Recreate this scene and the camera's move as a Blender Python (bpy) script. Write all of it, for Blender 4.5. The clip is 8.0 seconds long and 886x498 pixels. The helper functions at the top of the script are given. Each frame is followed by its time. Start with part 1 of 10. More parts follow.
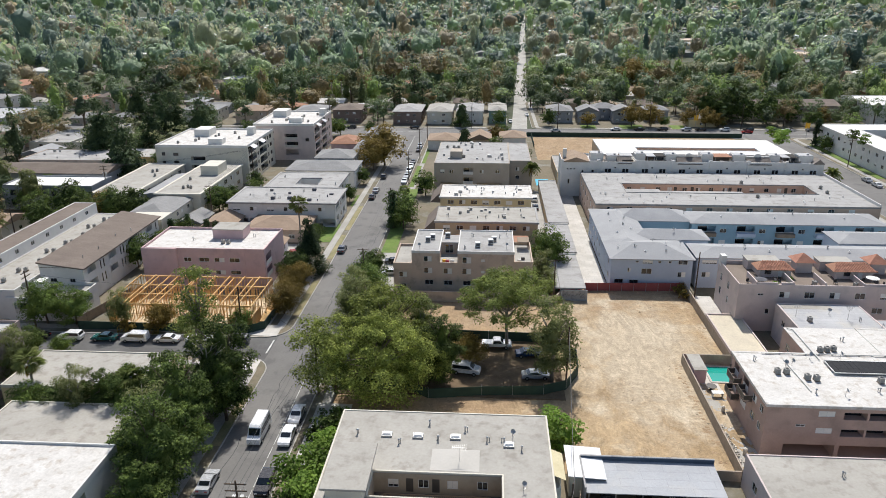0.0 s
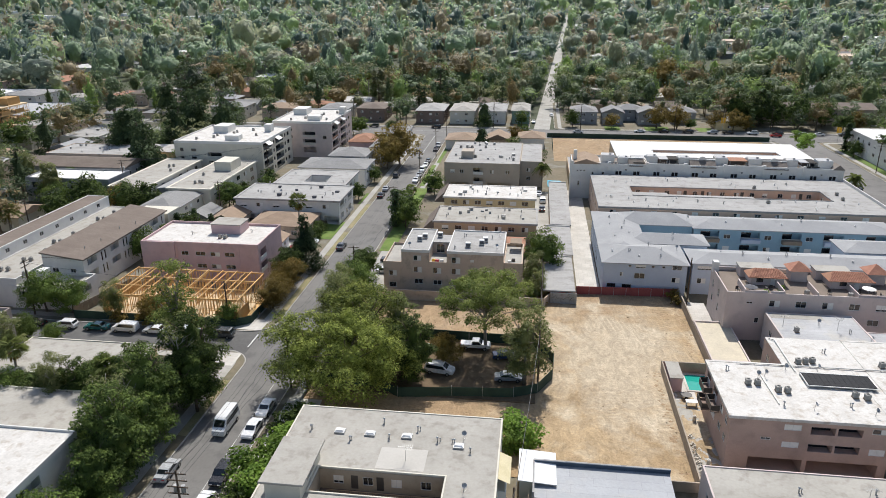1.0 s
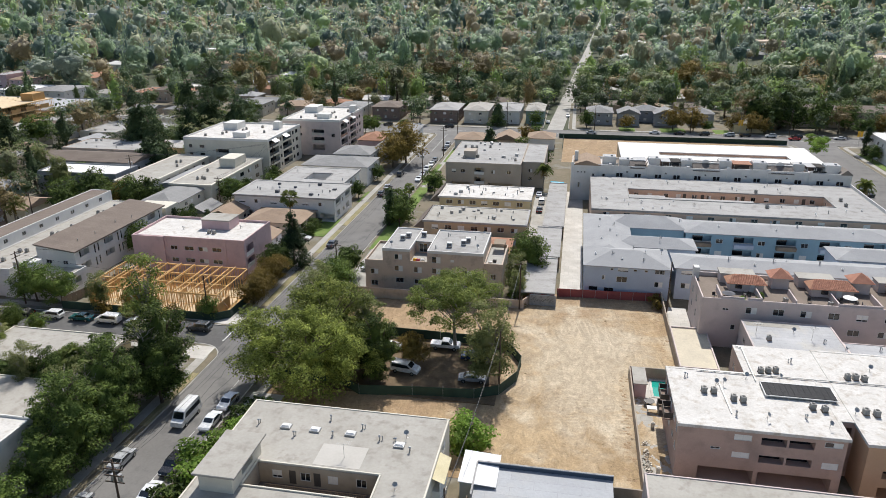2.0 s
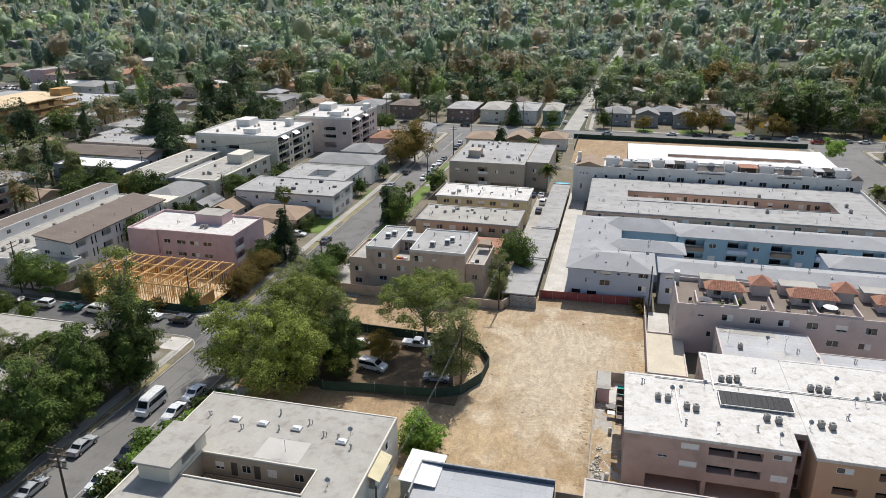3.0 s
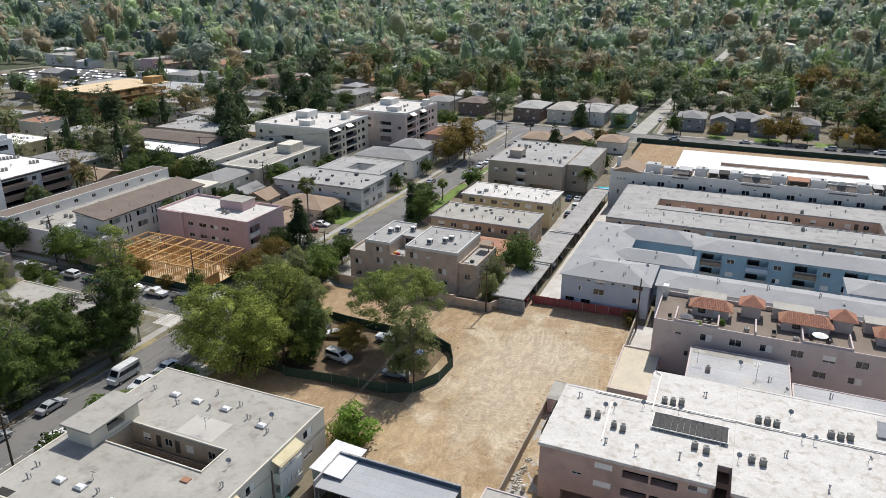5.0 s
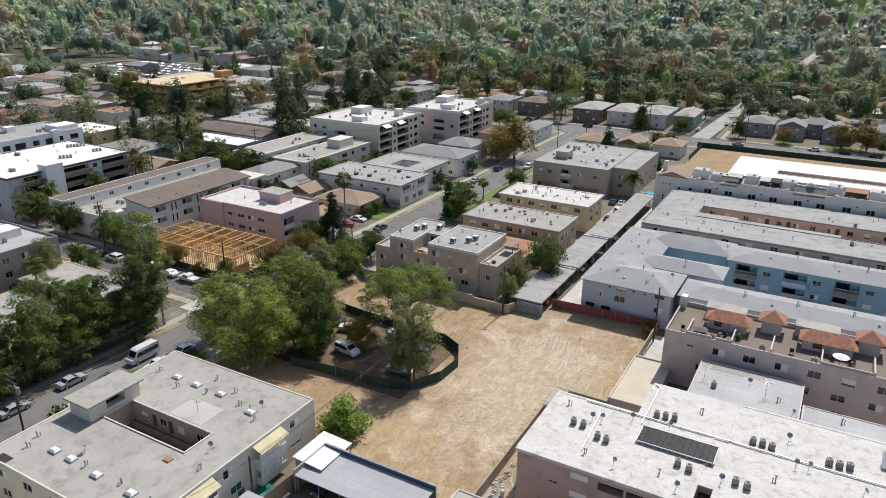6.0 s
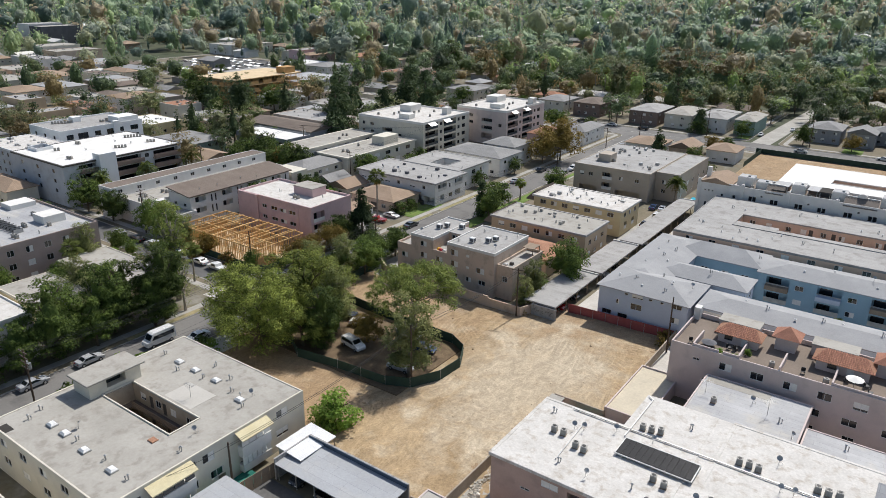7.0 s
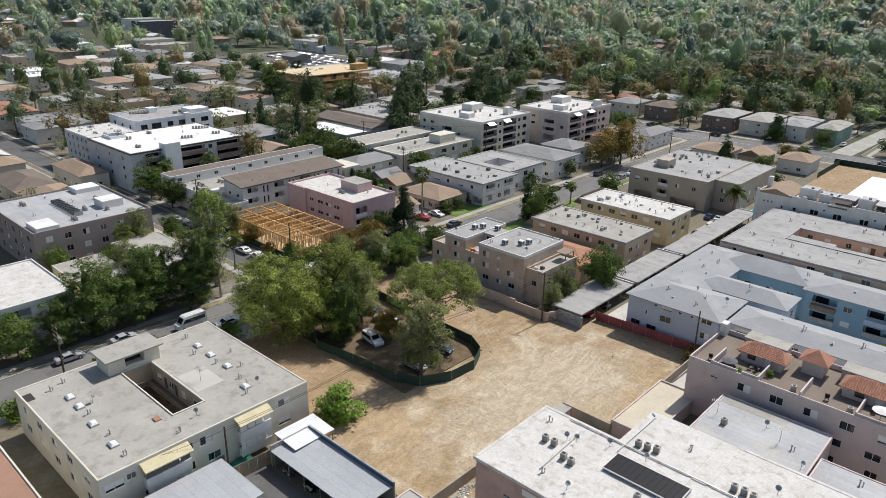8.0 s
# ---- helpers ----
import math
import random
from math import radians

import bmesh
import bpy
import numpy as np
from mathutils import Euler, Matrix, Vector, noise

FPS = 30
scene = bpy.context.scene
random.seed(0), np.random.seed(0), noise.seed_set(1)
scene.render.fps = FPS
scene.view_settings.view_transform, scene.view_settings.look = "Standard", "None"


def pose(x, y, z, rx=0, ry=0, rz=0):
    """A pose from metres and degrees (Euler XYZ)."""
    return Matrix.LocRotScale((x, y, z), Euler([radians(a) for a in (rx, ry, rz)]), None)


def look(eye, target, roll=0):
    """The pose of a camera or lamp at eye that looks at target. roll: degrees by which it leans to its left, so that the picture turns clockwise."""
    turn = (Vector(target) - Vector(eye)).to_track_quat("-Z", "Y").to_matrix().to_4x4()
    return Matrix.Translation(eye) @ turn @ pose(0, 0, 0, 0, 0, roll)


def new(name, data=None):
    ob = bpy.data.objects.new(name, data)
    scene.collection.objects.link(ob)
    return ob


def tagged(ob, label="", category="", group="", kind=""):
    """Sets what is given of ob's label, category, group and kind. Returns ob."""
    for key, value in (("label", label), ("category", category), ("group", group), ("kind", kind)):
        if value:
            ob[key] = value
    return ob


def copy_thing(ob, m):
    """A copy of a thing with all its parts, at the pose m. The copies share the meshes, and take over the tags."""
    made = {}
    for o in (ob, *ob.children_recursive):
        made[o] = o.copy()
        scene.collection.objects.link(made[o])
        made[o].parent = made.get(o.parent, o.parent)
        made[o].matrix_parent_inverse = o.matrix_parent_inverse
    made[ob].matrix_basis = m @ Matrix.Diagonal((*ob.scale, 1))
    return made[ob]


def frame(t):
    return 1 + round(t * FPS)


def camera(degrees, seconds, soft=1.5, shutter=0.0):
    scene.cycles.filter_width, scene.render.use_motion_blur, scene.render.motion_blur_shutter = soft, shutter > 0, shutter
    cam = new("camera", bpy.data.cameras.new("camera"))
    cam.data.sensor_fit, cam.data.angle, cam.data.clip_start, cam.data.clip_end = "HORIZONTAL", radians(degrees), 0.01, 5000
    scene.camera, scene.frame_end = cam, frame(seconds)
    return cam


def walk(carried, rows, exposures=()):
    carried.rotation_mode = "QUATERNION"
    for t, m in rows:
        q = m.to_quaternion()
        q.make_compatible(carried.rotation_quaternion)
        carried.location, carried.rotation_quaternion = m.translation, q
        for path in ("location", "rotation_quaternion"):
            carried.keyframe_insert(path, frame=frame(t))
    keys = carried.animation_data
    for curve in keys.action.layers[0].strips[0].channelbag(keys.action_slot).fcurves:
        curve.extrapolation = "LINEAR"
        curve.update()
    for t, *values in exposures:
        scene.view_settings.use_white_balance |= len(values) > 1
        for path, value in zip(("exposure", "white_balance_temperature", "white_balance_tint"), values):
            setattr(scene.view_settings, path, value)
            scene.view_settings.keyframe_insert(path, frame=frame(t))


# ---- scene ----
# ---- camera: a slow arc to the right, high over the empty lot ----
cam = camera(64.0, 8.0, soft=0.35)
# seconds, x, y, z, yaw, pitch, roll
PATH = [
    (0.0, 33.53, -0.48, 62.25, 3.83, -20.15, -0.3),
    (0.5, 39.19, -0.02, 62.26, 5.78, -20.21, -0.3),
    (1.0, 44.82, 0.58, 62.30, 7.52, -20.19, -0.25),
    (1.5, 50.52, 1.32, 62.39, 9.07, -20.21, -0.2),
    (3.0, 67.92, 4.49, 62.74, 13.83, -20.40, -0.1),
    (3.5, 73.71, 5.96, 62.85, 15.83, -20.43, 0.0),
    (4.0, 79.40, 7.69, 62.93, 17.86, -20.49, 0.1),
    (4.5, 84.92, 9.65, 62.98, 20.05, -20.56, 0.2),
    (6.0, 100.43, 17.10, 63.21, 29.48, -20.83, 0.4),
    (6.5, 105.18, 20.12, 63.21, 32.35, -20.88, 0.45),
    (7.0, 109.64, 23.38, 63.26, 35.60, -20.98, 0.5),
    (7.5, 113.77, 26.84, 63.33, 39.15, -21.07, 0.6),
    (8.0, 117.65, 30.47, 63.43, 42.65, -21.14, 0.7),
]
walk(cam, [(t, pose(x, y, z, 0, 0, yaw) @ pose(0, 0, 0, 90 + pitch) @ pose(0, 0, 0, 0, 0, roll))
           for t, x, y, z, yaw, pitch, roll in PATH], exposures=[(0.0, 0.26), (1.5, 0.24), (3.5, 0.19), (4.5, 0.14), (6.5, 0.1), (8.0, 0.09)])

# ---- daylight ----
SUN_UP, SUN_SIDE = 51.0, 2.0      # degrees above the horizon; degrees from +y towards +x
world = bpy.data.worlds.new("sky")
scene.world = world
world.use_nodes = True
wn = world.node_tree.nodes
sky = wn.new("ShaderNodeTexSky")
sky.sky_type, sky.sun_disc = "NISHITA", False
sky.sun_elevation, sky.sun_rotation = radians(SUN_UP), radians(SUN_SIDE)
sky.air_density, sky.dust_density, sky.ozone_density = 1.0, 1.5, 1.0
wn["Background"].inputs["Strength"].default_value = 0.106
world.node_tree.links.new(sky.outputs[0], wn["Background"].inputs["Color"])
sun = new("sun", bpy.data.lights.new("sun", "SUN"))
sun.data.energy, sun.data.angle, sun.data.color = 4.2, radians(0.55), (1.0, 0.973, 0.935)
az = radians(SUN_SIDE)
s_dir = Vector((math.sin(az) * math.cos(radians(SUN_UP)), math.cos(az) * math.cos(radians(SUN_UP)), math.sin(radians(SUN_UP))))
sun.matrix_world = look(s_dir * 300, (0, 0, 0))

# ---- materials ----
MATS = {}


def surf(name, a, b=None, s1=0.15, s2=3.0, rough=0.85, fine=0.12, bump=0.15, metal=0.0, rnd=0.0, isl=0.0, stain=None, amount=0.35,
         s3=0.5, sheet=None, wave=None, spec=0.35):
    """A weathered surface: broad patches from a to b, fine grain, bump, stains of a third colour, and seams of sheets."""
    if name in MATS:
        return MATS[name]
    m = MATS[name] = bpy.data.materials.new(name)
    m.use_nodes = True
    n, l = m.node_tree.nodes, m.node_tree.links
    p = n["Principled BSDF"]
    b = b or tuple(v * 0.8 for v in a)
    pos = n.new("ShaderNodeNewGeometry").outputs["Position"]

    def tex(scale, detail=4.0, stretch=None):
        t = n.new("ShaderNodeTexNoise")
        t.inputs["Scale"].default_value, t.inputs["Detail"].default_value, t.inputs["Roughness"].default_value = scale, detail, 0.6
        src = pos
        if stretch:
            mp = n.new("ShaderNodeMapping")
            mp.inputs["Scale"].default_value = stretch
            l.new(pos, mp.inputs["Vector"])
            src = mp.outputs[0]
        l.new(src, t.inputs["Vector"])
        return t.outputs["Fac"]

    def ramp(x, lo, hi):
        r = n.new("ShaderNodeMapRange")
        r.inputs["From Min"].default_value, r.inputs["From Max"].default_value = lo, hi
        l.new(x, r.inputs["Value"])
        return r.outputs[0]

    def mix(f, x, y, kind="MIX"):
        q = n.new("ShaderNodeMix")
        q.data_type, q.blend_type = "RGBA", kind
        for at, v in ((0, f), (6, x), (7, y)):
            if hasattr(v, "is_linked"):
                l.new(v, q.inputs[at])
            else:
                q.inputs[at].default_value = v if at == 0 else (*v, 1)
        return q.outputs[2]

    col = mix(ramp(tex(s1), 0.35, 0.65), a, b)
    grain = tex(s2, 6.0)
    if stain:
        col = mix(mix_amount(n, l, ramp(tex(s3, 5.0), 0.52, 0.68), amount), col, stain)
    dark = ramp(grain, 0.2, 0.8)
    g = n.new("ShaderNodeMapRange")
    g.inputs["To Min"].default_value, g.inputs["To Max"].default_value = 1 - fine, 1 + fine
    l.new(dark, g.inputs["Value"])
    hsv = n.new("ShaderNodeHueSaturation")
    l.new(col, hsv.inputs["Color"])
    val = g.outputs[0]
    if rnd or isl:
        src = n.new("ShaderNodeObjectInfo").outputs["Random"] if rnd else n.new("ShaderNodeNewGeometry").outputs["Random Per Island"]
        k = rnd or isl
        r = n.new("ShaderNodeMapRange")
        r.inputs["To Min"].default_value, r.inputs["To Max"].default_value = 1 - k, 1 + k
        l.new(src, r.inputs["Value"])
        mm = n.new("ShaderNodeMath")
        mm.operation = "MULTIPLY"
        l.new(val, mm.inputs[0])
        l.new(r.outputs[0], mm.inputs[1])
        val = mm.outputs[0]
    l.new(val, hsv.inputs["Value"])
    out = hsv.outputs[0]
    height = grain
    if sheet:
        br = n.new("ShaderNodeTexBrick")
        w, h, turn = sheet
        br.inputs["Scale"].default_value = 1.0
        br.inputs["Brick Width"].default_value, br.inputs["Row Height"].default_value = w, h
        br.inputs["Mortar Size"].default_value, br.inputs["Mortar Smooth"].default_value = 0.03, 0.5
        br.inputs["Color1"].default_value, br.inputs["Color2"].default_value = (1, 1, 1, 1), (0.9, 0.9, 0.9, 1)
        br.inputs["Mortar"].default_value = (0.72, 0.72, 0.72, 1)
        mp = n.new("ShaderNodeMapping")
        mp.inputs["Rotation"].default_value = (0, 0, radians(turn))
        l.new(pos, mp.inputs["Vector"])
        l.new(mp.outputs[0], br.inputs["Vector"])
        out = mix(1.0, out, br.outputs["Color"], "MULTIPLY")
    if wave:
        wv = n.new("ShaderNodeTexWave")
        wv.bands_direction = wave[0]
        wv.inputs["Scale"].default_value = wave[1]
        l.new(pos, wv.inputs["Vector"])
        height = wv.outputs["Fac"]
        rr = n.new("ShaderNodeMapRange")
        rr.inputs["To Min"].default_value = 0.8
        l.new(height, rr.inputs["Value"])
        cc = n.new("ShaderNodeCombineColor")
        for i in range(3):
            l.new(rr.outputs[0], cc.inputs[i])
        out = mix(1.0, out, cc.outputs[0], "MULTIPLY")
    l.new(out, p.inputs["Base Color"])
    if bump:
        bp = n.new("ShaderNodeBump")
        bp.inputs["Strength"].default_value, bp.inputs["Distance"].default_value = bump, 0.1
        l.new(height, bp.inputs["Height"])
        l.new(bp.outputs[0], p.inputs["Normal"])
    p.inputs["Roughness"].default_value, p.inputs["Metallic"].default_value = rough, metal
    p.inputs["Specular IOR Level"].default_value = spec
    return m


def mix_amount(n, l, f, k):
    q = n.new("ShaderNodeMath")
    q.operation = "MULTIPLY"
    l.new(f, q.inputs[0])
    q.inputs[1].default_value = k
    return q.outputs[0]


def leaf(name, dark, light, glow=0.35, tint=0.25, clump=0.45, own=0.35, amp=1.8, sheen=0.16, rough=0.65, relief=0.0):
    """Leaves: each clump its own shade between dark and light, with some light let through."""
    m = MATS[name] = bpy.data.materials.new(name)
    m.use_nodes = True
    n, l = m.node_tree.nodes, m.node_tree.links
    p = n["Principled BSDF"]
    isl = n.new("ShaderNodeNewGeometry").outputs["Random Per Island"]
    obj = n.new("ShaderNodeObjectInfo").outputs["Random"]
    pos = n.new("ShaderNodeNewGeometry").outputs["Position"]
    t = n.new("ShaderNodeTexNoise")
    t.inputs["Scale"].default_value, t.inputs["Detail"].default_value = clump, 3.0
    l.new(pos, t.inputs["Vector"])
    add = n.new("ShaderNodeMath")
    add.operation = "MULTIPLY_ADD"
    l.new(isl, add.inputs[0])
    add.inputs[1].default_value = own
    sub = n.new("ShaderNodeMath")
    sub.operation = "MULTIPLY_ADD"
    l.new(t.outputs["Fac"], sub.inputs[0])
    sub.inputs[1].default_value, sub.inputs[2].default_value = amp, 0.35 - amp / 2 - own / 2
    l.new(sub.outputs[0], add.inputs[2])
    q = n.new("ShaderNodeMix")
    q.data_type = "RGBA"
    l.new(add.outputs[0], q.inputs[0])
    q.inputs[6].default_value, q.inputs[7].default_value = (*dark, 1), (*light, 1)
    h = n.new("ShaderNodeHueSaturation")
    r = n.new("ShaderNodeMapRange")
    r.inputs["To Min"].default_value, r.inputs["To Max"].default_value = 1 - tint, 1 + tint
    l.new(obj, r.inputs["Value"])
    l.new(r.outputs[0], h.inputs["Value"])
    l.new(q.outputs[2], h.inputs["Color"])
    l.new(h.outputs[0], p.inputs["Base Color"])
    p.inputs["Roughness"].default_value = rough
    p.inputs["Specular IOR Level"].default_value = sheen
    tr = n.new("ShaderNodeBsdfTranslucent")
    l.new(h.outputs[0], tr.inputs["Color"])
    if relief:
        # leaf masses too small to model: hollows and knobs of the crown's skin
        t.inputs["Detail"].default_value, t.inputs["Roughness"].default_value = 9.0, 0.66
        kn = n.new("ShaderNodeTexNoise")
        kn.inputs["Scale"].default_value, kn.inputs["Detail"].default_value, kn.inputs["Roughness"].default_value = relief, 4.0, 0.7
        l.new(pos, kn.inputs["Vector"])
        bp = n.new("ShaderNodeBump")
        bp.inputs["Strength"].default_value, bp.inputs["Distance"].default_value = 1.0, 1.1 / relief
        l.new(kn.outputs["Fac"], bp.inputs["Height"])
        l.new(bp.outputs[0], p.inputs["Normal"])
        l.new(bp.outputs[0], tr.inputs["Normal"])
    ms = n.new("ShaderNodeMixShader")
    ms.inputs[0].default_value = glow
    l.new(p.outputs[0], ms.inputs[1])
    l.new(tr.outputs[0], ms.inputs[2])
    l.new(ms.outputs[0], n["Material Output"].inputs["Surface"])
    return m


def glossy(name, col, rough=0.1, metal=0.0, coat=0.0, spec=0.5):
    if name in MATS:
        return MATS[name]
    m = MATS[name] = bpy.data.materials.new(name)
    m.use_nodes = True
    n, l = m.node_tree.nodes, m.node_tree.links
    p = n["Principled BSDF"]
    t = n.new("ShaderNodeTexNoise")
    t.inputs["Scale"].default_value = 2.5
    l.new(n.new("ShaderNodeNewGeometry").outputs["Position"], t.inputs["Vector"])
    r = n.new("ShaderNodeMapRange")
    r.inputs["To Min"].default_value, r.inputs["To Max"].default_value = max(0.02, rough * 0.6), rough * 1.5
    l.new(t.outputs["Fac"], r.inputs["Value"])
    l.new(r.outputs[0], p.inputs["Roughness"])
    p.inputs["Base Color"].default_value = (*col, 1)
    p.inputs["Metallic"].default_value, p.inputs["Coat Weight"].default_value = metal, coat
    p.inputs["Specular IOR Level"].default_value = spec
    return m


# ground
m_ground = surf("ground_soil", (0.075, 0.078, 0.045), (0.05, 0.066, 0.03), 0.03, 0.8, 0.95, 0.25, stain=(0.14, 0.13, 0.10), s3=0.05)
m_asphalt = surf("asphalt", (0.19, 0.182, 0.17), (0.15, 0.143, 0.133), 0.06, 2.5, 0.9, 0.12, 0.1, stain=(0.06, 0.06, 0.06), s3=0.25, amount=0.4)
m_asphalt_old = surf("asphalt_old", (0.13, 0.127, 0.122), (0.095, 0.092, 0.088), 0.12, 2.0, 0.9, 0.15, 0.1, stain=(0.16, 0.16, 0.155), s3=0.3)
m_paint = surf("road_paint", (0.62, 0.62, 0.58), (0.4, 0.4, 0.38), 0.6, 5, 0.8, 0.2)
m_conc = surf("concrete", (0.42, 0.40, 0.36), (0.35, 0.335, 0.30), 0.2, 3, 0.9, 0.1, stain=(0.24, 0.23, 0.21), s3=0.6, sheet=(3.0, 3.0, 0))
m_kerb = surf("kerb_concrete", (0.46, 0.44, 0.40), (0.36, 0.34, 0.31), 0.4, 4, 0.9, 0.12)
m_yard = surf("yard_soil", (0.20, 0.165, 0.115), (0.13, 0.12, 0.075), 0.12, 1.5, 0.95, 0.2, stain=(0.30, 0.28, 0.25), s3=0.12, amount=0.7)
m_lawn = surf("lawn", (0.15, 0.22, 0.045), (0.10, 0.16, 0.03), 0.3, 6, 0.95, 0.3, 0.4, stain=(0.2, 0.18, 0.07), s3=0.4, amount=0.4)
m_litter = surf("leaf_litter", (0.17, 0.12, 0.07), (0.11, 0.075, 0.045), 0.4, 4, 0.95, 0.3, 0.4, stain=(0.26, 0.2, 0.12), s3=1.2)
m_path = surf("white_concrete", (0.60, 0.57, 0.52), (0.50, 0.47, 0.42), 0.2, 3, 0.9, 0.08, stain=(0.4, 0.36, 0.3), s3=0.5, sheet=(2.0, 2.0, 0))
# walls
m_cream = surf("stucco_cream", (0.66, 0.62, 0.52), (0.60, 0.56, 0.47), 0.3, 8, 0.9, 0.05, 0.1, stain=(0.45, 0.42, 0.35), s3=0.4, amount=0.3)
m_white = surf("stucco_white", (0.72, 0.70, 0.66), (0.66, 0.64, 0.60), 0.3, 8, 0.9, 0.05, 0.1, stain=(0.5, 0.48, 0.44), s3=0.35, amount=0.3)
m_bright = surf("stucco_bright_white", (0.80, 0.80, 0.79), (0.75, 0.75, 0.74), 0.3, 8, 0.88, 0.04, 0.1)
m_rose = surf("stucco_rose", (0.50, 0.36, 0.30), (0.43, 0.31, 0.255), 0.25, 8, 0.9, 0.07, 0.1, stain=(0.27, 0.2, 0.17), s3=0.3, amount=0.5)
m_orange = surf("stucco_apricot", (0.56, 0.36, 0.23), (0.50, 0.32, 0.20), 0.25, 8, 0.9, 0.06, 0.1)
m_mauve = surf("stucco_pale_mauve", (0.60, 0.51, 0.47), (0.53, 0.45, 0.42), 0.25, 8, 0.9, 0.05, 0.1, stain=(0.38, 0.33, 0.31), s3=0.35, amount=0.4)
m_pink = surf("stucco_dusty_pink", (0.62, 0.44, 0.435), (0.56, 0.395, 0.39), 0.3, 8, 0.9, 0.05, 0.1, stain=(0.34, 0.24, 0.23), s3=0.4, amount=0.3)
m_blue = surf("stucco_pale_blue", (0.50, 0.555, 0.63), (0.455, 0.50, 0.575), 0.25, 8, 0.9, 0.05, 0.1)
m_teal = surf("stucco_teal_blue", (0.30, 0.43, 0.50), (0.26, 0.39, 0.46), 0.25, 8, 0.9, 0.05, 0.1)
m_beige = surf("stucco_beige", (0.60, 0.475, 0.375), (0.53, 0.42, 0.33), 0.25, 8, 0.9, 0.06, 0.1, stain=(0.27, 0.22, 0.18), s3=0.5, amount=0.45)
m_tan = surf("stucco_tan", (0.46, 0.395, 0.325), (0.40, 0.345, 0.28), 0.25, 8, 0.9, 0.06, 0.1)
m_sand = surf("stucco_sand", (0.52, 0.40, 0.27), (0.47, 0.36, 0.24), 0.25, 8, 0.9, 0.06, 0.1)
m_yellow = surf("stucco_pale_yellow", (0.66, 0.55, 0.33), (0.60, 0.49, 0.29), 0.25, 8, 0.9, 0.05, 0.1)
m_brown = surf("stucco_brown", (0.23, 0.17, 0.14), (0.19, 0.145, 0.12), 0.25, 8, 0.9, 0.06, 0.1)
m_grey = surf("stucco_grey", (0.33, 0.335, 0.34), (0.28, 0.285, 0.29), 0.25, 8, 0.9, 0.05, 0.1)
m_dkgrey = surf("stucco_dark_grey", (0.13, 0.13, 0.14), (0.10, 0.10, 0.11), 0.25, 8, 0.9, 0.05, 0.1)
m_green = surf("siding_green", (0.24, 0.33, 0.29), (0.20, 0.285, 0.25), 0.25, 8, 0.9, 0.05, 0.1)
m_block = surf("block_wall", (0.40, 0.34, 0.27), (0.32, 0.27, 0.215), 0.4, 6, 0.9, 0.1, stain=(0.2, 0.17, 0.14), s3=0.7)
m_bare = surf("painted_grey_block", (0.38, 0.37, 0.36), (0.30, 0.295, 0.285), 0.5, 6, 0.9, 0.12, stain=(0.16, 0.15, 0.15), s3=1.6, amount=0.7)
# roofs
m_r_grey = surf("roof_cap_grey", (0.40, 0.388, 0.37), (0.345, 0.335, 0.318), 0.12, 2.5, 0.92, 0.1, 0.08, stain=(0.24, 0.225, 0.205), s3=0.45, amount=0.7, sheet=(10.0, 1.0, 0))
m_r_fg = surf("roof_cap_warm_grey", (0.40, 0.378, 0.335), (0.335, 0.315, 0.276), 0.15, 2.5, 0.92, 0.1, 0.08, stain=(0.26, 0.235, 0.20), s3=0.6, amount=0.7)
m_r_white = surf("roof_coated_white", (0.62, 0.595, 0.555), (0.53, 0.505, 0.465), 0.35, 3.0, 0.85, 0.16, 0.15, stain=(0.40, 0.35, 0.29), s3=0.9, amount=0.8)
m_r_bright = surf("roof_coated_bright", (0.76, 0.745, 0.71), (0.70, 0.685, 0.65), 0.15, 2.0, 0.8, 0.05, 0.1, stain=(0.6, 0.57, 0.5), s3=0.3, amount=0.4)
m_r_metal = surf("roof_rolled_silver", (0.44, 0.44, 0.44), (0.36, 0.36, 0.365), 0.15, 2.0, 0.7, 0.1, 0.1, stain=(0.55, 0.50, 0.40), s3=0.2, amount=0.5, sheet=(8.0, 1.0, 0))
m_r_dark = surf("roof_dark_deck", (0.225, 0.18, 0.145), (0.18, 0.145, 0.115), 0.2, 3.0, 0.9, 0.1)
m_r_shingle = surf("shingle_grey", (0.30, 0.295, 0.285), (0.255, 0.25, 0.24), 0.2, 5.0, 0.95, 0.15, 0.2, sheet=(3.0, 0.5, 0))
m_r_blue = surf("shingle_silver_grey", (0.345, 0.345, 0.345), (0.305, 0.305, 0.305), 0.2, 4.0, 0.95, 0.1, 0.15, stain=(0.42, 0.415, 0.41), s3=0.15, amount=0.5)
m_r_brown = surf("shingle_brown", (0.205, 0.165, 0.135), (0.17, 0.135, 0.11), 0.2, 5.0, 0.95, 0.15, 0.2, sheet=(3.0, 0.5, 0))
m_r_tanny = surf("shingle_tan", (0.36, 0.265, 0.19), (0.31, 0.225, 0.155), 0.2, 5.0, 0.95, 0.15, 0.2, sheet=(3.0, 0.5, 0))
m_r_terra = surf("terracotta_roof", (0.40, 0.21, 0.13), (0.34, 0.17, 0.105), 0.3, 5.0, 0.9, 0.15, 0.3, sheet=(0.4, 0.4, 0))
m_tile = surf("clay_tile", (0.42, 0.20, 0.13), (0.33, 0.15, 0.10), 0.8, 6.0, 0.85, 0.2, 0.1, isl=0.25)
m_corr = surf("corrugated_white", (0.80, 0.80, 0.79), (0.74, 0.74, 0.73), 0.4, 3, 0.7, 0.05, 0.12, wave=("Y", 6.0))
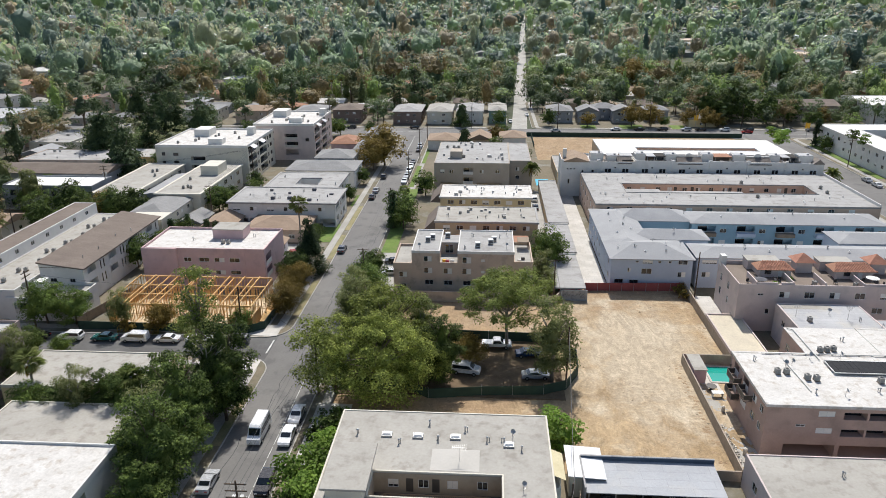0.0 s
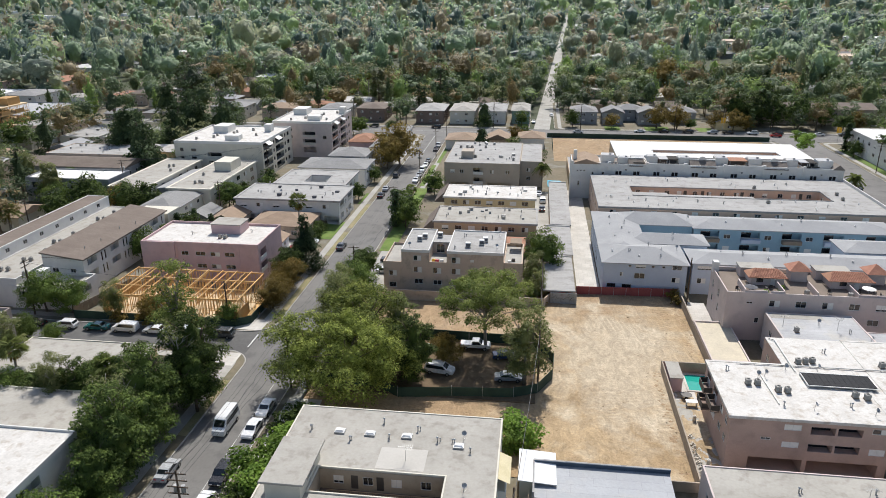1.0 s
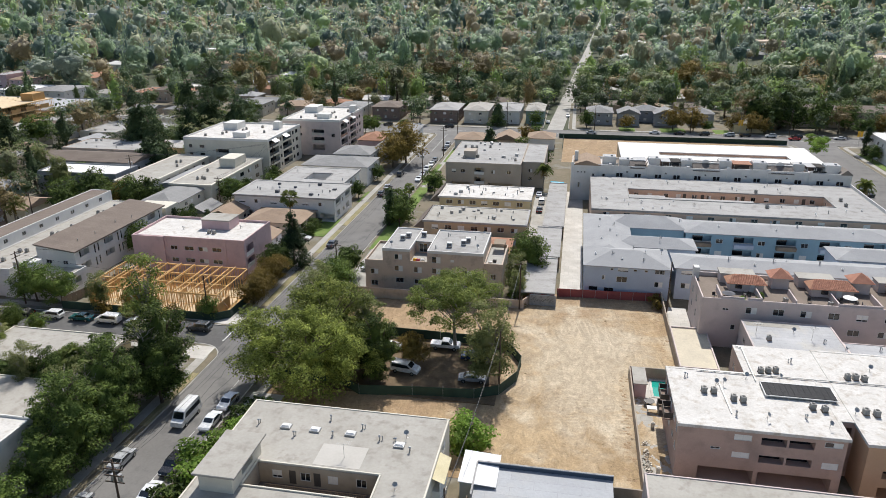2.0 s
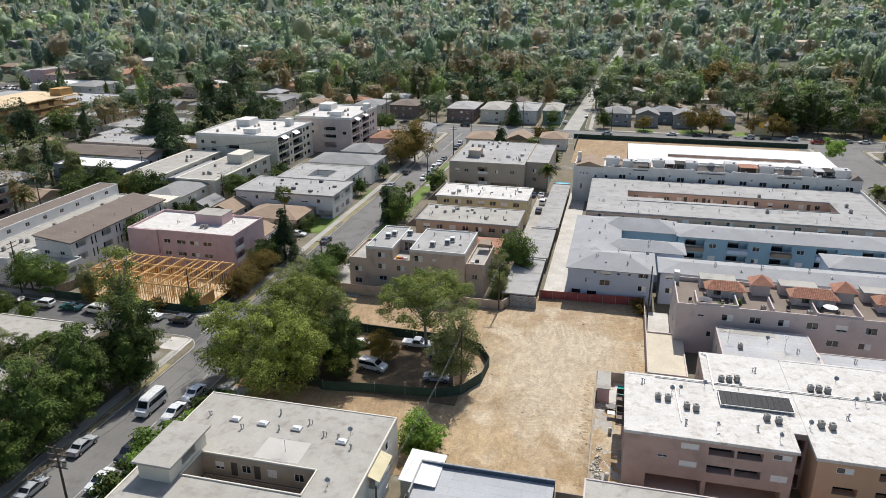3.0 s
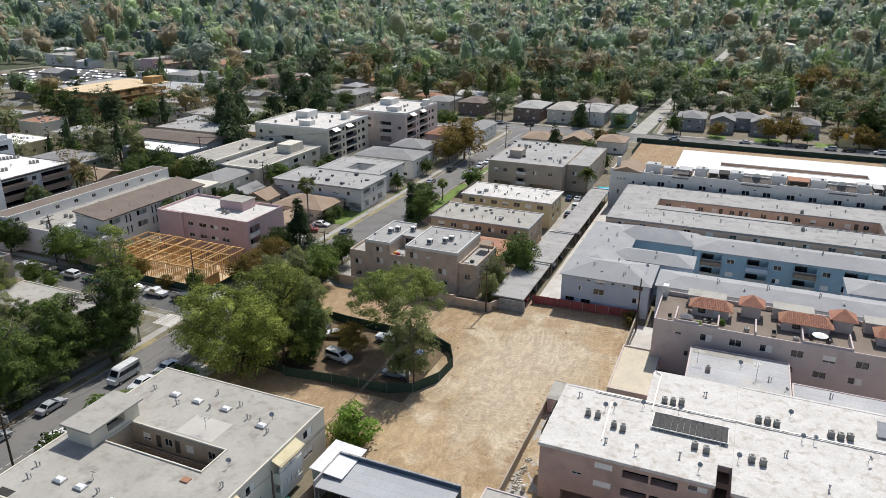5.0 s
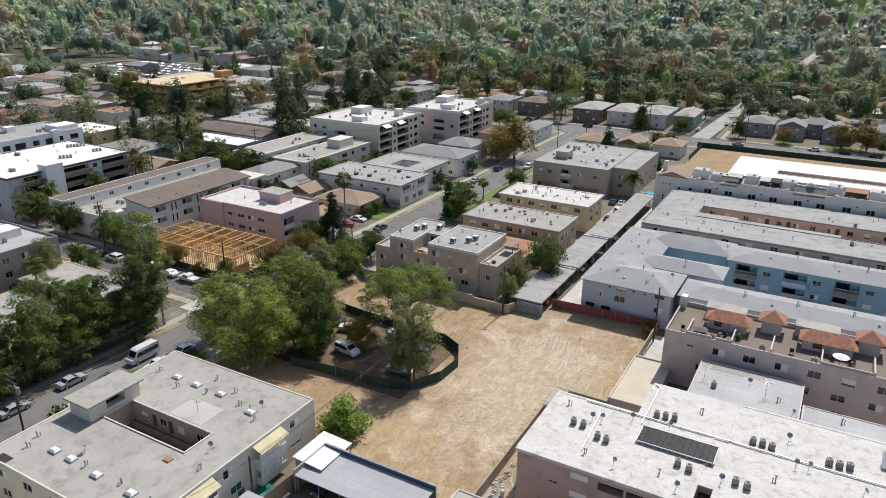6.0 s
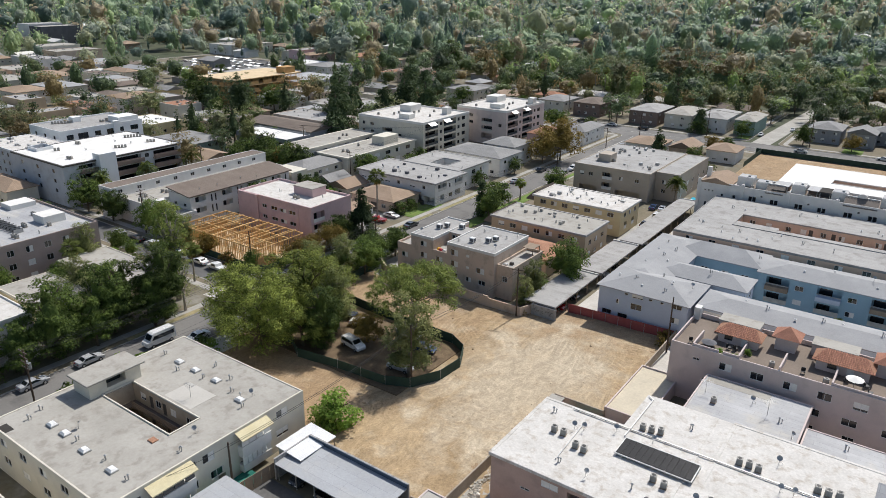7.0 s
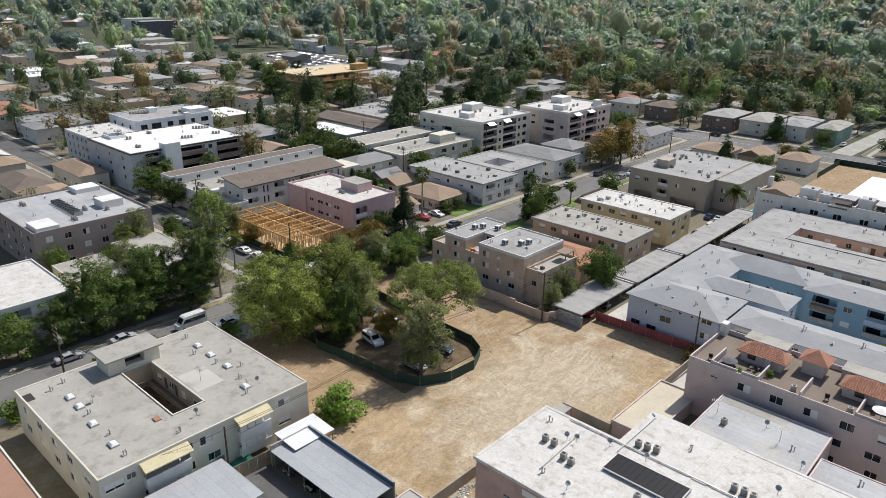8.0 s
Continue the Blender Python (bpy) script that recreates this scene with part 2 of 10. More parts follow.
m_corr2 = surf("corrugated_silver", (0.42, 0.43, 0.44), (0.36, 0.37, 0.385), 0.15, 2.5, 0.7, 0.08, 0.4, stain=(0.5, 0.48, 0.44), s3=0.3, sheet=(6.0, 1.5, 0))
m_trim_blue = surf("fascia_slate_blue", (0.07, 0.10, 0.14), (0.055, 0.08, 0.115), 0.4, 6, 0.7, 0.08)
# courtyard tan, stained, made darker to hold the shade under the galleries
m_tan_shade = surf("stucco_shaded_tan", (0.42, 0.355, 0.27), (0.36, 0.30, 0.225), 0.25, 8, 0.9, 0.08, 0.1, stain=(0.26, 0.21, 0.16), s3=0.5, amount=0.5)
m_salmon = surf("stucco_salmon", (0.62, 0.45, 0.345), (0.55, 0.40, 0.30), 0.25, 8, 0.9, 0.06, 0.1)
m_r_fg2 = surf("roof_cap_patch", (0.49, 0.465, 0.42), (0.45, 0.425, 0.38), 0.3, 3, 0.9, 0.06)
m_r_tile_grey = surf("tile_grey_brown", (0.26, 0.225, 0.195), (0.21, 0.18, 0.155), 0.5, 6, 0.9, 0.15, 0.2)
# fittings
m_glass = glossy("window_glass", (0.015, 0.02, 0.025), 0.06, spec=0.8)
m_frame = surf("window_frame_white", (0.72, 0.71, 0.68), None, 1, 8, 0.6, 0.04, 0)
m_frame_dk = surf("window_frame_dark", (0.09, 0.08, 0.07), None, 1, 8, 0.5, 0.04, 0)
m_blind = surf("window_blind", (0.80, 0.78, 0.73), (0.72, 0.70, 0.65), 1.5, 8, 0.8, 0.05, 0.0)
m_void = surf("shade_interior", (0.05, 0.045, 0.04), None, 1, 4, 0.95, 0.1, 0)
m_metal = surf("galvanised", (0.45, 0.45, 0.44), (0.36, 0.36, 0.355), 1.0, 6, 0.45, 0.1, 0.05, metal=0.6)
m_acbody = surf("condenser_beige", (0.40, 0.385, 0.35), (0.31, 0.295, 0.27), 1.0, 6, 0.6, 0.1, 0.1)
m_black = surf("black_metal", (0.03, 0.03, 0.03), None, 1, 5, 0.5, 0.1, 0)
m_solar = glossy("solar_black", (0.012, 0.012, 0.014), 0.5, spec=0.15)
m_sky = surf("skylight_dome", (0.78, 0.77, 0.74), (0.7, 0.69, 0.66), 1.5, 5, 0.35, 0.04, 0)
m_balustrade = glossy("smoked_glass", (0.06, 0.075, 0.085), 0.12, spec=0.5)
m_rail = surf("rail_paint_cream", (0.55, 0.53, 0.47), None, 1, 6, 0.6, 0.05, 0)
m_awning = surf("awning_cream", (0.70, 0.62, 0.40), (0.63, 0.55, 0.34), 0.6, 6, 0.8, 0.06, 0.1, wave=("Y", 4.0))
m_lumber = surf("fresh_lumber", (0.70, 0.45, 0.20), (0.60, 0.37, 0.15), 0.7, 8, 0.8, 0.1, 0.05, isl=0.18)
m_ply = surf("plywood", (0.70, 0.55, 0.35), (0.64, 0.49, 0.30), 0.4, 5, 0.8, 0.1, 0.05, sheet=(2.4, 1.2, 0))
m_osb = surf("sheathing", (0.50, 0.30, 0.12), (0.43, 0.25, 0.10), 0.5, 5, 0.85, 0.12, 0.05)
m_tarp = surf("green_screen", (0.035, 0.068, 0.048), (0.024, 0.048, 0.034), 0.5, 4, 0.8, 0.15, 0.3)
m_tarp2 = surf("teal_tarp", (0.02, 0.17, 0.125), (0.015, 0.13, 0.10), 0.5, 4, 0.6, 0.1, 0.4)
m_red = surf("red_fence_screen", (0.36, 0.10, 0.09), (0.29, 0.075, 0.07), 0.4, 5, 0.85, 0.12, 0.2)
m_pole = surf("creosoted_pole", (0.10, 0.07, 0.05), (0.075, 0.052, 0.037), 0.8, 8, 0.9, 0.15)
m_wire = surf("cable", (0.05, 0.05, 0.05), None, 1, 5, 0.6, 0.05, 0)
m_wood = surf("weathered_boards", (0.30, 0.235, 0.17), (0.24, 0.185, 0.135), 0.6, 6, 0.9, 0.15)
m_junk = surf("pale_debris", (0.60, 0.55, 0.47), (0.45, 0.40, 0.33), 1.0, 5, 0.9, 0.15, isl=0.35)
m_pool = glossy("pool_water", (0.02, 0.33, 0.26), 0.04, spec=0.6)
m_bark = surf("bark", (0.16, 0.125, 0.09), (0.11, 0.085, 0.06), 1.0, 7, 0.95, 0.2, 0.5)
m_bark_pale = surf("pale_bark", (0.30, 0.27, 0.225), (0.22, 0.195, 0.16), 1.0, 7, 0.95, 0.2, 0.5)
m_twig = surf("grey_twigs", (0.42, 0.39, 0.35), (0.33, 0.30, 0.27), 1.0, 7, 0.95, 0.2, 0.3)
m_tyre = surf("rubber", (0.02, 0.02, 0.02), None, 1, 5, 0.8, 0.1, 0)
m_rim = glossy("alloy", (0.5, 0.5, 0.5), 0.3, 0.9)
m_lamp_w = glossy("headlight_glass", (0.7, 0.7, 0.7), 0.1)
m_lamp_r = glossy("tail_light_red", (0.35, 0.02, 0.02), 0.15)
m_sign_y = surf("yellow_sign", (0.75, 0.42, 0.04), None, 1, 6, 0.6, 0.05, 0)
m_toy_r = surf("red_plastic", (0.45, 0.04, 0.06), None, 1, 6, 0.5, 0.05, 0)
# leaves
l_syc = leaf("leaf_yellow_green", (0.085, 0.112, 0.024), (0.50, 0.56, 0.13), 0.42, clump=0.6, own=0.6)
l_ash = leaf("leaf_grey_green", (0.10, 0.14, 0.035), (0.50, 0.56, 0.15), 0.4, own=0.5)
l_dark = leaf("leaf_dark_green", (0.026, 0.048, 0.013), (0.215, 0.29, 0.065), 0.24, own=0.6, relief=2.0)
l_mid = leaf("leaf_mid_green", (0.045, 0.08, 0.018), (0.30, 0.40, 0.09), 0.28, own=0.55, relief=2.0)
l_olive = leaf("leaf_olive", (0.12, 0.145, 0.05), (0.40, 0.41, 0.17), 0.45)
l_brown = leaf("leaf_autumn", (0.12, 0.085, 0.02), (0.44, 0.32, 0.08), 0.3, own=0.5, relief=2.0)
l_con = leaf("leaf_conifer", (0.025, 0.05, 0.022), (0.17, 0.225, 0.09), 0.28, relief=2.0)
l_palm = leaf("leaf_palm", (0.09, 0.125, 0.03), (0.34, 0.37, 0.13), 0.45)
l_fresh = leaf("leaf_bright_green", (0.10, 0.18, 0.03), (0.33, 0.46, 0.09), 0.45)
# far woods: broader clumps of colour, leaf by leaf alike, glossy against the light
f_mid = leaf("wood_mid_green", (0.085, 0.13, 0.045), (0.4, 0.5, 0.17), 0.4, 0.4, 0.3, 0.3, sheen=0.45, rough=0.55, relief=0.8)
f_dark = leaf("wood_dark_green", (0.045, 0.075, 0.036), (0.22, 0.3, 0.12), 0.4, 0.4, 0.3, 0.3, sheen=0.45, rough=0.55, relief=0.8)
f_olive = leaf("wood_olive", (0.125, 0.14, 0.065), (0.48, 0.49, 0.22), 0.4, 0.4, 0.3, 0.3, sheen=0.4, rough=0.55, relief=0.8)
f_brown = leaf("wood_autumn", (0.17, 0.13, 0.055), (0.54, 0.42, 0.19), 0.4, 0.3, 0.3, 0.3, sheen=0.4, rough=0.55, relief=0.8)
f_bright = leaf("wood_bright_green", (0.14, 0.21, 0.05), (0.52, 0.66, 0.2), 0.4, 0.3, 0.3, 0.3, sheen=0.4, rough=0.55, relief=0.8)

# farthest crowns: distance haze put into the leaf tones, paler and bluer
HAZED_TONES = (((0.18, 0.245, 0.16), (0.56, 0.70, 0.40)), ((0.10, 0.155, 0.13), (0.31, 0.41, 0.30)), ((0.26, 0.275, 0.175), (0.72, 0.74, 0.46)), ((0.20, 0.275, 0.175), (0.62, 0.76, 0.45)),
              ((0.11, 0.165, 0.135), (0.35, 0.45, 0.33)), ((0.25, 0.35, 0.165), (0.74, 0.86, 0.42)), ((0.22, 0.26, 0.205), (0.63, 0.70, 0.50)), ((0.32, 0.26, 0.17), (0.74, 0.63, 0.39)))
HAZED_WOODS = [leaf(f"wood_{i}", d, c, 0.4, 0.1, 0.09, 0.35, 1.7, 0.45, 0.5, 0.7) for i, (d, c) in enumerate(HAZED_TONES)]

# ---- kit ----
TAKEN = []
class Mesh:
    """Collects boxes, prisms and quads, and becomes one mesh."""

    def __init__(self):
        self.v, self.f = [], []

    def quad(self, *p):
        k = len(self.v)
        self.v += [tuple(q) for q in p]
        self.f.append(tuple(range(k, k + len(p))))

    def box(self, x0, x1, y0, y1, z0, z1):
        k = len(self.v)
        self.v += [(x0, y0, z0), (x1, y0, z0), (x1, y1, z0), (x0, y1, z0), (x0, y0, z1), (x1, y0, z1), (x1, y1, z1), (x0, y1, z1)]
        self.f += [tuple(k + i for i in q) for q in ((3, 2, 1, 0), (4, 5, 6, 7), (0, 1, 5, 4), (1, 2, 6, 5), (2, 3, 7, 6), (3, 0, 4, 7))]
        return self

    def chamfer(self, x0, x1, y0, y1, z0, z1, c=0.04):
        """A box whose upper edges are worn off."""
        k = len(self.v)
        self.v += [(x0, y0, z0), (x1, y0, z0), (x1, y1, z0), (x0, y1, z0), (x0, y0, z1 - c), (x1, y0, z1 - c), (x1, y1, z1 - c), (x0, y1, z1 - c),
                   (x0 + c, y0 + c, z1), (x1 - c, y0 + c, z1), (x1 - c, y1 - c, z1), (x0 + c, y1 - c, z1)]
        self.f += [tuple(k + i for i in q) for q in ((3, 2, 1, 0), (0, 1, 5, 4), (1, 2, 6, 5), (2, 3, 7, 6), (3, 0, 4, 7), (4, 5, 9, 8), (5, 6, 10, 9),
                                                     (6, 7, 11, 10), (7, 4, 8, 11), (8, 9, 10, 11))]
        return self

    def beam(self, a, b, w, h=None, n=4):
        """A straight bar from a to b, of n sides."""
        a, b = Vector(a), Vector(b)
        d = (b - a).normalized()
        s = d.cross(Vector((0, 0, 1)))
        s = s.normalized() if s.length > 1e-4 else Vector((1, 0, 0))
        u = s.cross(d).normalized()
        h = h or w
        k = len(self.v)
        for e in (a, b):
            for i in range(n):
                t = 2 * math.pi * (i + 0.5) / n
                r = 0.7071 if n == 4 else 0.5
                self.v.append(tuple(e + s * math.cos(t) * w * r + u * math.sin(t) * h * r))
        self.f += [(k + i, k + (i + 1) % n, k + n + (i + 1) % n, k + n + i) for i in range(n)]
        self.f += [tuple(k + i for i in reversed(range(n))), tuple(k + n + i for i in range(n))]
        return self

    def tube(self, pts, radii, n=7):
        """A bent, tapering tube through pts."""
        k = len(self.v)
        m = len(pts)
        for i, p in enumerate(pts):
            p = Vector(p)
            d = (Vector(pts[min(i + 1, m - 1)]) - Vector(pts[max(i - 1, 0)])).normalized()
            s = d.orthogonal().normalized()
            u = d.cross(s)
            for j in range(n):
                t = 2 * math.pi * j / n
                self.v.append(tuple(p + (s * math.cos(t) + u * math.sin(t)) * radii[i]))
        for i in range(m - 1):
            self.f += [(k + i * n + j, k + i * n + (j + 1) % n, k + (i + 1) * n + (j + 1) % n, k + (i + 1) * n + j) for j in range(n)]
        self.f += [tuple(k + j for j in reversed(range(n))), tuple(k + (m - 1) * n + j for j in range(n))]
        return self

    def disc(self, c, r0, r1, z0, z1, n=14):
        k = len(self.v)
        for r, z in ((r0, z0), (r1, z1)):
            self.v += [(c[0] + r * math.cos(2 * math.pi * j / n), c[1] + r * math.sin(2 * math.pi * j / n), z) for j in range(n)]
        self.f += [(k + j, k + (j + 1) % n, k + n + (j + 1) % n, k + n + j) for j in range(n)]
        self.f += [tuple(k + j for j in reversed(range(n))), tuple(k + n + j for j in range(n))]
        return self

    def data(self, name, material, smooth=False):
        me = bpy.data.meshes.new(name)
        me.from_pydata(self.v, [], self.f)
        me.materials.append(material)
        if smooth:
            me.polygons.foreach_set("use_smooth", [True] * len(me.polygons))
        me.update()
        return me


def part(name, mesh, material, parent, label="", smooth=False):
    """One mesh object under a thing or a part. mesh: a Mesh, or mesh data that other parts share."""
    ob = new(name, mesh.data(name, material, smooth) if isinstance(mesh, Mesh) else mesh)
    ob.parent = parent
    return tagged(ob, label) if label else ob


def thing(name, label, category, at=(0, 0, 0), turn=0.0, group="", kind=""):
    ob = new(name)
    ob.empty_display_size = 0.5
    ob.matrix_world = pose(*at, 0, 0, turn)
    return tagged(ob, label, category, group, kind)


def solid(name, mesh, material, label, category, kind="", smooth=False, group=""):
    return tagged(new(name, mesh.data(name, material, smooth)), label, category, group, kind)


# -- windows: frame and pane share their meshes by size --
WIN = {}


def window_meshes(w, h, style):
    key = (round(w, 2), round(h, 2), style)
    if key not in WIN:
        fr, pa, bl = Mesh(), Mesh(), Mesh()
        b = 0.07
        us = sorted({0, b, w - b, w} | ({w / 2 - 0.03, w / 2 + 0.03} if w > 1.0 else set()) | ({w / 4 - 0.03, w / 4 + 0.03, w * 3 / 4 - 0.03, w * 3 / 4 + 0.03} if w > 2.6 else set()))
        zs = [0, b, h - b, h]
        nu = len(us)
        fr.v = [(u, y, z) for y in (0.03, 0.13) for z in zs for u in us]
        back = nu * len(zs)
        bars = {(i, j): j in (0, 2) or i % 2 == 0 for i in range(nu - 1) for j in range(3)}
        for (i, j), bar in bars.items():
            if not bar:
                continue
            k = j * nu + i
            q = (k, k + 1, k + 1 + nu, k + nu)
            fr.f.append(q)
            for e, (di, dj) in enumerate(((0, -1), (1, 0), (0, 1), (-1, 0))):
                if not bars.get((i + di, j + dj), False):
                    p0, p1 = q[e], q[(e + 1) % 4]
                    fr.f.append((p1, p0, p0 + back, p1 + back))
        pa.box(b, w - b, 0.09, 0.105, b, h - b)
        if style == "half":
            bl.box(w / 2 + 0.03, w - b, 0.07, 0.085, b, h - b)
        elif style == "blind":
            bl.box(b, w - b, 0.07, 0.085, h * 0.3, h - b)
        elif style == "full":
            bl.box(b, w - b, 0.07, 0.085, b, h - b)
        fm = m_frame_dk if style == "dark" else m_frame
        us = sorted({0, b, w - b, w} | ({w / 2 - 0.03, w / 2 + 0.03} if w > 1.0 else set()))
        zs = sorted({0, b, h - b, h} | ({h * 0.3} if style == "blind" else set()))
        one, ids = Mesh(), []
        one.v = [(u, 0.06, z) for z in zs for u in us]
        for j in range(len(zs) - 1):
            for i in range(len(us) - 1):
                k = j * len(us) + i
                one.f.append((k, k + 1, k + 1 + len(us), k + len(us)))
                edge = i in (0, len(us) - 2) or j in (0, len(zs) - 2) or (w > 1.0 and i == 2)
                shut = style == "full" or (style == "half" and i > 2) or (style == "blind" and j > 1)
                ids.append(0 if edge else 2 if shut else 1)
        whole = one.data("window", fm)
        whole.materials.append(m_glass), whole.materials.append(m_blind)
        whole.polygons.foreach_set("material_index", ids)
        WIN[key] = (fr.data("window", fm), pa.data("pane", m_glass), bl.data("blind", m_blind) if style in ("half", "blind", "full") else None, whole)
    return WIN[key]


STYLES = ("plain", "half", "plain", "blind", "plain", "full", "plain", "half")
SIDES = {"S": (0, (1, 0), (0, 1)), "E": (90, (0, 1), (-1, 0)), "N": (180, (-1, 0), (0, -1)), "W": (270, (0, -1), (1, 0))}


def facade(shell, parent, side, x0, x1, y0, y1, z0, z1, holes, depth=0.16, inner=False):
    """One side of a block, with openings that go into it, and a window, a door or a dark opening in each.
    holes: (along, up, width, height, kind), metres from the side's left end as seen from outside and above z0."""
    turn, u, inn = SIDES[side]
    ox, oy = {"S": (x0, y0), "E": (x1, y0), "N": (x1, y1), "W": (x0, y1)}[side]
    length = (x1 - x0) if side in "SN" else (y1 - y0)
    height = z1 - z0
    holes = [q for q in holes if 0.05 < q[0] and q[0] + q[2] < length - 0.05 and q[1] >= 0 and q[1] + q[3] < height - 0.02]
    us = sorted({0, length, *[q[0] for q in holes], *[q[0] + q[2] for q in holes]})
    zs = sorted({0, height, *[q[1] for q in holes], *[q[1] + q[3] for q in holes]})

    def at(a, z, d=0.0):
        return (ox + u[0] * a + inn[0] * d, oy + u[1] * a + inn[1] * d, z0 + z)

    for i in range(len(us) - 1):
        for j in range(len(zs) - 1):
            a, z = (us[i] + us[i + 1]) / 2, (zs[j] + zs[j + 1]) / 2
            if not any(q[0] < a < q[0] + q[2] and q[1] < z < q[1] + q[3] for q in holes):
                shell.quad(at(us[i], zs[j]), at(us[i + 1], zs[j]), at(us[i + 1], zs[j + 1]), at(us[i], zs[j + 1]))
    for n, (a, z, w, h, kind) in enumerate(holes):
        d = {"void": 3.0, "balcony": 1.4, "garage": 5.0}.get(kind, depth)
        for p, q in (((a, z), (a, z + h)), ((a, z + h), (a + w, z + h)), ((a + w, z + h), (a + w, z)), ((a + w, z), (a, z))):
            shell.quad(at(*p), at(*q), at(*q, d), at(*p, d))
        if kind in ("void", "garage"):
            shell.quad(at(a, z, d), at(a + w, z, d), at(a + w, z + h, d), at(a, z + h, d))
            if kind == "void" and h < 1.6 and w > 2:
                door = part("glass_door", Mesh().box(0.15, w - 0.15, -0.06, -0.01, 0.0, h - 0.1), m_glass, parent)
                door.location, door.rotation_euler = at(a, z, 1.3), (0, 0, radians(turn))
            continue
        if kind == "balcony":
            shell.quad(at(a, z, d), at(a + w, z, d), at(a + w, z + h, d), at(a, z + h, d))
            door = part("glass_door", Mesh().box(0.3, w * 0.6 if w < 5 else w - 0.3, -0.06, -0.01, 0.05, min(2.1, h - 0.1)), m_glass, parent)
            door.location, door.rotation_euler = at(a, z, d - 0.02), (0, 0, radians(turn))
            rail = part("balcony_rail", Mesh().box(0.0, w, 0.0, 0.09, 0.0, 0.95), MATS["stucco_white"] if w < 4 else m_rail if w < 6 else m_balustrade if w < 8.5 else m_brown, parent)
            rail.location, rail.rotation_euler = at(a, z, 0.02), (0, 0, radians(turn))
            continue
        if kind == "door":
            door = part("door", Mesh().box(0, w, 0.06, 0.12, 0, h), m_frame_dk, parent)
            door.location, door.rotation_euler = at(a, z), (0, 0, radians(turn))
            continue
        style = kind if kind != "win" else STYLES[(n * 5 + int(x0 * 3 + y0)) % 8]
        fr, pa, bl, whole = window_meshes(w, h, style)
        px, py = parent.location[0], parent.location[1]
        near = py < 160 and px > -30
        win = part("window", fr if near else whole, None, parent)
        win.location, win.rotation_euler = at(a, z), (0, 0, radians(turn))
        if not near:
            continue
        part("pane", pa, None, win)
        if bl:
            part("blind", bl, None, win)


def row(length, n, w, h, up, kind="win", margin=1.2, wobble=0.0, seed=0):
    """n openings evenly along a side."""
    rng = random.Random(seed + int(length * 7) + n)
    step = (length - 2 * margin) / n
    return [(margin + step * (i + 0.5) - w / 2 + rng.uniform(-wobble, wobble), up, w, h, kind) for i in range(n)]


def grid(length, floors, n, w=1.5, h=1.2, base=1.0, storey=2.8, kind="win", wobble=0.4):
    out = []
    for k in range(floors):
        out += row(length, n, w, h, base + k * storey, kind, 1.0, wobble, k if wobble > 0.5 else 0)
    return out


def unseen(x0, x1):
    """The sides that get windows by default: those towards the lot and the open street."""
    return "SE" if x1 < 40 else "SW"


def ring(m, x0, x1, y0, y1, z0, z1, t):
    m.chamfer(x0, x1, y0, y0 + t, z0, z1, 0.03).chamfer(x0, x1, y1 - t, y1, z0, z1, 0.03)
    m.chamfer(x0, x0 + t, y0 + t, y1 - t, z0, z1, 0.03).chamfer(x1 - t, x1, y0 + t, y1 - t, z0, z1, 0.03)


def pierced(x0, x1, y0, y1, a0, a1, b0, b1, z0, z1):
    """A flat slab with a rectangular hole through it."""
    m = Mesh()
    for z in (z0, z1):
        m.v += [(x0, y0, z), (x1, y0, z), (x1, y1, z), (x0, y1, z), (a0, b0, z), (a1, b0, z), (a1, b1, z), (a0, b1, z)]
    for i in range(4):
        j = (i + 1) % 4
        m.f += [(8 + i, 8 + j, 12 + j, 12 + i), (j, i, 4 + i, 4 + j), (i, j, 8 + j, 8 + i), (4 + j, 4 + i, 12 + i, 12 + j)]
    return m


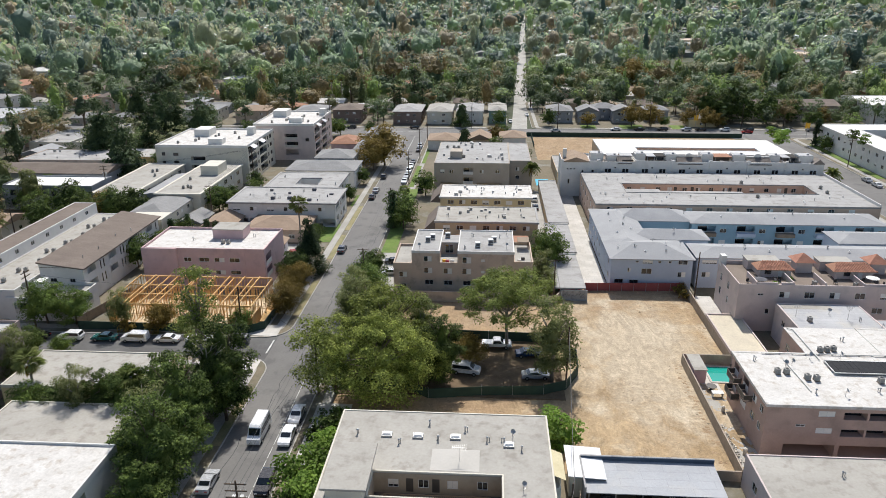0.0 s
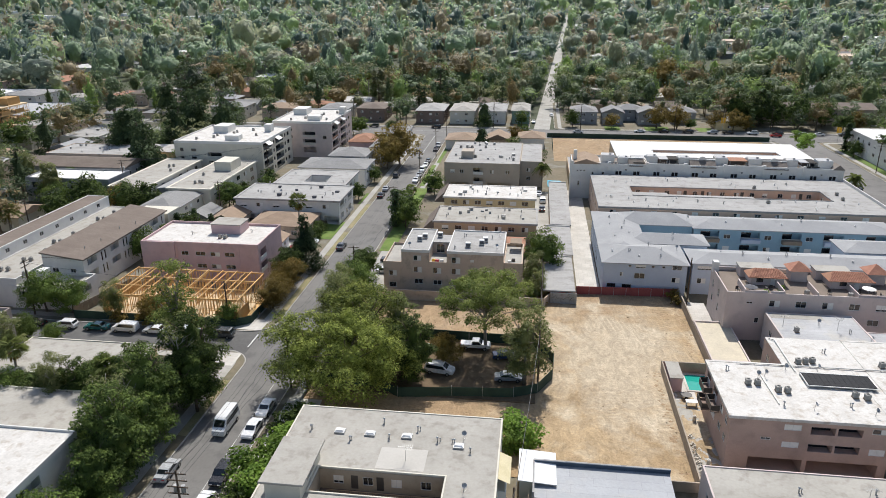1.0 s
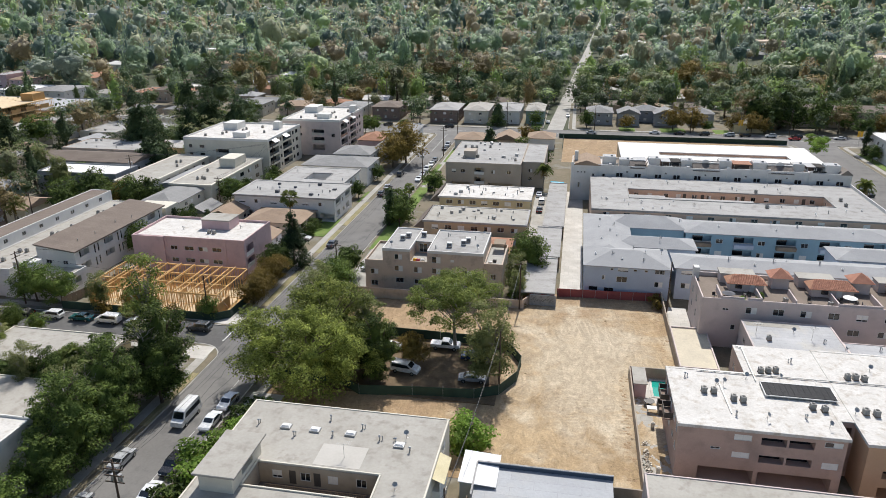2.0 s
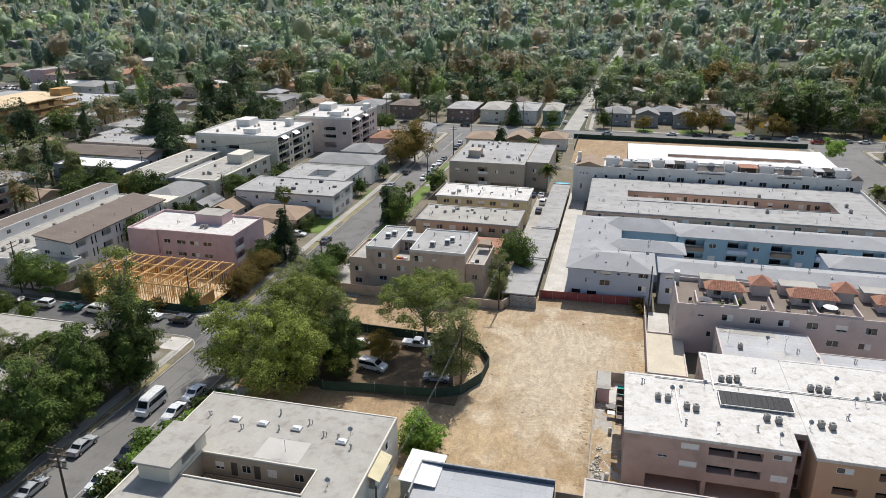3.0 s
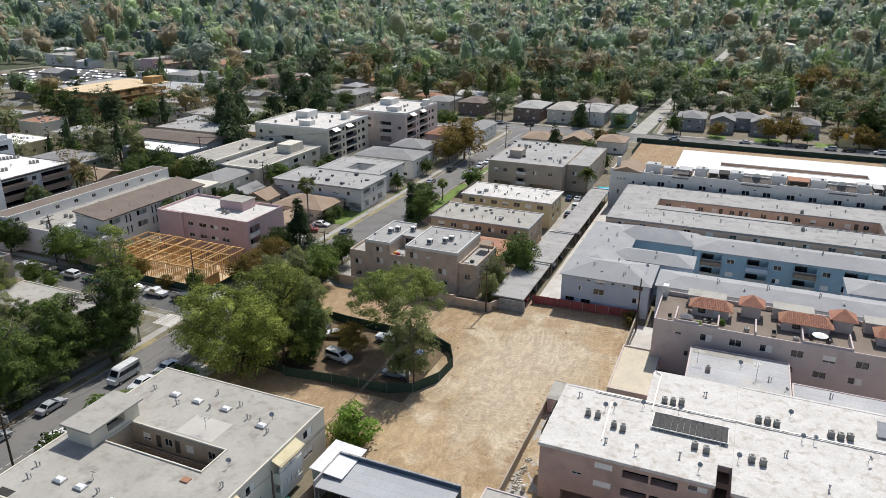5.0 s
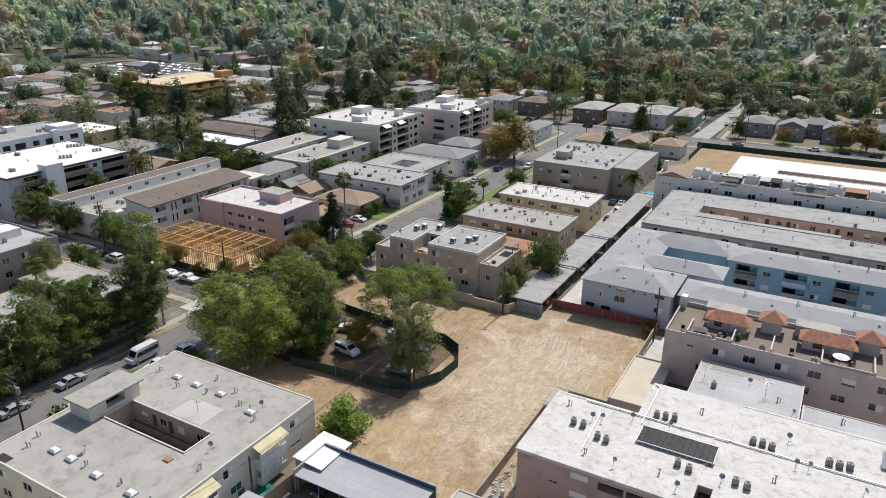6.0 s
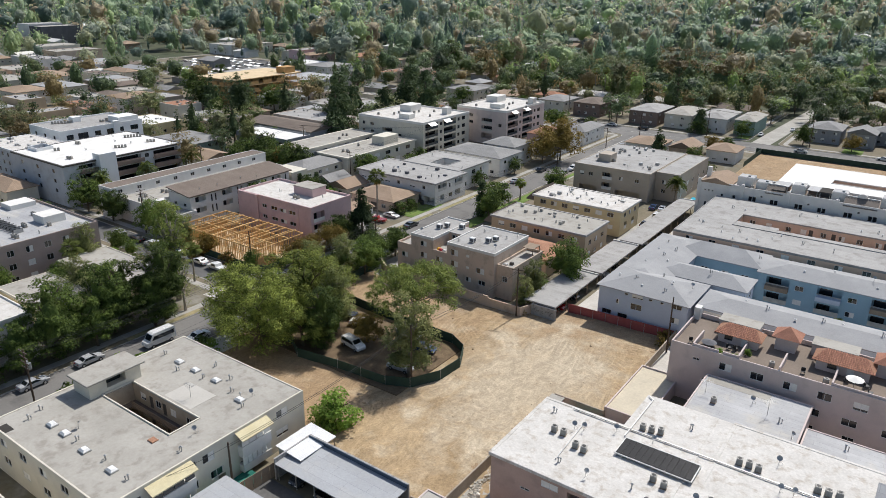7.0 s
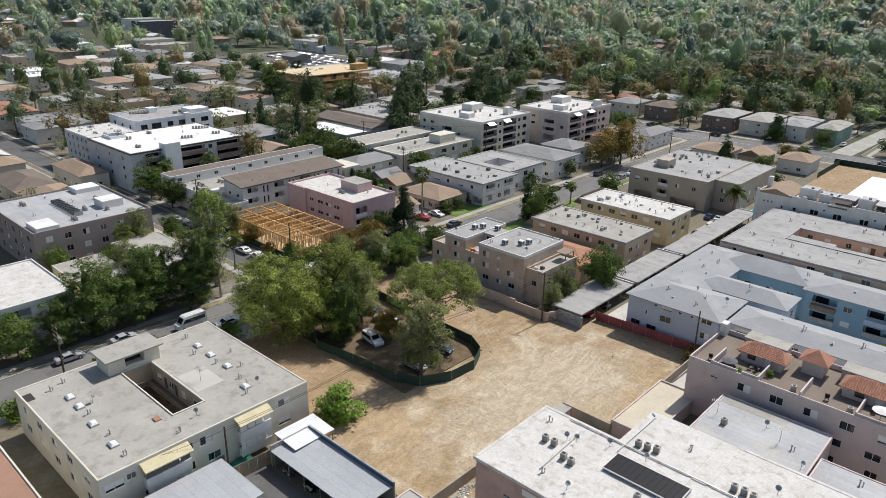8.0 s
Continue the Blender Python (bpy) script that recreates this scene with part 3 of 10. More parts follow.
def block(name, label, category, x0, x1, y0, y1, h, wall, roof, holes=None, parapet=0.35, coping=None, z0=0.1, over=0.0, hole=None, hole_rows=True,
          group="", parent=None, floors=0, n=0, clutter=0, inside=None):
    """A flat-roofed building: outer walls with their openings, roof slab, parapet or overhanging edge, and a courtyard where it has one."""
    TAKEN.append((x0 - 1, x1 + 1, y0 - 1, y1 + 1))
    th = parent or thing(name, label, category, ((x0 + x1) / 2, (y0 + y1) / 2, 0), group=group)
    dx, dy = -(x0 + x1) / 2, -(y0 + y1) / 2
    if parent:
        dx, dy = -parent.location[0], -parent.location[1]
    X0, X1, Y0, Y1 = x0 + dx, x1 + dx, y0 + dy, y1 + dy
    holes = holes or {}
    shell = Mesh()
    for side in "SENW":
        length = (x1 - x0) if side in "SN" else (y1 - y0)
        q = holes.get(side)
        if q is None:
            q = grid(length, floors, max(1, round(length / n))) if n and side in unseen(x0, x1) else []
        facade(shell, th, side, X0, X1, Y0, Y1, z0, h, q)
    if hole:
        a0, a1, b0, b1 = hole[0] + dx, hole[1] + dx, hole[2] + dy, hole[3] + dy
        inner = Mesh()
        k = 2 if h < 10 else 3
        for side, n_ in (("N", 0), ("S", 1), ("E", 2), ("W", 3)):
            # an inner wall looks into the courtyard
            length = (a1 - a0) if side in "SN" else (b1 - b0)
            q = []
            if hole_rows and length > 5:
                for f in range(k):
                    q += row(length, max(2, round(length / 4)), 1.3, 1.2, h - 2.1 - f * 2.8, "win", 0.6, 0.3, f)
                    q += row(length, max(1, round(length / 6)), 0.9, 2.0, h - 2.75 - f * 2.8, "door", 2.4, 0.3, f)
                q = [p for i, p in enumerate(q) if not any(abs(p[0] - o[0]) < 1.45 and abs(p[1] - o[1]) < 1.5 for o in q[:i])]
            opp = {"N": (a0, a1, b0 - 1, b0), "S": (a0, a1, b1, b1 + 1), "E": (a0 - 1, a0, b0, b1), "W": (a1, a1 + 1, b0, b1)}[side]
            facade(inner, th, side, *opp, z0, h - 0.02, q)
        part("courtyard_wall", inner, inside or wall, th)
        lift = h - 2.85
        gal = Mesh()
        w = 1.3
        for x_0, x_1, y_0, y_1 in ((a0, a1, b0, b0 + w), (a0, a1, b1 - w, b1), (a0, a0 + w, b0 + w, b1 - w), (a1 - w, a1, b0 + w, b1 - w)):
            gal.box(x_0, x_1, y_0, y_1, lift - 0.18, lift)
        part("gallery", gal, m_r_brown, th)
        rl = Mesh()
        ring(rl, a0 + w - 0.05, a1 - w + 0.05, b0 + w - 0.05, b1 - w + 0.05, lift + 0.85, lift + 0.95, 0.08)
        gap = 0.22 if inside is m_tan_shade else 0.5
        for i in range(int((a1 - a0 - 2 * w) / gap)):
            for y in (b0 + w - 0.03, b1 - w - 0.01):
                rl.box(a0 + w + i * gap, a0 + w + i * gap + 0.05, y, y + 0.04, lift, lift + 0.85)
        if gap < 0.3:
            for q in (0.25, 0.55):
                ring(rl, a0 + w - 0.04, a1 - w + 0.04, b0 + w - 0.04, b1 - w + 0.04, lift + q, lift + q + 0.05, 0.06)
        part("gallery_rail", rl, m_wood if inside is m_tan_shade else m_rail, th)
        part("courtyard_floor", Mesh().box(a0, a1, b0, b1, z0, z0 + 0.06), m_conc, th)
        slab = pierced(X0, X1, Y0, Y1, a0, a1, b0, b1, h, h + 0.12)
        kerb = Mesh()
        ring(kerb, a0 - 0.25, a1 + 0.25, b0 - 0.25, b1 + 0.25, h + 0.12, h + 0.3, 0.22)
        part("courtyard_kerb", kerb, coping or wall, th)
    else:
        slab = Mesh().box(X0 - over, X1 + over, Y0 - over, Y1 + over, h, h + 0.12)
    part("wall", shell, wall, th)
    part("roof", slab, roof, th)
    if clutter:
        rg, cm = random.Random(int(x0 * 3 + y0)), Mesh()
        for i in range(clutter):
            a, b, s = rg.uniform(X0 + 2, X1 - 2), rg.uniform(Y0 + 2, Y1 - 2), rg.choice((0.3, 0.36, 0.4, 0.12, 0.15, 0.55))
            cm.chamfer(a - s, a + s, b - s * 0.8, b + s * 0.8, h + 0.1, h + 0.12 + rg.uniform(0.35, 0.8), 0.05)
        tagged(part("roof_equipment", cm, rg.choice((m_acbody, m_metal, m_dkgrey)), th), kind="stuff")
    if parapet:
        pm = Mesh()
        t = 0.22
        o = over + 0.02
        ring(pm, X0 - o, X1 + o, Y0 - o, Y1 + o, h - 0.25, h + 0.12 + parapet, t + o)
        part("parapet", pm, coping or wall, th)
    return th


def hip(mesh, x0, x1, y0, y1, z, rise, over=0.5, gable=False, t=0.16):
    """A hipped (or gabled) roof shell over a rectangle."""
    x0, x1, y0, y1 = x0 - over, x1 + over, y0 - over, y1 + over
    w, d = x1 - x0, y1 - y0
    c = 0.0 if gable else min(w, d) / 2
    if w >= d:
        r0, r1 = (x0 + c, (y0 + y1) / 2, z + rise), (x1 - c, (y0 + y1) / 2, z + rise)
    else:
        r0, r1 = ((x0 + x1) / 2, y0 + c, z + rise), ((x0 + x1) / 2, y1 - c, z + rise)
    A, B, C, D = (x0, y0, z), (x1, y0, z), (x1, y1, z), (x0, y1, z)
    if w >= d:
        mesh.quad(A, B, r1, r0), mesh.quad(C, D, r0, r1), mesh.quad(B, C, r1), mesh.quad(D, A, r0)
    else:
        mesh.quad(B, C, r1, r0), mesh.quad(D, A, r0, r1), mesh.quad(A, B, r0), mesh.quad(C, D, r1)
    for p, q in ((A, B), (B, C), (C, D), (D, A)):
        mesh.quad((p[0], p[1], z - t), (q[0], q[1], z - t), q, p)
    mesh.quad(*[(p[0], p[1], z - t) for p in (D, C, B, A)])
    return mesh


def house(name, label, x0, x1, y0, y1, h, wall, roof, rise=1.8, gable=False, floors=2, n=4.5, over=0.5, group="", category="house", chimney=False, holes=None):
    TAKEN.append((x0 - 1, x1 + 1, y0 - 1, y1 + 1))
    th = thing(name, label, category, ((x0 + x1) / 2, (y0 + y1) / 2, 0), group=group)
    dx, dy = -(x0 + x1) / 2, -(y0 + y1) / 2
    X0, X1, Y0, Y1 = x0 + dx, x1 + dx, y0 + dy, y1 + dy
    shell = Mesh()
    for side in "SENW":
        length = (x1 - x0) if side in "SN" else (y1 - y0)
        q = (holes or {}).get(side)
        if q is None:
            q = grid(length, floors, max(1, round(length / n)), 1.4, 1.1, 1.0, (h - 0.2) / max(floors, 1), wobble=0.7) if side in unseen(x0, x1) else []
        facade(shell, th, side, X0, X1, Y0, Y1, 0.1, h, q)
    part("wall", shell, wall, th)
    part("roof", hip(Mesh(), X0, X1, Y0, Y1, h, rise, over, gable), roof, th)
    if chimney:
        part("chimney", Mesh().chamfer(X0 + 1.5, X0 + 2.3, 0.6, 1.4, h, h + rise + 0.8), m_rose, th)
    return th


# -- roof fittings --
def make_ac():
    th = thing("condenser_unit", "beige metal air conditioning condenser on a flat roof", "air conditioner", group="roof condensers")
    part("body", Mesh().chamfer(-0.34, 0.34, -0.34, 0.34, 0.12, 0.9, 0.05), m_acbody, th)
    g = Mesh()
    for i in range(7):
        for s in (-1, 1):
            g.box(-0.3, 0.3, s * 0.35 - 0.012, s * 0.35 + 0.012, 0.2 + i * 0.1, 0.24 + i * 0.1)
            g.box(s * 0.35 - 0.012, s * 0.35 + 0.012, -0.3, 0.3, 0.2 + i * 0.1, 0.24 + i * 0.1)
    part("louvre", g, m_acbody, th)
    part("fan_opening", Mesh().disc((0, 0), 0.25, 0.25, 0.901, 0.908).disc((0, 0), 0.1, 0.08, 0.908, 0.95, 10), m_black, th)
    part("skid", Mesh().box(-0.38, 0.38, -0.42, 0.42, 0.0, 0.12), m_wood, th)
    return th


def make_vent():
    th = thing("roof_vent", "galvanised vent pipes with hoods on a flat roof", "vent", group="roof vents")
    for dx, r, h in ((0, 0.09, 0.7), (0.35, 0.06, 0.45)):
        dy = dx * 0.4
        part("pipe", Mesh().disc((dx, dy), r, r, 0, h, 8).disc((dx, dy), r * 2.1, r * 0.6, h, h + 0.14, 8), m_metal, th)
    return th


def make_skylight():
    th = thing("skylight", "square white domed skylight on a raised kerb", "skylight", group="roof skylights")
    part("kerb", Mesh().chamfer(-0.7, 0.7, -0.55, 0.55, 0, 0.25, 0.04), m_metal, th)
    d = Mesh()
    d.chamfer(-0.62, 0.62, -0.47, 0.47, 0.25, 0.45, 0.2)
    part("dome", d, m_sky, th)
    return th


def make_dish():
    th = thing("satellite_dish", "grey satellite dish on a short roof mast", "satellite dish", group="roof dishes")
    part("mast", Mesh().beam((0, 0, 0), (0, 0, 0.9), 0.06, n=6).beam((0, 0, 0), (0.45, 0.1, 0), 0.05).beam((0, 0, 0.5), (0.4, 0.35, 0), 0.03), m_metal, th)
    b = Mesh()
    n, rings = 12, 3
    for i in range(rings + 1):
        r = 0.34 * i / rings
        for j in range(n):
            a = 2 * math.pi * j / n
            q = Vector((r * math.cos(a), r * math.sin(a), 0.35 * r * r / 0.42))
            b.v.append(tuple(Matrix.Rotation(radians(50), 3, "X") @ q + Vector((0, -0.1, 0.95))))
    for i in range(rings):
        for j in range(n):
            b.f.append((i * n + j, i * n + (j + 1) % n, (i + 1) * n + (j + 1) % n, (i + 1) * n + j))
    part("bowl", b, m_metal, th)
    part("feed_arm", Mesh().beam((0, -0.1, 0.8), (0, -0.5, 1.15), 0.04), m_metal, th)
    return th


PROTO = {}


def put(kind, x, y, z, turn=0.0):
    """A roof fitting at a place; the first of a kind is built, the rest are copies."""
    if kind not in PROTO:
        PROTO[kind] = {"ac": make_ac, "vent": make_vent, "sky": make_skylight, "dish": make_dish}[kind]()
        PROTO[kind].matrix_world = pose(x, y, z, 0, 0, turn)
        return PROTO[kind]
    return copy_thing(PROTO[kind], pose(x, y, z, 0, 0, turn))


def roof_cap(x, y, z):
    """A small white rain cap over a vent."""
    if "cap" not in PROTO:
        PROTO["cap"] = Mesh().disc((0, 0), 0.1, 0.1, 0, 0.35, 8).disc((0, 0), 0.26, 0.06, 0.35, 0.52, 8).data("vent_cap", m_sky)
    ob = tagged(new("vent_cap", PROTO["cap"]), "small white rain cap over a roof vent", "vent", group="white vent caps")
    ob.location = (x, y, z)


# -- plants --
def mesh_np(name, v, f, material, more=None, smooth=False):
    """Mesh data from arrays of vertices and of faces; more: a second array of faces with another count of corners."""
    me = bpy.data.meshes.new(name)
    sets = [np.ascontiguousarray(q, dtype=np.int32) for q in (f, more) if q is not None]
    me.vertices.add(len(v))
    me.vertices.foreach_set("co", np.ascontiguousarray(v, dtype=np.float32).ravel())
    total = np.concatenate([np.full(len(q), q.shape[1], dtype=np.int32) for q in sets])
    loops = np.concatenate([q.ravel() for q in sets])
    me.loops.add(len(loops))
    me.loops.foreach_set("vertex_index", loops)
    me.polygons.add(len(total))
    me.polygons.foreach_set("loop_start", np.concatenate([[0], np.cumsum(total)[:-1]]).astype(np.int32))
    me.polygons.foreach_set("loop_total", total)
    me.materials.append(material)
    me.polygons.foreach_set("use_smooth", np.full(len(total), smooth, dtype=bool))
    me.update(calc_edges=True)
    return me


ICO = {}


def ico(k):
    """Directions and triangles of a ball split k times."""
    if k not in ICO:
        bm = bmesh.new()
        bmesh.ops.create_icosphere(bm, subdivisions=k, radius=1.0)
        bm.verts.ensure_lookup_table()
        ICO[k] = (np.array([v.co[:] for v in bm.verts]), np.array([[v.index for v in f.verts] for f in bm.faces]))
        bm.free()
    return ICO[k]


def shell(seed, k, rx, rz, z, lobes=12, jit=0.08, low=-0.4, cone=False):
    """The closed, knobbly skin of a crown: the outermost of many lobes, roughened."""
    g = np.random.default_rng(seed)
    d, f = ico(k)
    c = g.normal(size=(lobes, 3))
    c /= np.linalg.norm(c, axis=1)[:, None]
    c[:, 2] = np.where(c[:, 2] < low, -c[:, 2], c[:, 2])
    c *= g.uniform(0.35, 0.72, (lobes, 1))
    R = g.uniform(0.28, 0.5, lobes)
    dc = d @ c.T
    disc = dc ** 2 - (c ** 2).sum(1)[None] + R[None] ** 2
    far = np.where(disc > 0, dc + np.sqrt(np.maximum(disc, 0)), 0.0).max(1)
    r = np.maximum(far, 0.5) * (1 + jit * g.normal(size=len(d)))
    v = d * r[:, None]
    if cone:
        v[:, :2] *= (0.25 + 0.95 * np.clip(0.5 - v[:, 2] * 0.5, 0, 1))[:, None]
    return v * np.array([rx, rx, rz]) + np.array([0, 0, z]), f


def leaves(centres, normals, size, rng, loose=0.55):
    """A bent quad of leaves at each centre, facing roughly along its normal."""
    n = len(centres)
    a = rng.normal(size=(n, 3))
    nn = normals + rng.normal(size=(n, 3)) * loose
    nn /= np.linalg.norm(nn, axis=1)[:, None] + 1e-9
    u = np.cross(nn, a)
    u /= np.linalg.norm(u, axis=1)[:, None] + 1e-9
    w = np.cross(nn, u)
    s = size * rng.uniform(0.55, 1.35, (n, 1))
    t = s * rng.uniform(0.5, 1.0, (n, 1))
    droop = nn * s * rng.uniform(-0.35, 0.1, (n, 1))
    v = np.stack([centres - u * s + droop, centres - w * t, centres + u * s + droop, centres + w * t], 1).reshape(-1, 3)
    return v, np.arange(4 * n).reshape(-1, 4)


def crown(seed, rx, ry, rz, z, lobes=40, per=120, size=0.3, lobe=0.3, shape="round", low=-0.55, loose=0.5):
    """Points and outward directions of a crown: many leafy lobes on the limbs' ends, with gaps between them."""
    rng = np.random.default_rng(seed)
    c, d = [], []
    for i in range(lobes):
        while True:
            q = rng.normal(size=3)
            q /= np.linalg.norm(q)
            if q[2] > low:
                break
        k = rng.uniform(0.68, 1.02) if i > lobes // 6 else rng.uniform(0.1, 0.6)
        if shape == "cone":
            h = rng.uniform(0, 1) ** 1.4
            ang = rng.uniform(0, 6.283)
            r = (1 - h) * rng.uniform(0.45, 1.0) + 0.06
            centre = np.array([rx * r * np.cos(ang), ry * r * np.sin(ang), z - rz + 2 * rz * h])
            R = lobe * min(rx, ry) * (0.5 + 0.8 * (1 - h)) * rng.uniform(0.7, 1.2)
        elif shape == "column":
            h = rng.uniform(0, 1)
            ang = rng.uniform(0, 6.283)
            r = rng.uniform(0.2, 0.8) * (1 - h ** 3)
            centre = np.array([rx * r * np.cos(ang), ry * r * np.sin(ang), z - rz + 2 * rz * h])
            R = lobe * min(rx, ry) * rng.uniform(0.8, 1.2)
        else:
            centre = np.array([rx * q[0] * k, ry * q[1] * k, z + rz * q[2] * k])
            R = lobe * min(rx, ry, rz * 1.2) * rng.choice((0.55, 0.8, 1.0, 1.35)) * rng.uniform(0.85, 1.15)
        m = int(per * min(1.6, (R / (lobe * min(rx, ry))) ** 1.5) * rng.uniform(0.7, 1.2)) + 6
        o = rng.normal(size=(m, 3))
        o /= np.linalg.norm(o, axis=1)[:, None]
        o[:, 2] = np.where(o[:, 2] < -0.3, -o[:, 2], o[:, 2])
        rad = R * rng.uniform(0.55, 1.12, (m, 1)) * np.array([1.15, 1.15, 0.8])
        c.append(centre + o * rad)
        d.append(o * 0.8 + np.array([0, 0, 0.45]))
    c, d = np.concatenate(c), np.concatenate(d)
    return leaves(c, d, size, rng, loose)


def trunk(seed, h, r, spread, limbs=6, fork=0.4):
    rng = random.Random(seed)
    m = Mesh()
    top = Vector((rng.uniform(-0.4, 0.4), rng.uniform(-0.4, 0.4), h * 0.75))
    m.tube([(0, 0, 0), (top.x * 0.3, top.y * 0.3, h * fork * 0.6), (top.x * 0.6, top.y * 0.6, h * fork), tuple(top)], [r * 1.3, r, r * 0.85, r * 0.25])
    for i in range(limbs):
        a = 6.283 * i / limbs + rng.uniform(-0.4, 0.4)
        z0 = h * rng.uniform(fork * 0.8, 0.6)
        e = Vector((math.cos(a) * spread * rng.uniform(0.55, 0.95), math.sin(a) * spread * rng.uniform(0.55, 0.95), h * rng.uniform(0.6, 0.92)))
        b = Vector((top.x * 0.5, top.y * 0.5, z0))
        mid = b.lerp(e, 0.45) + Vector((0, 0, h * 0.06))
        m.tube([tuple(b), tuple(mid), tuple(e)], [r * 0.5, r * 0.32, r * 0.08], 5)
        for k in range(2):
            f = mid.lerp(e, 0.3) + Vector((rng.uniform(-1, 1), rng.uniform(-1, 1), rng.uniform(0.2, 1))) * spread * 0.3
            m.tube([tuple(mid), tuple(f)], [r * 0.22, r * 0.05], 4)
    return m


SPECIES, LITE = {}, {}


def species(key, h, rx, rz, leafmat, lobes, per, size, lobe=0.3, shape="round", seed=1, bark=None, low=-0.55, ry=None, limbs=6, loose=0.5, core=0.0):
    if not key.endswith("_lite") and not key.startswith("far_"):
        LITE[key] = (h, rx, rz, leafmat, lobes, per, size, lobe, dict(shape=shape, seed=seed, bark=bark, low=low, limbs=limbs, loose=loose, core=max(core, 0.7) if shape == "round" and core else core))
    z = h - rz
    v, f = crown(seed, rx, ry or rx, rz, z, lobes, per, size, lobe, shape, low, loose)
    tr = trunk(seed, h, max(0.12, h * 0.02), rx if shape == "round" else rx * 0.4, limbs if shape == "round" else 3)
    tri = None
    if core:
        v2, f2 = shell(seed, 2 if key.startswith("far_") else 3, rx * core, rz * core, z, 14, 0.1, low, shape == "cone")
        tri = f2 + len(v)
        v = np.concatenate([v, v2])
    SPECIES[key] = (tr.data("trunk", bark or m_bark, True), mesh_np("crown", v, f, leafmat, tri), v, leafmat)


def tree(key, x, y, scale=1.0, turn=None, label="", category="tree", z=0.1, group="", name="tree"):
    """A tree of a species. The trees of a kind share their meshes."""
    turn = (x * 37 + y * 91) % 360 if turn is None else turn
    th = thing(name, label, category, (x, y, z), turn, group)
    th.scale = (scale,) * 3
    part("trunk", SPECIES[key][0], None, th)
    part("crown", SPECIES[key][1], None, th)
    return th


def palm(x, y, h, r=1.7, fan=True, label="tall slender fan palm with a skirt of dry fronds", seed=0, fronds=34):
    rng = random.Random(seed)
    th = thing("palm_tree", label, "palm", (x, y, 0.1))
    part("trunk", Mesh().tube([(0, 0, 0), (0.1, 0, h * 0.4), (0.05, 0.1, h)], [0.28, 0.2, 0.17], 8), m_bark_pale, th)
    for dead in (False, True):
        m = Mesh()
        for i in range(int(fronds * 1.4) if not dead else 14):
            a = rng.uniform(0, 6.283)
            el = rng.uniform(-0.5, 1.25) if not dead else rng.uniform(-1.35, -0.8)
            d = Vector((math.cos(a) * math.cos(el), math.sin(a) * math.cos(el), math.sin(el)))
            s = d.cross(Vector((0, 0, 1))).normalized()
            up = s.cross(d)
            L = r * rng.uniform(0.8, 1.1) * (0.7 if dead else 1)
            b = Vector((0.05, 0.1, h - (0.3 if dead else 0)))
            if fan:
                for k in range(7):
                    t = -0.9 + 0.3 * k
                    e = b + d * L * 0.45 + (d * math.cos(t) + s * math.sin(t)) * L * 0.6 - Vector((0, 0, 0.22 * L))
                    c = b + d * L * 0.45
                    m.quad(c, c + (e - c) * 0.5 + up * 0.07 * L + s * 0.11, e, c + (e - c) * 0.5 - s * 0.11)
            else:
                for k in range(9):
                    q = k / 9
                    c = b + d * L * 1.5 * q - Vector((0, 0, 0.9 * q * q * L))
                    for g in (-1, 1):
                        e = c + s * g * 0.5 * L * (1 - 0.6 * q) + d * 0.25 * L - Vector((0, 0, 0.3 * L))
                        m.quad(c, c + d * 0.16 * L, e)
        part("dry_skirt" if dead else "fronds", m, l_brown if dead else l_palm, th, "brown dry fronds" if dead else "")
    return th


# -- vehicles --
CAR = {}


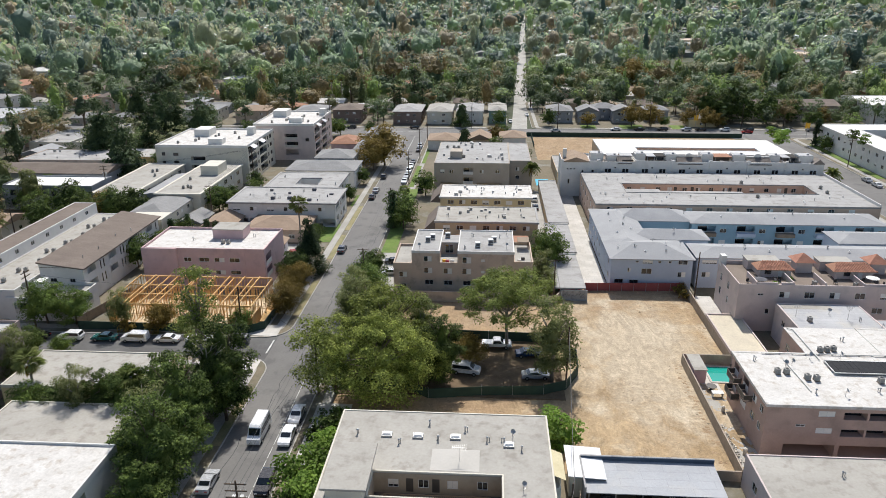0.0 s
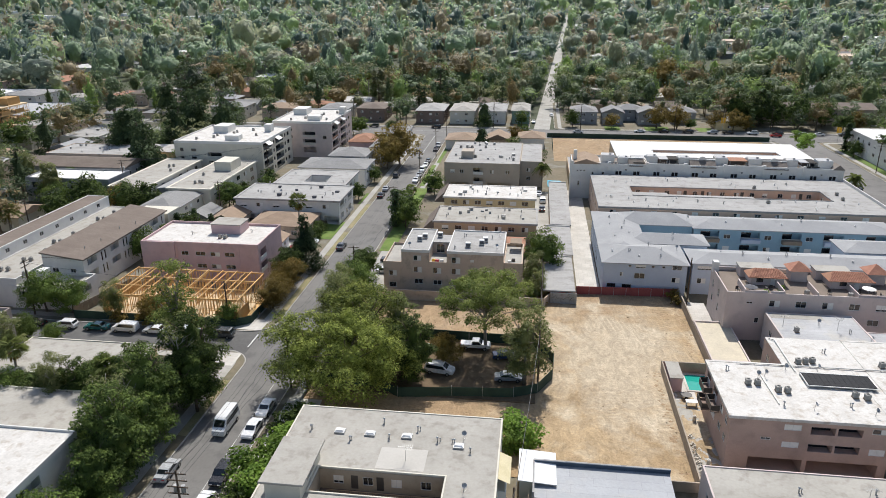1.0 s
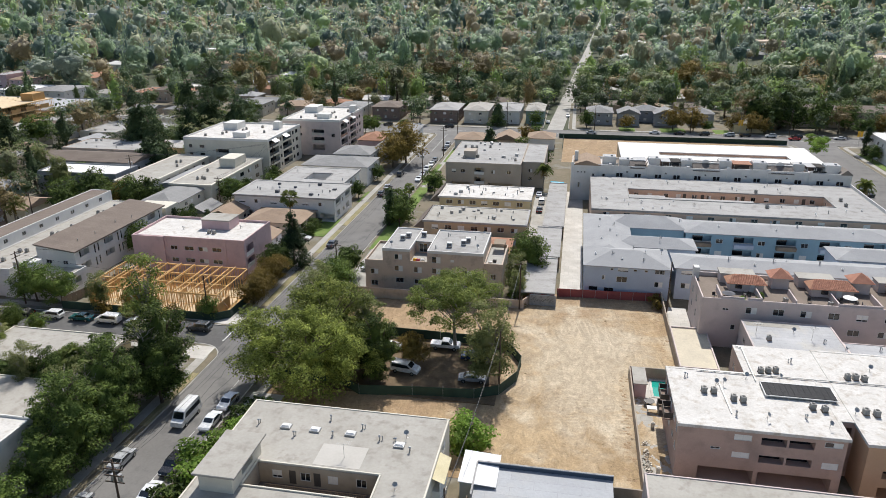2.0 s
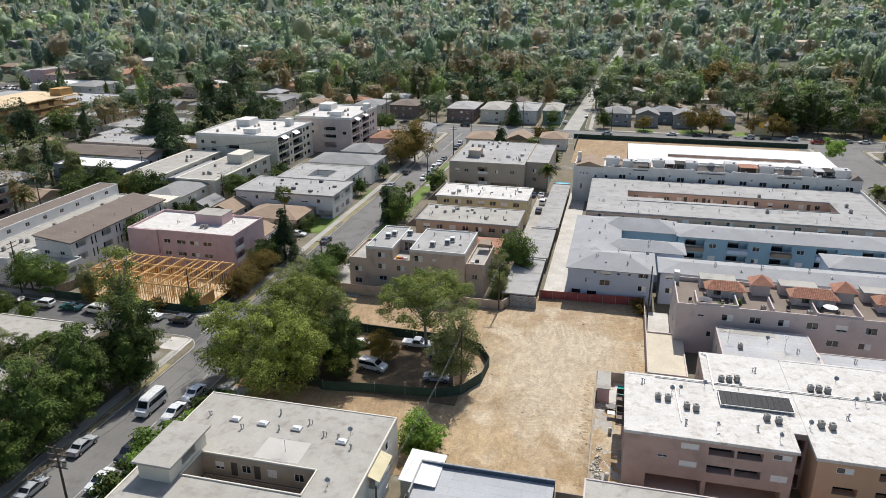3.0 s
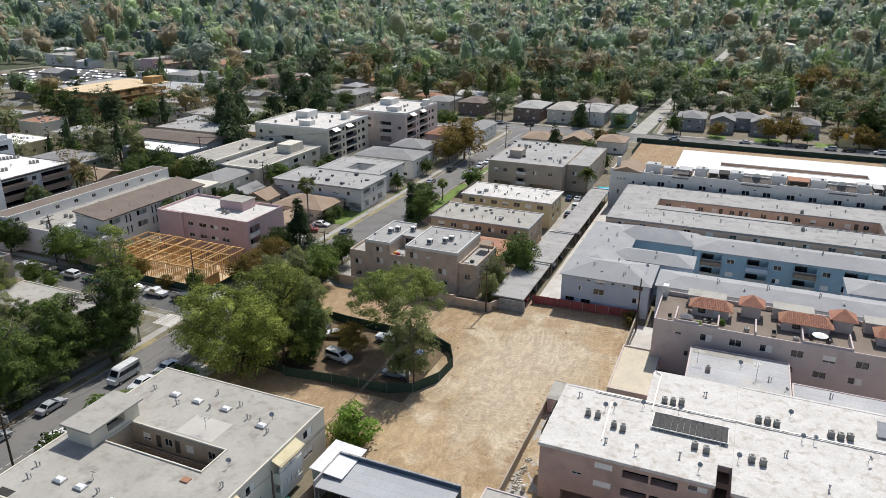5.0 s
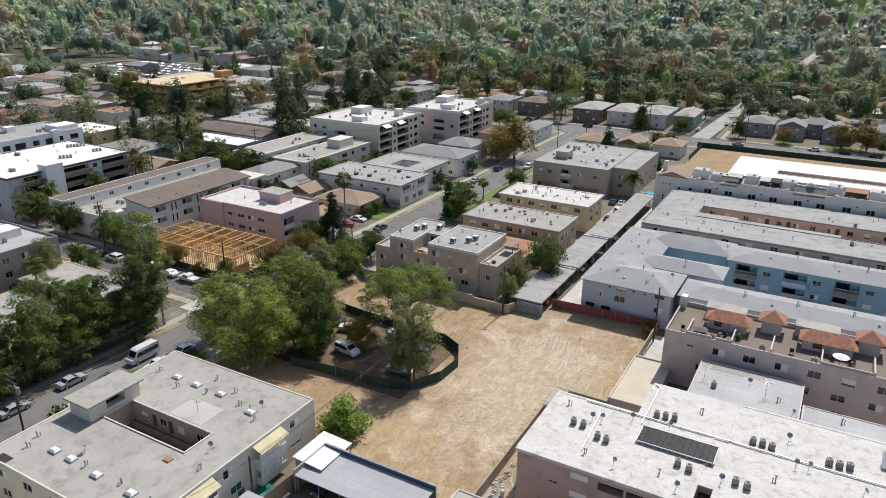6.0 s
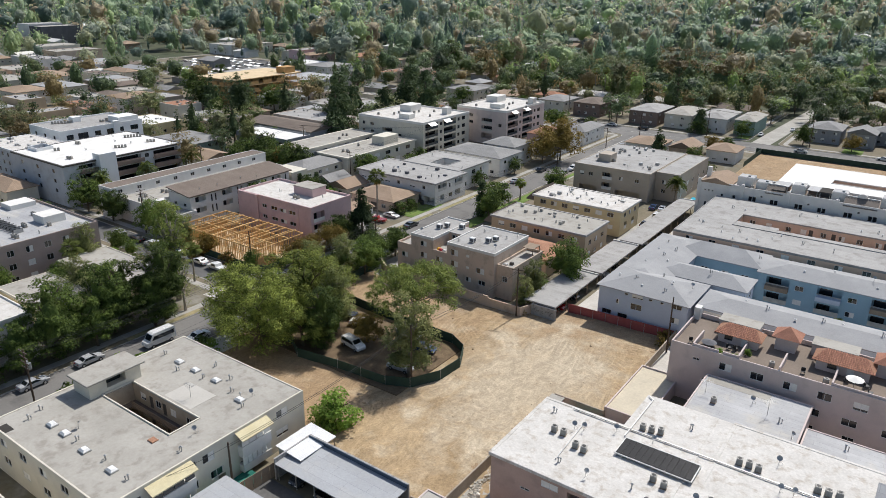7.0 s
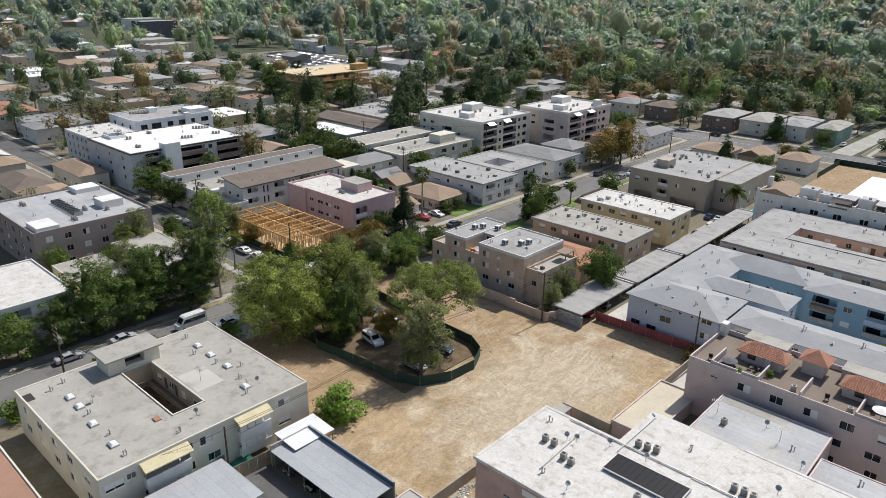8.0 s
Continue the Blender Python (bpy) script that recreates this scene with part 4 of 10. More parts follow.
def car_meshes(kind):
    if kind in CAR:
        return CAR[kind]
    L, W_, H_, prof, glass = {
        "sedan": (4.8, 1.82, 1.45, [(-2.4, .35), (-2.4, .8), (-2.25, .98), (-1.55, 1.02), (-0.95, 1.42), (0.35, 1.45), (1.15, 1.0), (2.15, .85), (2.4, .65), (2.4, .35)],
                  [(-1.5, 1.02), (-0.98, 1.36), (0.33, 1.39), (1.02, 1.01)]),
        "suv": (4.7, 1.9, 1.75, [(-2.35, .4), (-2.38, .95), (-2.25, 1.15), (-2.0, 1.68), (-1.7, 1.75), (0.35, 1.75), (1.05, 1.15), (2.15, 1.02), (2.35, .75), (2.35, .4)],
                [(-2.1, 1.16), (-1.9, 1.62), (0.3, 1.66), (0.92, 1.15)]),
        "van": (5.9, 2.05, 2.7, [(-2.95, .45), (-2.98, 1.2), (-2.9, 2.5), (-2.75, 2.68), (1.2, 2.7), (1.65, 2.5), (2.3, 1.45), (2.85, 1.2), (2.95, .8), (2.95, .45)],
                [(-2.6, 1.5), (-2.6, 2.2), (1.45, 2.2), (2.0, 1.5)]),
        "minivan": (5.0, 1.95, 1.95, [(-2.5, .4), (-2.52, 1.1), (-2.4, 1.8), (-2.2, 1.93), (0.7, 1.95), (1.5, 1.3), (2.3, 1.1), (2.5, .8), (2.5, .4)],
                    [(-2.2, 1.2), (-2.15, 1.75), (0.62, 1.78), (1.3, 1.25)]),
        "pickup": (5.5, 1.95, 1.8, [(-2.75, .5), (-2.75, 1.1), (-0.75, 1.1), (-0.6, 1.72), (-0.4, 1.8), (0.65, 1.8), (1.25, 1.2), (2.55, 1.1), (2.75, .8), (2.75, .5)],
                   [(-0.62, 1.15), (-0.5, 1.66), (0.6, 1.7), (1.12, 1.2)]),
    }[kind]
    body = Mesh()
    k = len(prof)
    belt = 0.98 if kind == "sedan" else prof[1][1] + 0.05
    for s, inset in ((-1, 0), (1, 0)):
        for x, z in prof:
            narrow = 0.16 * max(0, min(1, (z - belt) / max(0.3, H_ - belt)))
            end = 0.07 if abs(x) > L / 2 - 0.2 else 0
            body.v.append((x, s * (W_ / 2 - narrow - end), z))
    body.f += [tuple(range(k)), tuple(reversed(range(k, 2 * k)))]
    body.f += [(i, i + k, (i + 1) % k + k, (i + 1) % k) for i in range(k)]
    panes = []
    for s in (-1, 1):
        g = Mesh()
        panes.append(("side_window", g))
        pts = []
        for x, z in glass:
            narrow = 0.16 * max(0, min(1, (z - belt) / max(0.3, H_ - belt)))
            pts.append((x, s * (W_ / 2 - narrow + 0.012), z))
        g.quad(*(pts if s < 0 else reversed(pts)))
    up = [p for p in prof if p[1] > belt]
    wid = W_ / 2 - 0.22
    roof_i = max(range(k), key=lambda i: prof[i][1])
    pr = [i for i in range(k - 1) if prof[i][0] < prof[i + 1][0] and abs(prof[i][1] - prof[i + 1][1]) > 0.24 and min(prof[i][1], prof[i + 1][1]) >= belt - 0.02]
    for i in pr:
        g = Mesh()
        panes.append(("windscreen" if prof[i][0] > 0 else "rear_window", g))
        (xa, za), (xb, zb) = prof[i], prof[i + 1]
        a, b = Vector((xa, 0, za)), Vector((xb, 0, zb))
        nrm = Vector((-(zb - za), 0, xb - xa)).normalized() * 0.015
        a2, b2 = a.lerp(b, 0.1) + nrm, a.lerp(b, 0.92) + nrm
        g.quad((a2.x, -wid, a2.z), (b2.x, -wid, b2.z), (b2.x, wid, b2.z), (a2.x, wid, a2.z))
    ty, ri = Mesh(), Mesh()
    for y0, y1, r, msh in ((-0.11, 0.11, 0.34, ty), (-0.115, 0.115, 0.2, ri)):
        n = 14
        q = len(msh.v)
        for y in (y0, y1):
            msh.v += [(r * math.cos(6.2832 * j / n), y, r * math.sin(6.2832 * j / n)) for j in range(n)]
        msh.f += [(q + j, q + (j + 1) % n, q + n + (j + 1) % n, q + n + j) for j in range(n)]
        msh.f += [tuple(q + j for j in range(n)), tuple(q + n + j for j in reversed(range(n)))]
    hl = Mesh().box(-0.04, 0.04, -0.2, 0.2, -0.07, 0.07)
    CAR[kind] = (L, W_, body, [(nm, q.data(nm, m_glass)) for nm, q in panes], ty.data("tyre", m_tyre), ri.data("rim", m_rim), hl.data("headlight", m_lamp_w), hl.data("tail_light", m_lamp_r), {}, prof)
    return CAR[kind]


def car(kind, colour, tint, x, y, turn, where="parked at the kerb", name="car"):
    """turn: degrees; 0 faces +x."""
    L, W_, body, g, ty, ri, hl, tl, made, prof = car_meshes(kind)
    word = {"sedan": "sedan", "suv": "sport utility car", "van": "tall passenger van", "minivan": "panel van", "pickup": "pickup truck"}[kind]
    th = thing(name, f"{colour} {word} {where}", "van" if "van" in kind else "truck" if kind == "pickup" else "car", (x, y, ZC), turn)
    if colour not in made:
        made[colour] = body.data("body", glossy("car_paint_" + colour.replace(" ", "_"), tint, 0.25, 0.1, 0.6))
    part("body", made[colour], None, th)
    for nm, q in g:
        part(nm, q, None, th)
    for sx in (-1, 1):
        for sy in (-1, 1):
            w = part("wheel", ty, None, th)
            w.location = (sx * L * 0.31, sy * (W_ / 2 - 0.1), 0.34)
            if y < 300:
                part("rim", ri, None, w)
    for s in (-1, 1) if y < 240 else ():
        q = part("headlight", hl, None, th)
        q.location = (L / 2 - 0.03, s * (W_ / 2 - 0.35), prof[-2][1] - 0.03)
        q = part("tail_light", tl, None, th)
        q.location = (-L / 2 + 0.03, s * (W_ / 2 - 0.35), prof[1][1] - 0.05)
    return th


ZC = 0.02
WHITE, SILVER, BLACK, GREYC, RED, BLUEC, TEALC = ("white", (0.75, 0.75, 0.74)), ("silver", (0.45, 0.46, 0.47)), ("black", (0.012, 0.012, 0.014)), ("dark grey", (0.07, 0.075, 0.08)), ("red", (0.35, 0.02, 0.02)), ("dark blue", (0.02, 0.05, 0.13)), ("teal green", (0.02, 0.12, 0.12))


# -- poles and cables --
def power_pole(x, y, h, arms=2, turn=0, can=False, label="brown wooden utility pole with crossarms", lean=0.0):
    th = thing("utility_pole", label, "utility pole", (x, y, 0.0), turn, group="utility poles")
    part("post", Mesh().tube([(0, 0, 0), (lean * 0.5, 0, h * 0.5), (lean, 0, h)], [0.17, 0.15, 0.11], 8), m_pole, th)
    for i in range(arms):
        z = h - 0.35 - i * 0.9
        a = part("crossarm", Mesh().box(-1.25 + lean, 1.25 + lean, -0.16, -0.05, z - 0.06, z + 0.06), m_pole, th)
        for s in (-1.1, -0.5, 0.5, 1.1):
            part("insulator", Mesh().disc((s + lean, -0.1), 0.05, 0.035, z + 0.06, z + 0.2, 6), m_metal, a)
    if can:
        for s in (-0.45, 0.45):
            part("transformer", Mesh().disc((s, 0.28), 0.25, 0.25, h - 3.2, h - 2.2, 12), m_metal, th)
    return th


def cable(a, b, sag=0.6, r=0.018, label="black overhead cable strung between poles"):
    a, b = Vector(a), Vector(b)
    pts = []
    for i in range(13):
        t = i / 12
        p = a.lerp(b, t)
        p.z -= sag * 4 * t * (1 - t)
        pts.append(tuple(p))
    return solid("cable", Mesh().tube(pts, [r] * 13, 4), m_wire, label, "cable", group="overhead cables")


def wall_run(name, pts, h, t, material, label, category="wall", kind="", z=0.1):
    """A standing wall or screen along a line of points."""
    m = Mesh()
    for (xa, ya), (xb, yb) in zip(pts, pts[1:]):
        d = Vector((xb - xa, yb - ya, 0))
        s = Vector((-d.y, d.x, 0)).normalized() * t / 2
        e = d.normalized() * t * 0.5
        q = [Vector((xa, ya, 0)) - s - e, Vector((xb, yb, 0)) - s + e, Vector((xb, yb, 0)) + s + e, Vector((xa, ya, 0)) + s - e]
        k = len(m.v)
        m.v += [(p.x, p.y, z) for p in q] + [(p.x, p.y, z + h) for p in q]
        m.f += [tuple(k + i for i in f) for f in ((3, 2, 1, 0), (4, 5, 6, 7), (0, 1, 5, 4), (1, 2, 6, 5), (2, 3, 7, 6), (3, 0, 4, 7))]
    return solid(name, m, material, label, category, kind)

# ---- ground, roads, kerbs ----
m = Mesh()
m.box(-4200, 4200, -1500, 4600, -1.0, -0.05)
solid("ground", m, m_ground, "dry brown soil of the wide valley floor", "ground", "structure")


def slab(name, x0, x1, y0, y1, z0, z1, material, label, category, kind="structure"):
    return solid(name, Mesh().box(x0, x1, y0, y1, z0, z1), material, label, category, kind)


slab("road_main", -6.0, 6.0, -160, 318, -0.3, 0.02, m_asphalt, "worn grey asphalt of the residential street", "road")
slab("road_side", -420, -6.0, 103, 119, -0.3, 0.02, m_asphalt_old, "old dark asphalt of the side street", "road")
slab("road_cross", -420, 420, 318, 335, -0.3, 0.02, m_asphalt, "grey asphalt of the wide cross street", "road")
slab("road_east", 146.5, 164, -160, 318, -0.3, 0.02, m_asphalt, "grey asphalt of the parallel street", "road")
far = Mesh()
far.box(-3.7, 3.7, 0, 1500, -0.3, 0.03)
ob = solid("road_far", far, m_conc, "pale street running away between the trees", "road", "structure")
ob.matrix_world = pose(47.5, 335, 0, 0, 0, -2.4)


def outline(x0, x1, y0, y1, r, inset=0.0, n=6):
    x0, x1, y0, y1, r = x0 + inset, x1 - inset, y0 + inset, y1 - inset, max(0.3, r - inset)
    pts = []
    for cx, cy, a in ((x1 - r, y0 + r, -90), (x1 - r, y1 - r, 0), (x0 + r, y1 - r, 90), (x0 + r, y0 + r, 180)):
        pts += [(cx + r * math.cos(radians(a + 90 * i / n)), cy + r * math.sin(radians(a + 90 * i / n))) for i in range(n + 1)]
    return pts


def band(outer, inner, z0, z1):
    m = Mesh()
    k = len(outer)
    for i in range(k):
        a, b, c, d = outer[i], outer[(i + 1) % k], inner[(i + 1) % k], inner[i]
        m.quad((*a, z1), (*b, z1), (*c, z1), (*d, z1))
        m.quad((*a, z0), (*b, z0), (*b, z1), (*a, z1))
        m.quad((*c, z0), (*d, z0), (*d, z1), (*c, z1))
    return m


def land(x0, x1, y0, y1, tag, material=None, walk_=True):
    """A city block: raised soil, a kerb all round, and a pavement behind the verge."""
    m = Mesh()
    o = outline(x0, x1, y0, y1, 5.0, 0.1)
    m.quad(*[(*p, 0.1) for p in o])
    solid("ground_" + tag, m, material or m_yard, "bare soil and paving between the buildings of a block", "ground", "structure")
    solid("kerb_" + tag, band(outline(x0, x1, y0, y1, 5.0), outline(x0, x1, y0, y1, 5.0, 0.18), -0.1, 0.16), m_kerb, "pale concrete kerb with rounded corners", "kerb", "structure")
    if walk_:
        solid("pavement_" + tag, band(outline(x0, x1, y0, y1, 5.0, 1.7), outline(x0, x1, y0, y1, 5.0, 3.4), 0.05, 0.14), m_conc, "concrete pavement behind a dry verge", "pavement", "structure")


land(5.8, 147.5, -150, 318, "a")
land(-420, -4.5, -150, 110.3, "b")
land(-420, -4.2, 118, 318, "c")
land(-420, 42, 334.5, 420, "d")
land(53.5, 420, 334.5, 420, "e")
land(163.2, 420, -150, 318, "f")
solid("pavement_ramp", Mesh().box(-11, -6.5, 104.8, 109.4, 0.05, 0.155), m_path, "pale concrete corner ramp at the junction", "pavement", "structure")
solid("pavement_ramp", Mesh().box(-12, -6.4, 118.6, 123.2, 0.05, 0.155), m_path, "pale concrete corner ramp at the junction", "pavement", "structure")
solid("pavement_ramp", Mesh().box(7.0, 12.5, 77, 96, 0.05, 0.15), m_path, "wide pale concrete driveway apron at the kerb", "pavement", "structure")
paint = Mesh()
for i in range(14):
    paint.box(2.9, 3.0, 60 + i * 3.1, 62.6 + i * 3.1, 0.0, 0.026)
paint.box(-6.6, -6.3, 112.0, 117.2, 0.0, 0.026)
paint.box(-0.08, 0.08, 280, 316, 0.0, 0.026)
paint.box(-300, 300, 326, 326.15, 0.0, 0.026)
solid("road_marking", paint, m_paint, "worn white road markings", "road marking", "structure")
# tar lines and patches in the asphalt
rng = random.Random(4)
tar = Mesh()
for i in range(16):
    x, y = rng.uniform(-4.5, 4.5), rng.uniform(55, 230)
    for k in range(6):
        x2, y2 = x + rng.uniform(-0.5, 0.5), y + rng.uniform(1.5, 3.5)
        d = 0.05
        tar.quad((x - d, y, 0.025), (x + d, y, 0.025), (x2 + d, y2, 0.025), (x2 - d, y2, 0.025))
        x, y = x2, y2
solid("tar_seam", tar, m_black, "black tar seams in the asphalt", "road marking", "structure")
for x0, x1, y0, y1 in ((6.8, 10.5, 165, 225), (-13.4, -7.7, 172, 187), (-8.6, -7.7, 205, 217), (6.9, 8.5, 228, 258), (8.0, 9.4, 262, 300), (-100, -84, 180, 196)):
    solid("lawn", Mesh().box(x0, x1, y0, y1, 0.05, 0.17), m_lawn, "small green front lawn", "lawn", "structure")
m_dry = surf("dry_lawn", (0.32, 0.27, 0.15), (0.20, 0.19, 0.09), 0.3, 6, 0.95, 0.3, 0.4, stain=(0.36, 0.29, 0.16), s3=0.5, amount=0.6)
for x0, x1, y0, y1 in ((-5.75, -4.45, 160, 178), (-5.75, -4.45, 182, 205), (-5.75, -4.45, 128, 146), (-6.1, -4.8, 84, 100)):
    solid("lawn", Mesh().box(x0, x1, y0, y1, 0.05, 0.165), m_dry, "strip of yellowed grass along the kerb", "lawn", "structure")
for x0, x1, y0, y1, mt, lb in ((55.2, 60.2, 145, 228, m_path, "pale concrete alley beside the carports"), (44, 66.5, 48, 73.4, m_asphalt_old, "dark asphalt yard behind the carport"),
                               (68.3, 72.3, 79.5, 102.95, m_conc, "concrete side yard strewn with debris"), (68.3, 72.3, 103, 112, m_path, "pale pool deck"),
                               (55, 62, 80, 81, m_conc, "concrete strip"), (85, 131, 157, 170, m_conc, "concrete courtyard between blue wings"),
                               (-14, -8.5, 140, 160, m_conc, "concrete forecourt"), (-36, -14, 157, 170, m_conc, "concrete driveway with parked cars"),
                               (8.7, 17, 135, 165, m_conc, "concrete forecourt"), (45.5, 50, 164, 225, m_conc, "concrete parking strip"), (-40, -9, 119.3, 136, m_conc, "concrete slab of the building site")):
    solid("paving", Mesh().box(x0, x1, y0, y1, 0.02, 0.15), mt, lb, "paving", "structure")

# ---- the graded dirt lot ----
m_dirt = surf("graded_dirt", (0.43, 0.315, 0.185), (0.32, 0.225, 0.125), 0.06, 3.4, 0.97, 0.26, 0.7, stain=(0.56, 0.475, 0.35), s3=0.10, amount=0.9)
dn, dl = m_dirt.node_tree.nodes, m_dirt.node_tree.links
hs = dn["Hue/Saturation/Value"]
wv = dn.new("ShaderNodeTexNoise")
wv.inputs["Scale"].default_value, wv.inputs["Detail"].default_value, wv.inputs["Roughness"].default_value = 0.42, 9.0, 0.7
wv.inputs["Distortion"].default_value = 2.2
mp = dn.new("ShaderNodeMapping")
mp.inputs["Rotation"].default_value, mp.inputs["Scale"].default_value = (0, 0, radians(25)), (1.0, 0.45, 1)
dl.new(dn["Geometry"].outputs["Position"], mp.inputs["Vector"])
dl.new(mp.outputs[0], wv.inputs["Vector"])
rg = dn.new("ShaderNodeMapRange")
rg.inputs["From Min"].default_value, rg.inputs["From Max"].default_value = 0.32, 0.66
rg.inputs["To Min"].default_value, rg.inputs["To Max"].default_value = 0.7, 1.16
dl.new(wv.outputs["Fac"], rg.inputs["Value"])
old = hs.inputs["Value"].links[0].from_socket
mu = dn.new("ShaderNodeMath")
mu.operation = "MULTIPLY"
dl.new(old, mu.inputs[0])
dl.new(rg.outputs[0], mu.inputs[1])
# swirling wheel marks, in patches
val = mu.outputs[0]
for cx, cy, turn, bend, seed, ringed in ((58, 101, 0, 3.0, 0.11, True), (40, 118, 38, 5.0, 0.075, False), (75, 130, -8, 4.0, 0.09, False), (62, 92, 78, 4.0, 0.10, False)):
    wm = dn.new("ShaderNodeMapping")
    wm.inputs["Rotation"].default_value = (0, 0, radians(turn))
    wm.inputs["Location"].default_value = (-cx, -cy, 0)
    dl.new(dn["Geometry"].outputs["Position"], wm.inputs["Vector"])
    wt = dn.new("ShaderNodeTexWave")
    wt.wave_type, wt.bands_direction, wt.rings_direction, wt.wave_profile = "RINGS" if ringed else "BANDS", "Y", "Z", "SIN"
    wt.inputs["Scale"].default_value, wt.inputs["Distortion"].default_value, wt.inputs["Detail"].default_value, wt.inputs["Detail Scale"].default_value = 0.38, bend * 2.0, 3.0, 0.16
    dl.new(wm.outputs[0], wt.inputs["Vector"])
    sharp = dn.new("ShaderNodeMapRange")
    sharp.inputs["From Min"].default_value, sharp.inputs["From Max"].default_value = 0.45, 1.0
    sharp.inputs["To Min"].default_value = -0.35
    dl.new(wt.outputs["Fac"], sharp.inputs["Value"])
    pn = dn.new("ShaderNodeTexNoise")
    pn.inputs["Scale"].default_value, pn.inputs["Detail"].default_value = seed, 4.0
    dl.new(wm.outputs[0], pn.inputs["Vector"])
    pr = dn.new("ShaderNodeMapRange")
    pr.inputs["From Min"].default_value, pr.inputs["From Max"].default_value = 0.56, 0.68
    pr.inputs["To Max"].default_value = 0.12
    dl.new(pn.outputs["Fac"], pr.inputs["Value"])
    ma = dn.new("ShaderNodeMath")
    ma.operation = "MULTIPLY"
    dl.new(sharp.outputs[0], ma.inputs[0])
    dl.new(pr.outputs[0], ma.inputs[1])
    ad = dn.new("ShaderNodeMath")
    ad.operation = "ADD"
    dl.new(val, ad.inputs[0])
    dl.new(ma.outputs[0], ad.inputs[1])
    val = ad.outputs[0]
dl.new(val, hs.inputs["Value"])

# pale, hard-driven soil down the middle of the lot
pc = dn.new("ShaderNodeMapping")
pc.inputs["Location"].default_value, pc.inputs["Scale"].default_value = (-61 / 13, -116 / 24, 0), (1 / 13, 1 / 24, 0)
dl.new(dn["Geometry"].outputs["Position"], pc.inputs["Vector"])
pl = dn.new("ShaderNodeVectorMath")
pl.operation = "LENGTH"
dl.new(pc.outputs[0], pl.inputs[0])
pe = dn.new("ShaderNodeTexNoise")
pe.inputs["Scale"].default_value, pe.inputs["Detail"].default_value, pe.inputs["Roughness"].default_value, pe.inputs["Distortion"].default_value = 0.16, 8.0, 0.65, 1.0
dl.new(dn["Geometry"].outputs["Position"], pe.inputs["Vector"])
ps = dn.new("ShaderNodeMath")
ps.operation = "MULTIPLY_ADD"
dl.new(pe.outputs["Fac"], ps.inputs[0])
ps.inputs[1].default_value = -2.4
dl.new(pl.outputs["Value"], ps.inputs[2])
pm_ = dn.new("ShaderNodeMapRange")
pm_.inputs["From Min"].default_value, pm_.inputs["From Max"].default_value = 0.1, -0.75
pm_.inputs["To Max"].default_value = 0.85
dl.new(ps.outputs[0], pm_.inputs["Value"])
px_ = dn.new("ShaderNodeMix")
px_.data_type = "RGBA"
dl.new(pm_.outputs[0], px_.inputs[0])
dl.new(hs.inputs["Color"].links[0].from_socket, px_.inputs[6])
px_.inputs[7].default_value = (0.48, 0.40, 0.29, 1)
dl.new(px_.outputs[2], hs.inputs["Color"])

# browner soil, in uneven patches, towards the north end and the west side
px = dn.new("ShaderNodeSeparateXYZ")
dl.new(dn["Geometry"].outputs["Position"], px.inputs[0])
bn = dn.new("ShaderNodeTexNoise")
bn.inputs["Scale"].default_value, bn.inputs["Detail"].default_value, bn.inputs["Roughness"].default_value = 0.22, 8.0, 0.7
dl.new(dn["Geometry"].outputs["Position"], bn.inputs["Vector"])
total = None
for axis, lo, hi in (("Y", 122.0, 146.0), ("X", 56.0, 34.0)):
    r1 = dn.new("ShaderNodeMapRange")
    r1.inputs["From Min"].default_value, r1.inputs["From Max"].default_value = lo, hi
    r1.inputs["To Max"].default_value = 0.32
    dl.new(px.outputs[axis], r1.inputs["Value"])
    if total is None:
        total = r1.outputs[0]
    else:
        mx = dn.new("ShaderNodeMath")
        mx.operation = "MAXIMUM"
        dl.new(total, mx.inputs[0])
        dl.new(r1.outputs[0], mx.inputs[1])
        total = mx.outputs[0]
su = dn.new("ShaderNodeMath")
su.operation = "ADD"
dl.new(total, su.inputs[0])
dl.new(bn.outputs["Fac"], su.inputs[1])
r2 = dn.new("ShaderNodeMapRange")
r2.inputs["From Min"].default_value, r2.inputs["From Max"].default_value = 0.62, 0.82
r2.inputs["To Max"].default_value = 0.8
dl.new(su.outputs[0], r2.inputs["Value"])
bm_ = dn.new("ShaderNodeMix")
bm_.data_type = "RGBA"
dl.new(r2.outputs[0], bm_.inputs[0])
dl.new(hs.inputs["Color"].links[0].from_socket, bm_.inputs[6])
bm_.inputs[7].default_value = (0.33, 0.225, 0.13, 1)
dl.new(bm_.outputs[2], hs.inputs["Color"])

# wheel tracks of the grader: centre, radius, first and last angle
TRACKS = [(48, 92, 22, 20, 95), (48, 92, 20.2, 20, 95), (75, 118, 24, 150, 250), (75, 118, 22.3, 150, 250), (58, 100, 6, 0, 300), (58, 100, 4.4, 0, 300),
          (62, 96, 9, 40, 330), (30, 60, 50, 30, 62), (30, 60, 48.2, 30, 62), (70, 160, 38, 230, 290), (70, 160, 36, 230, 290), (20, 150, 30, 285, 330), (66, 90, 12, 60, 200)]


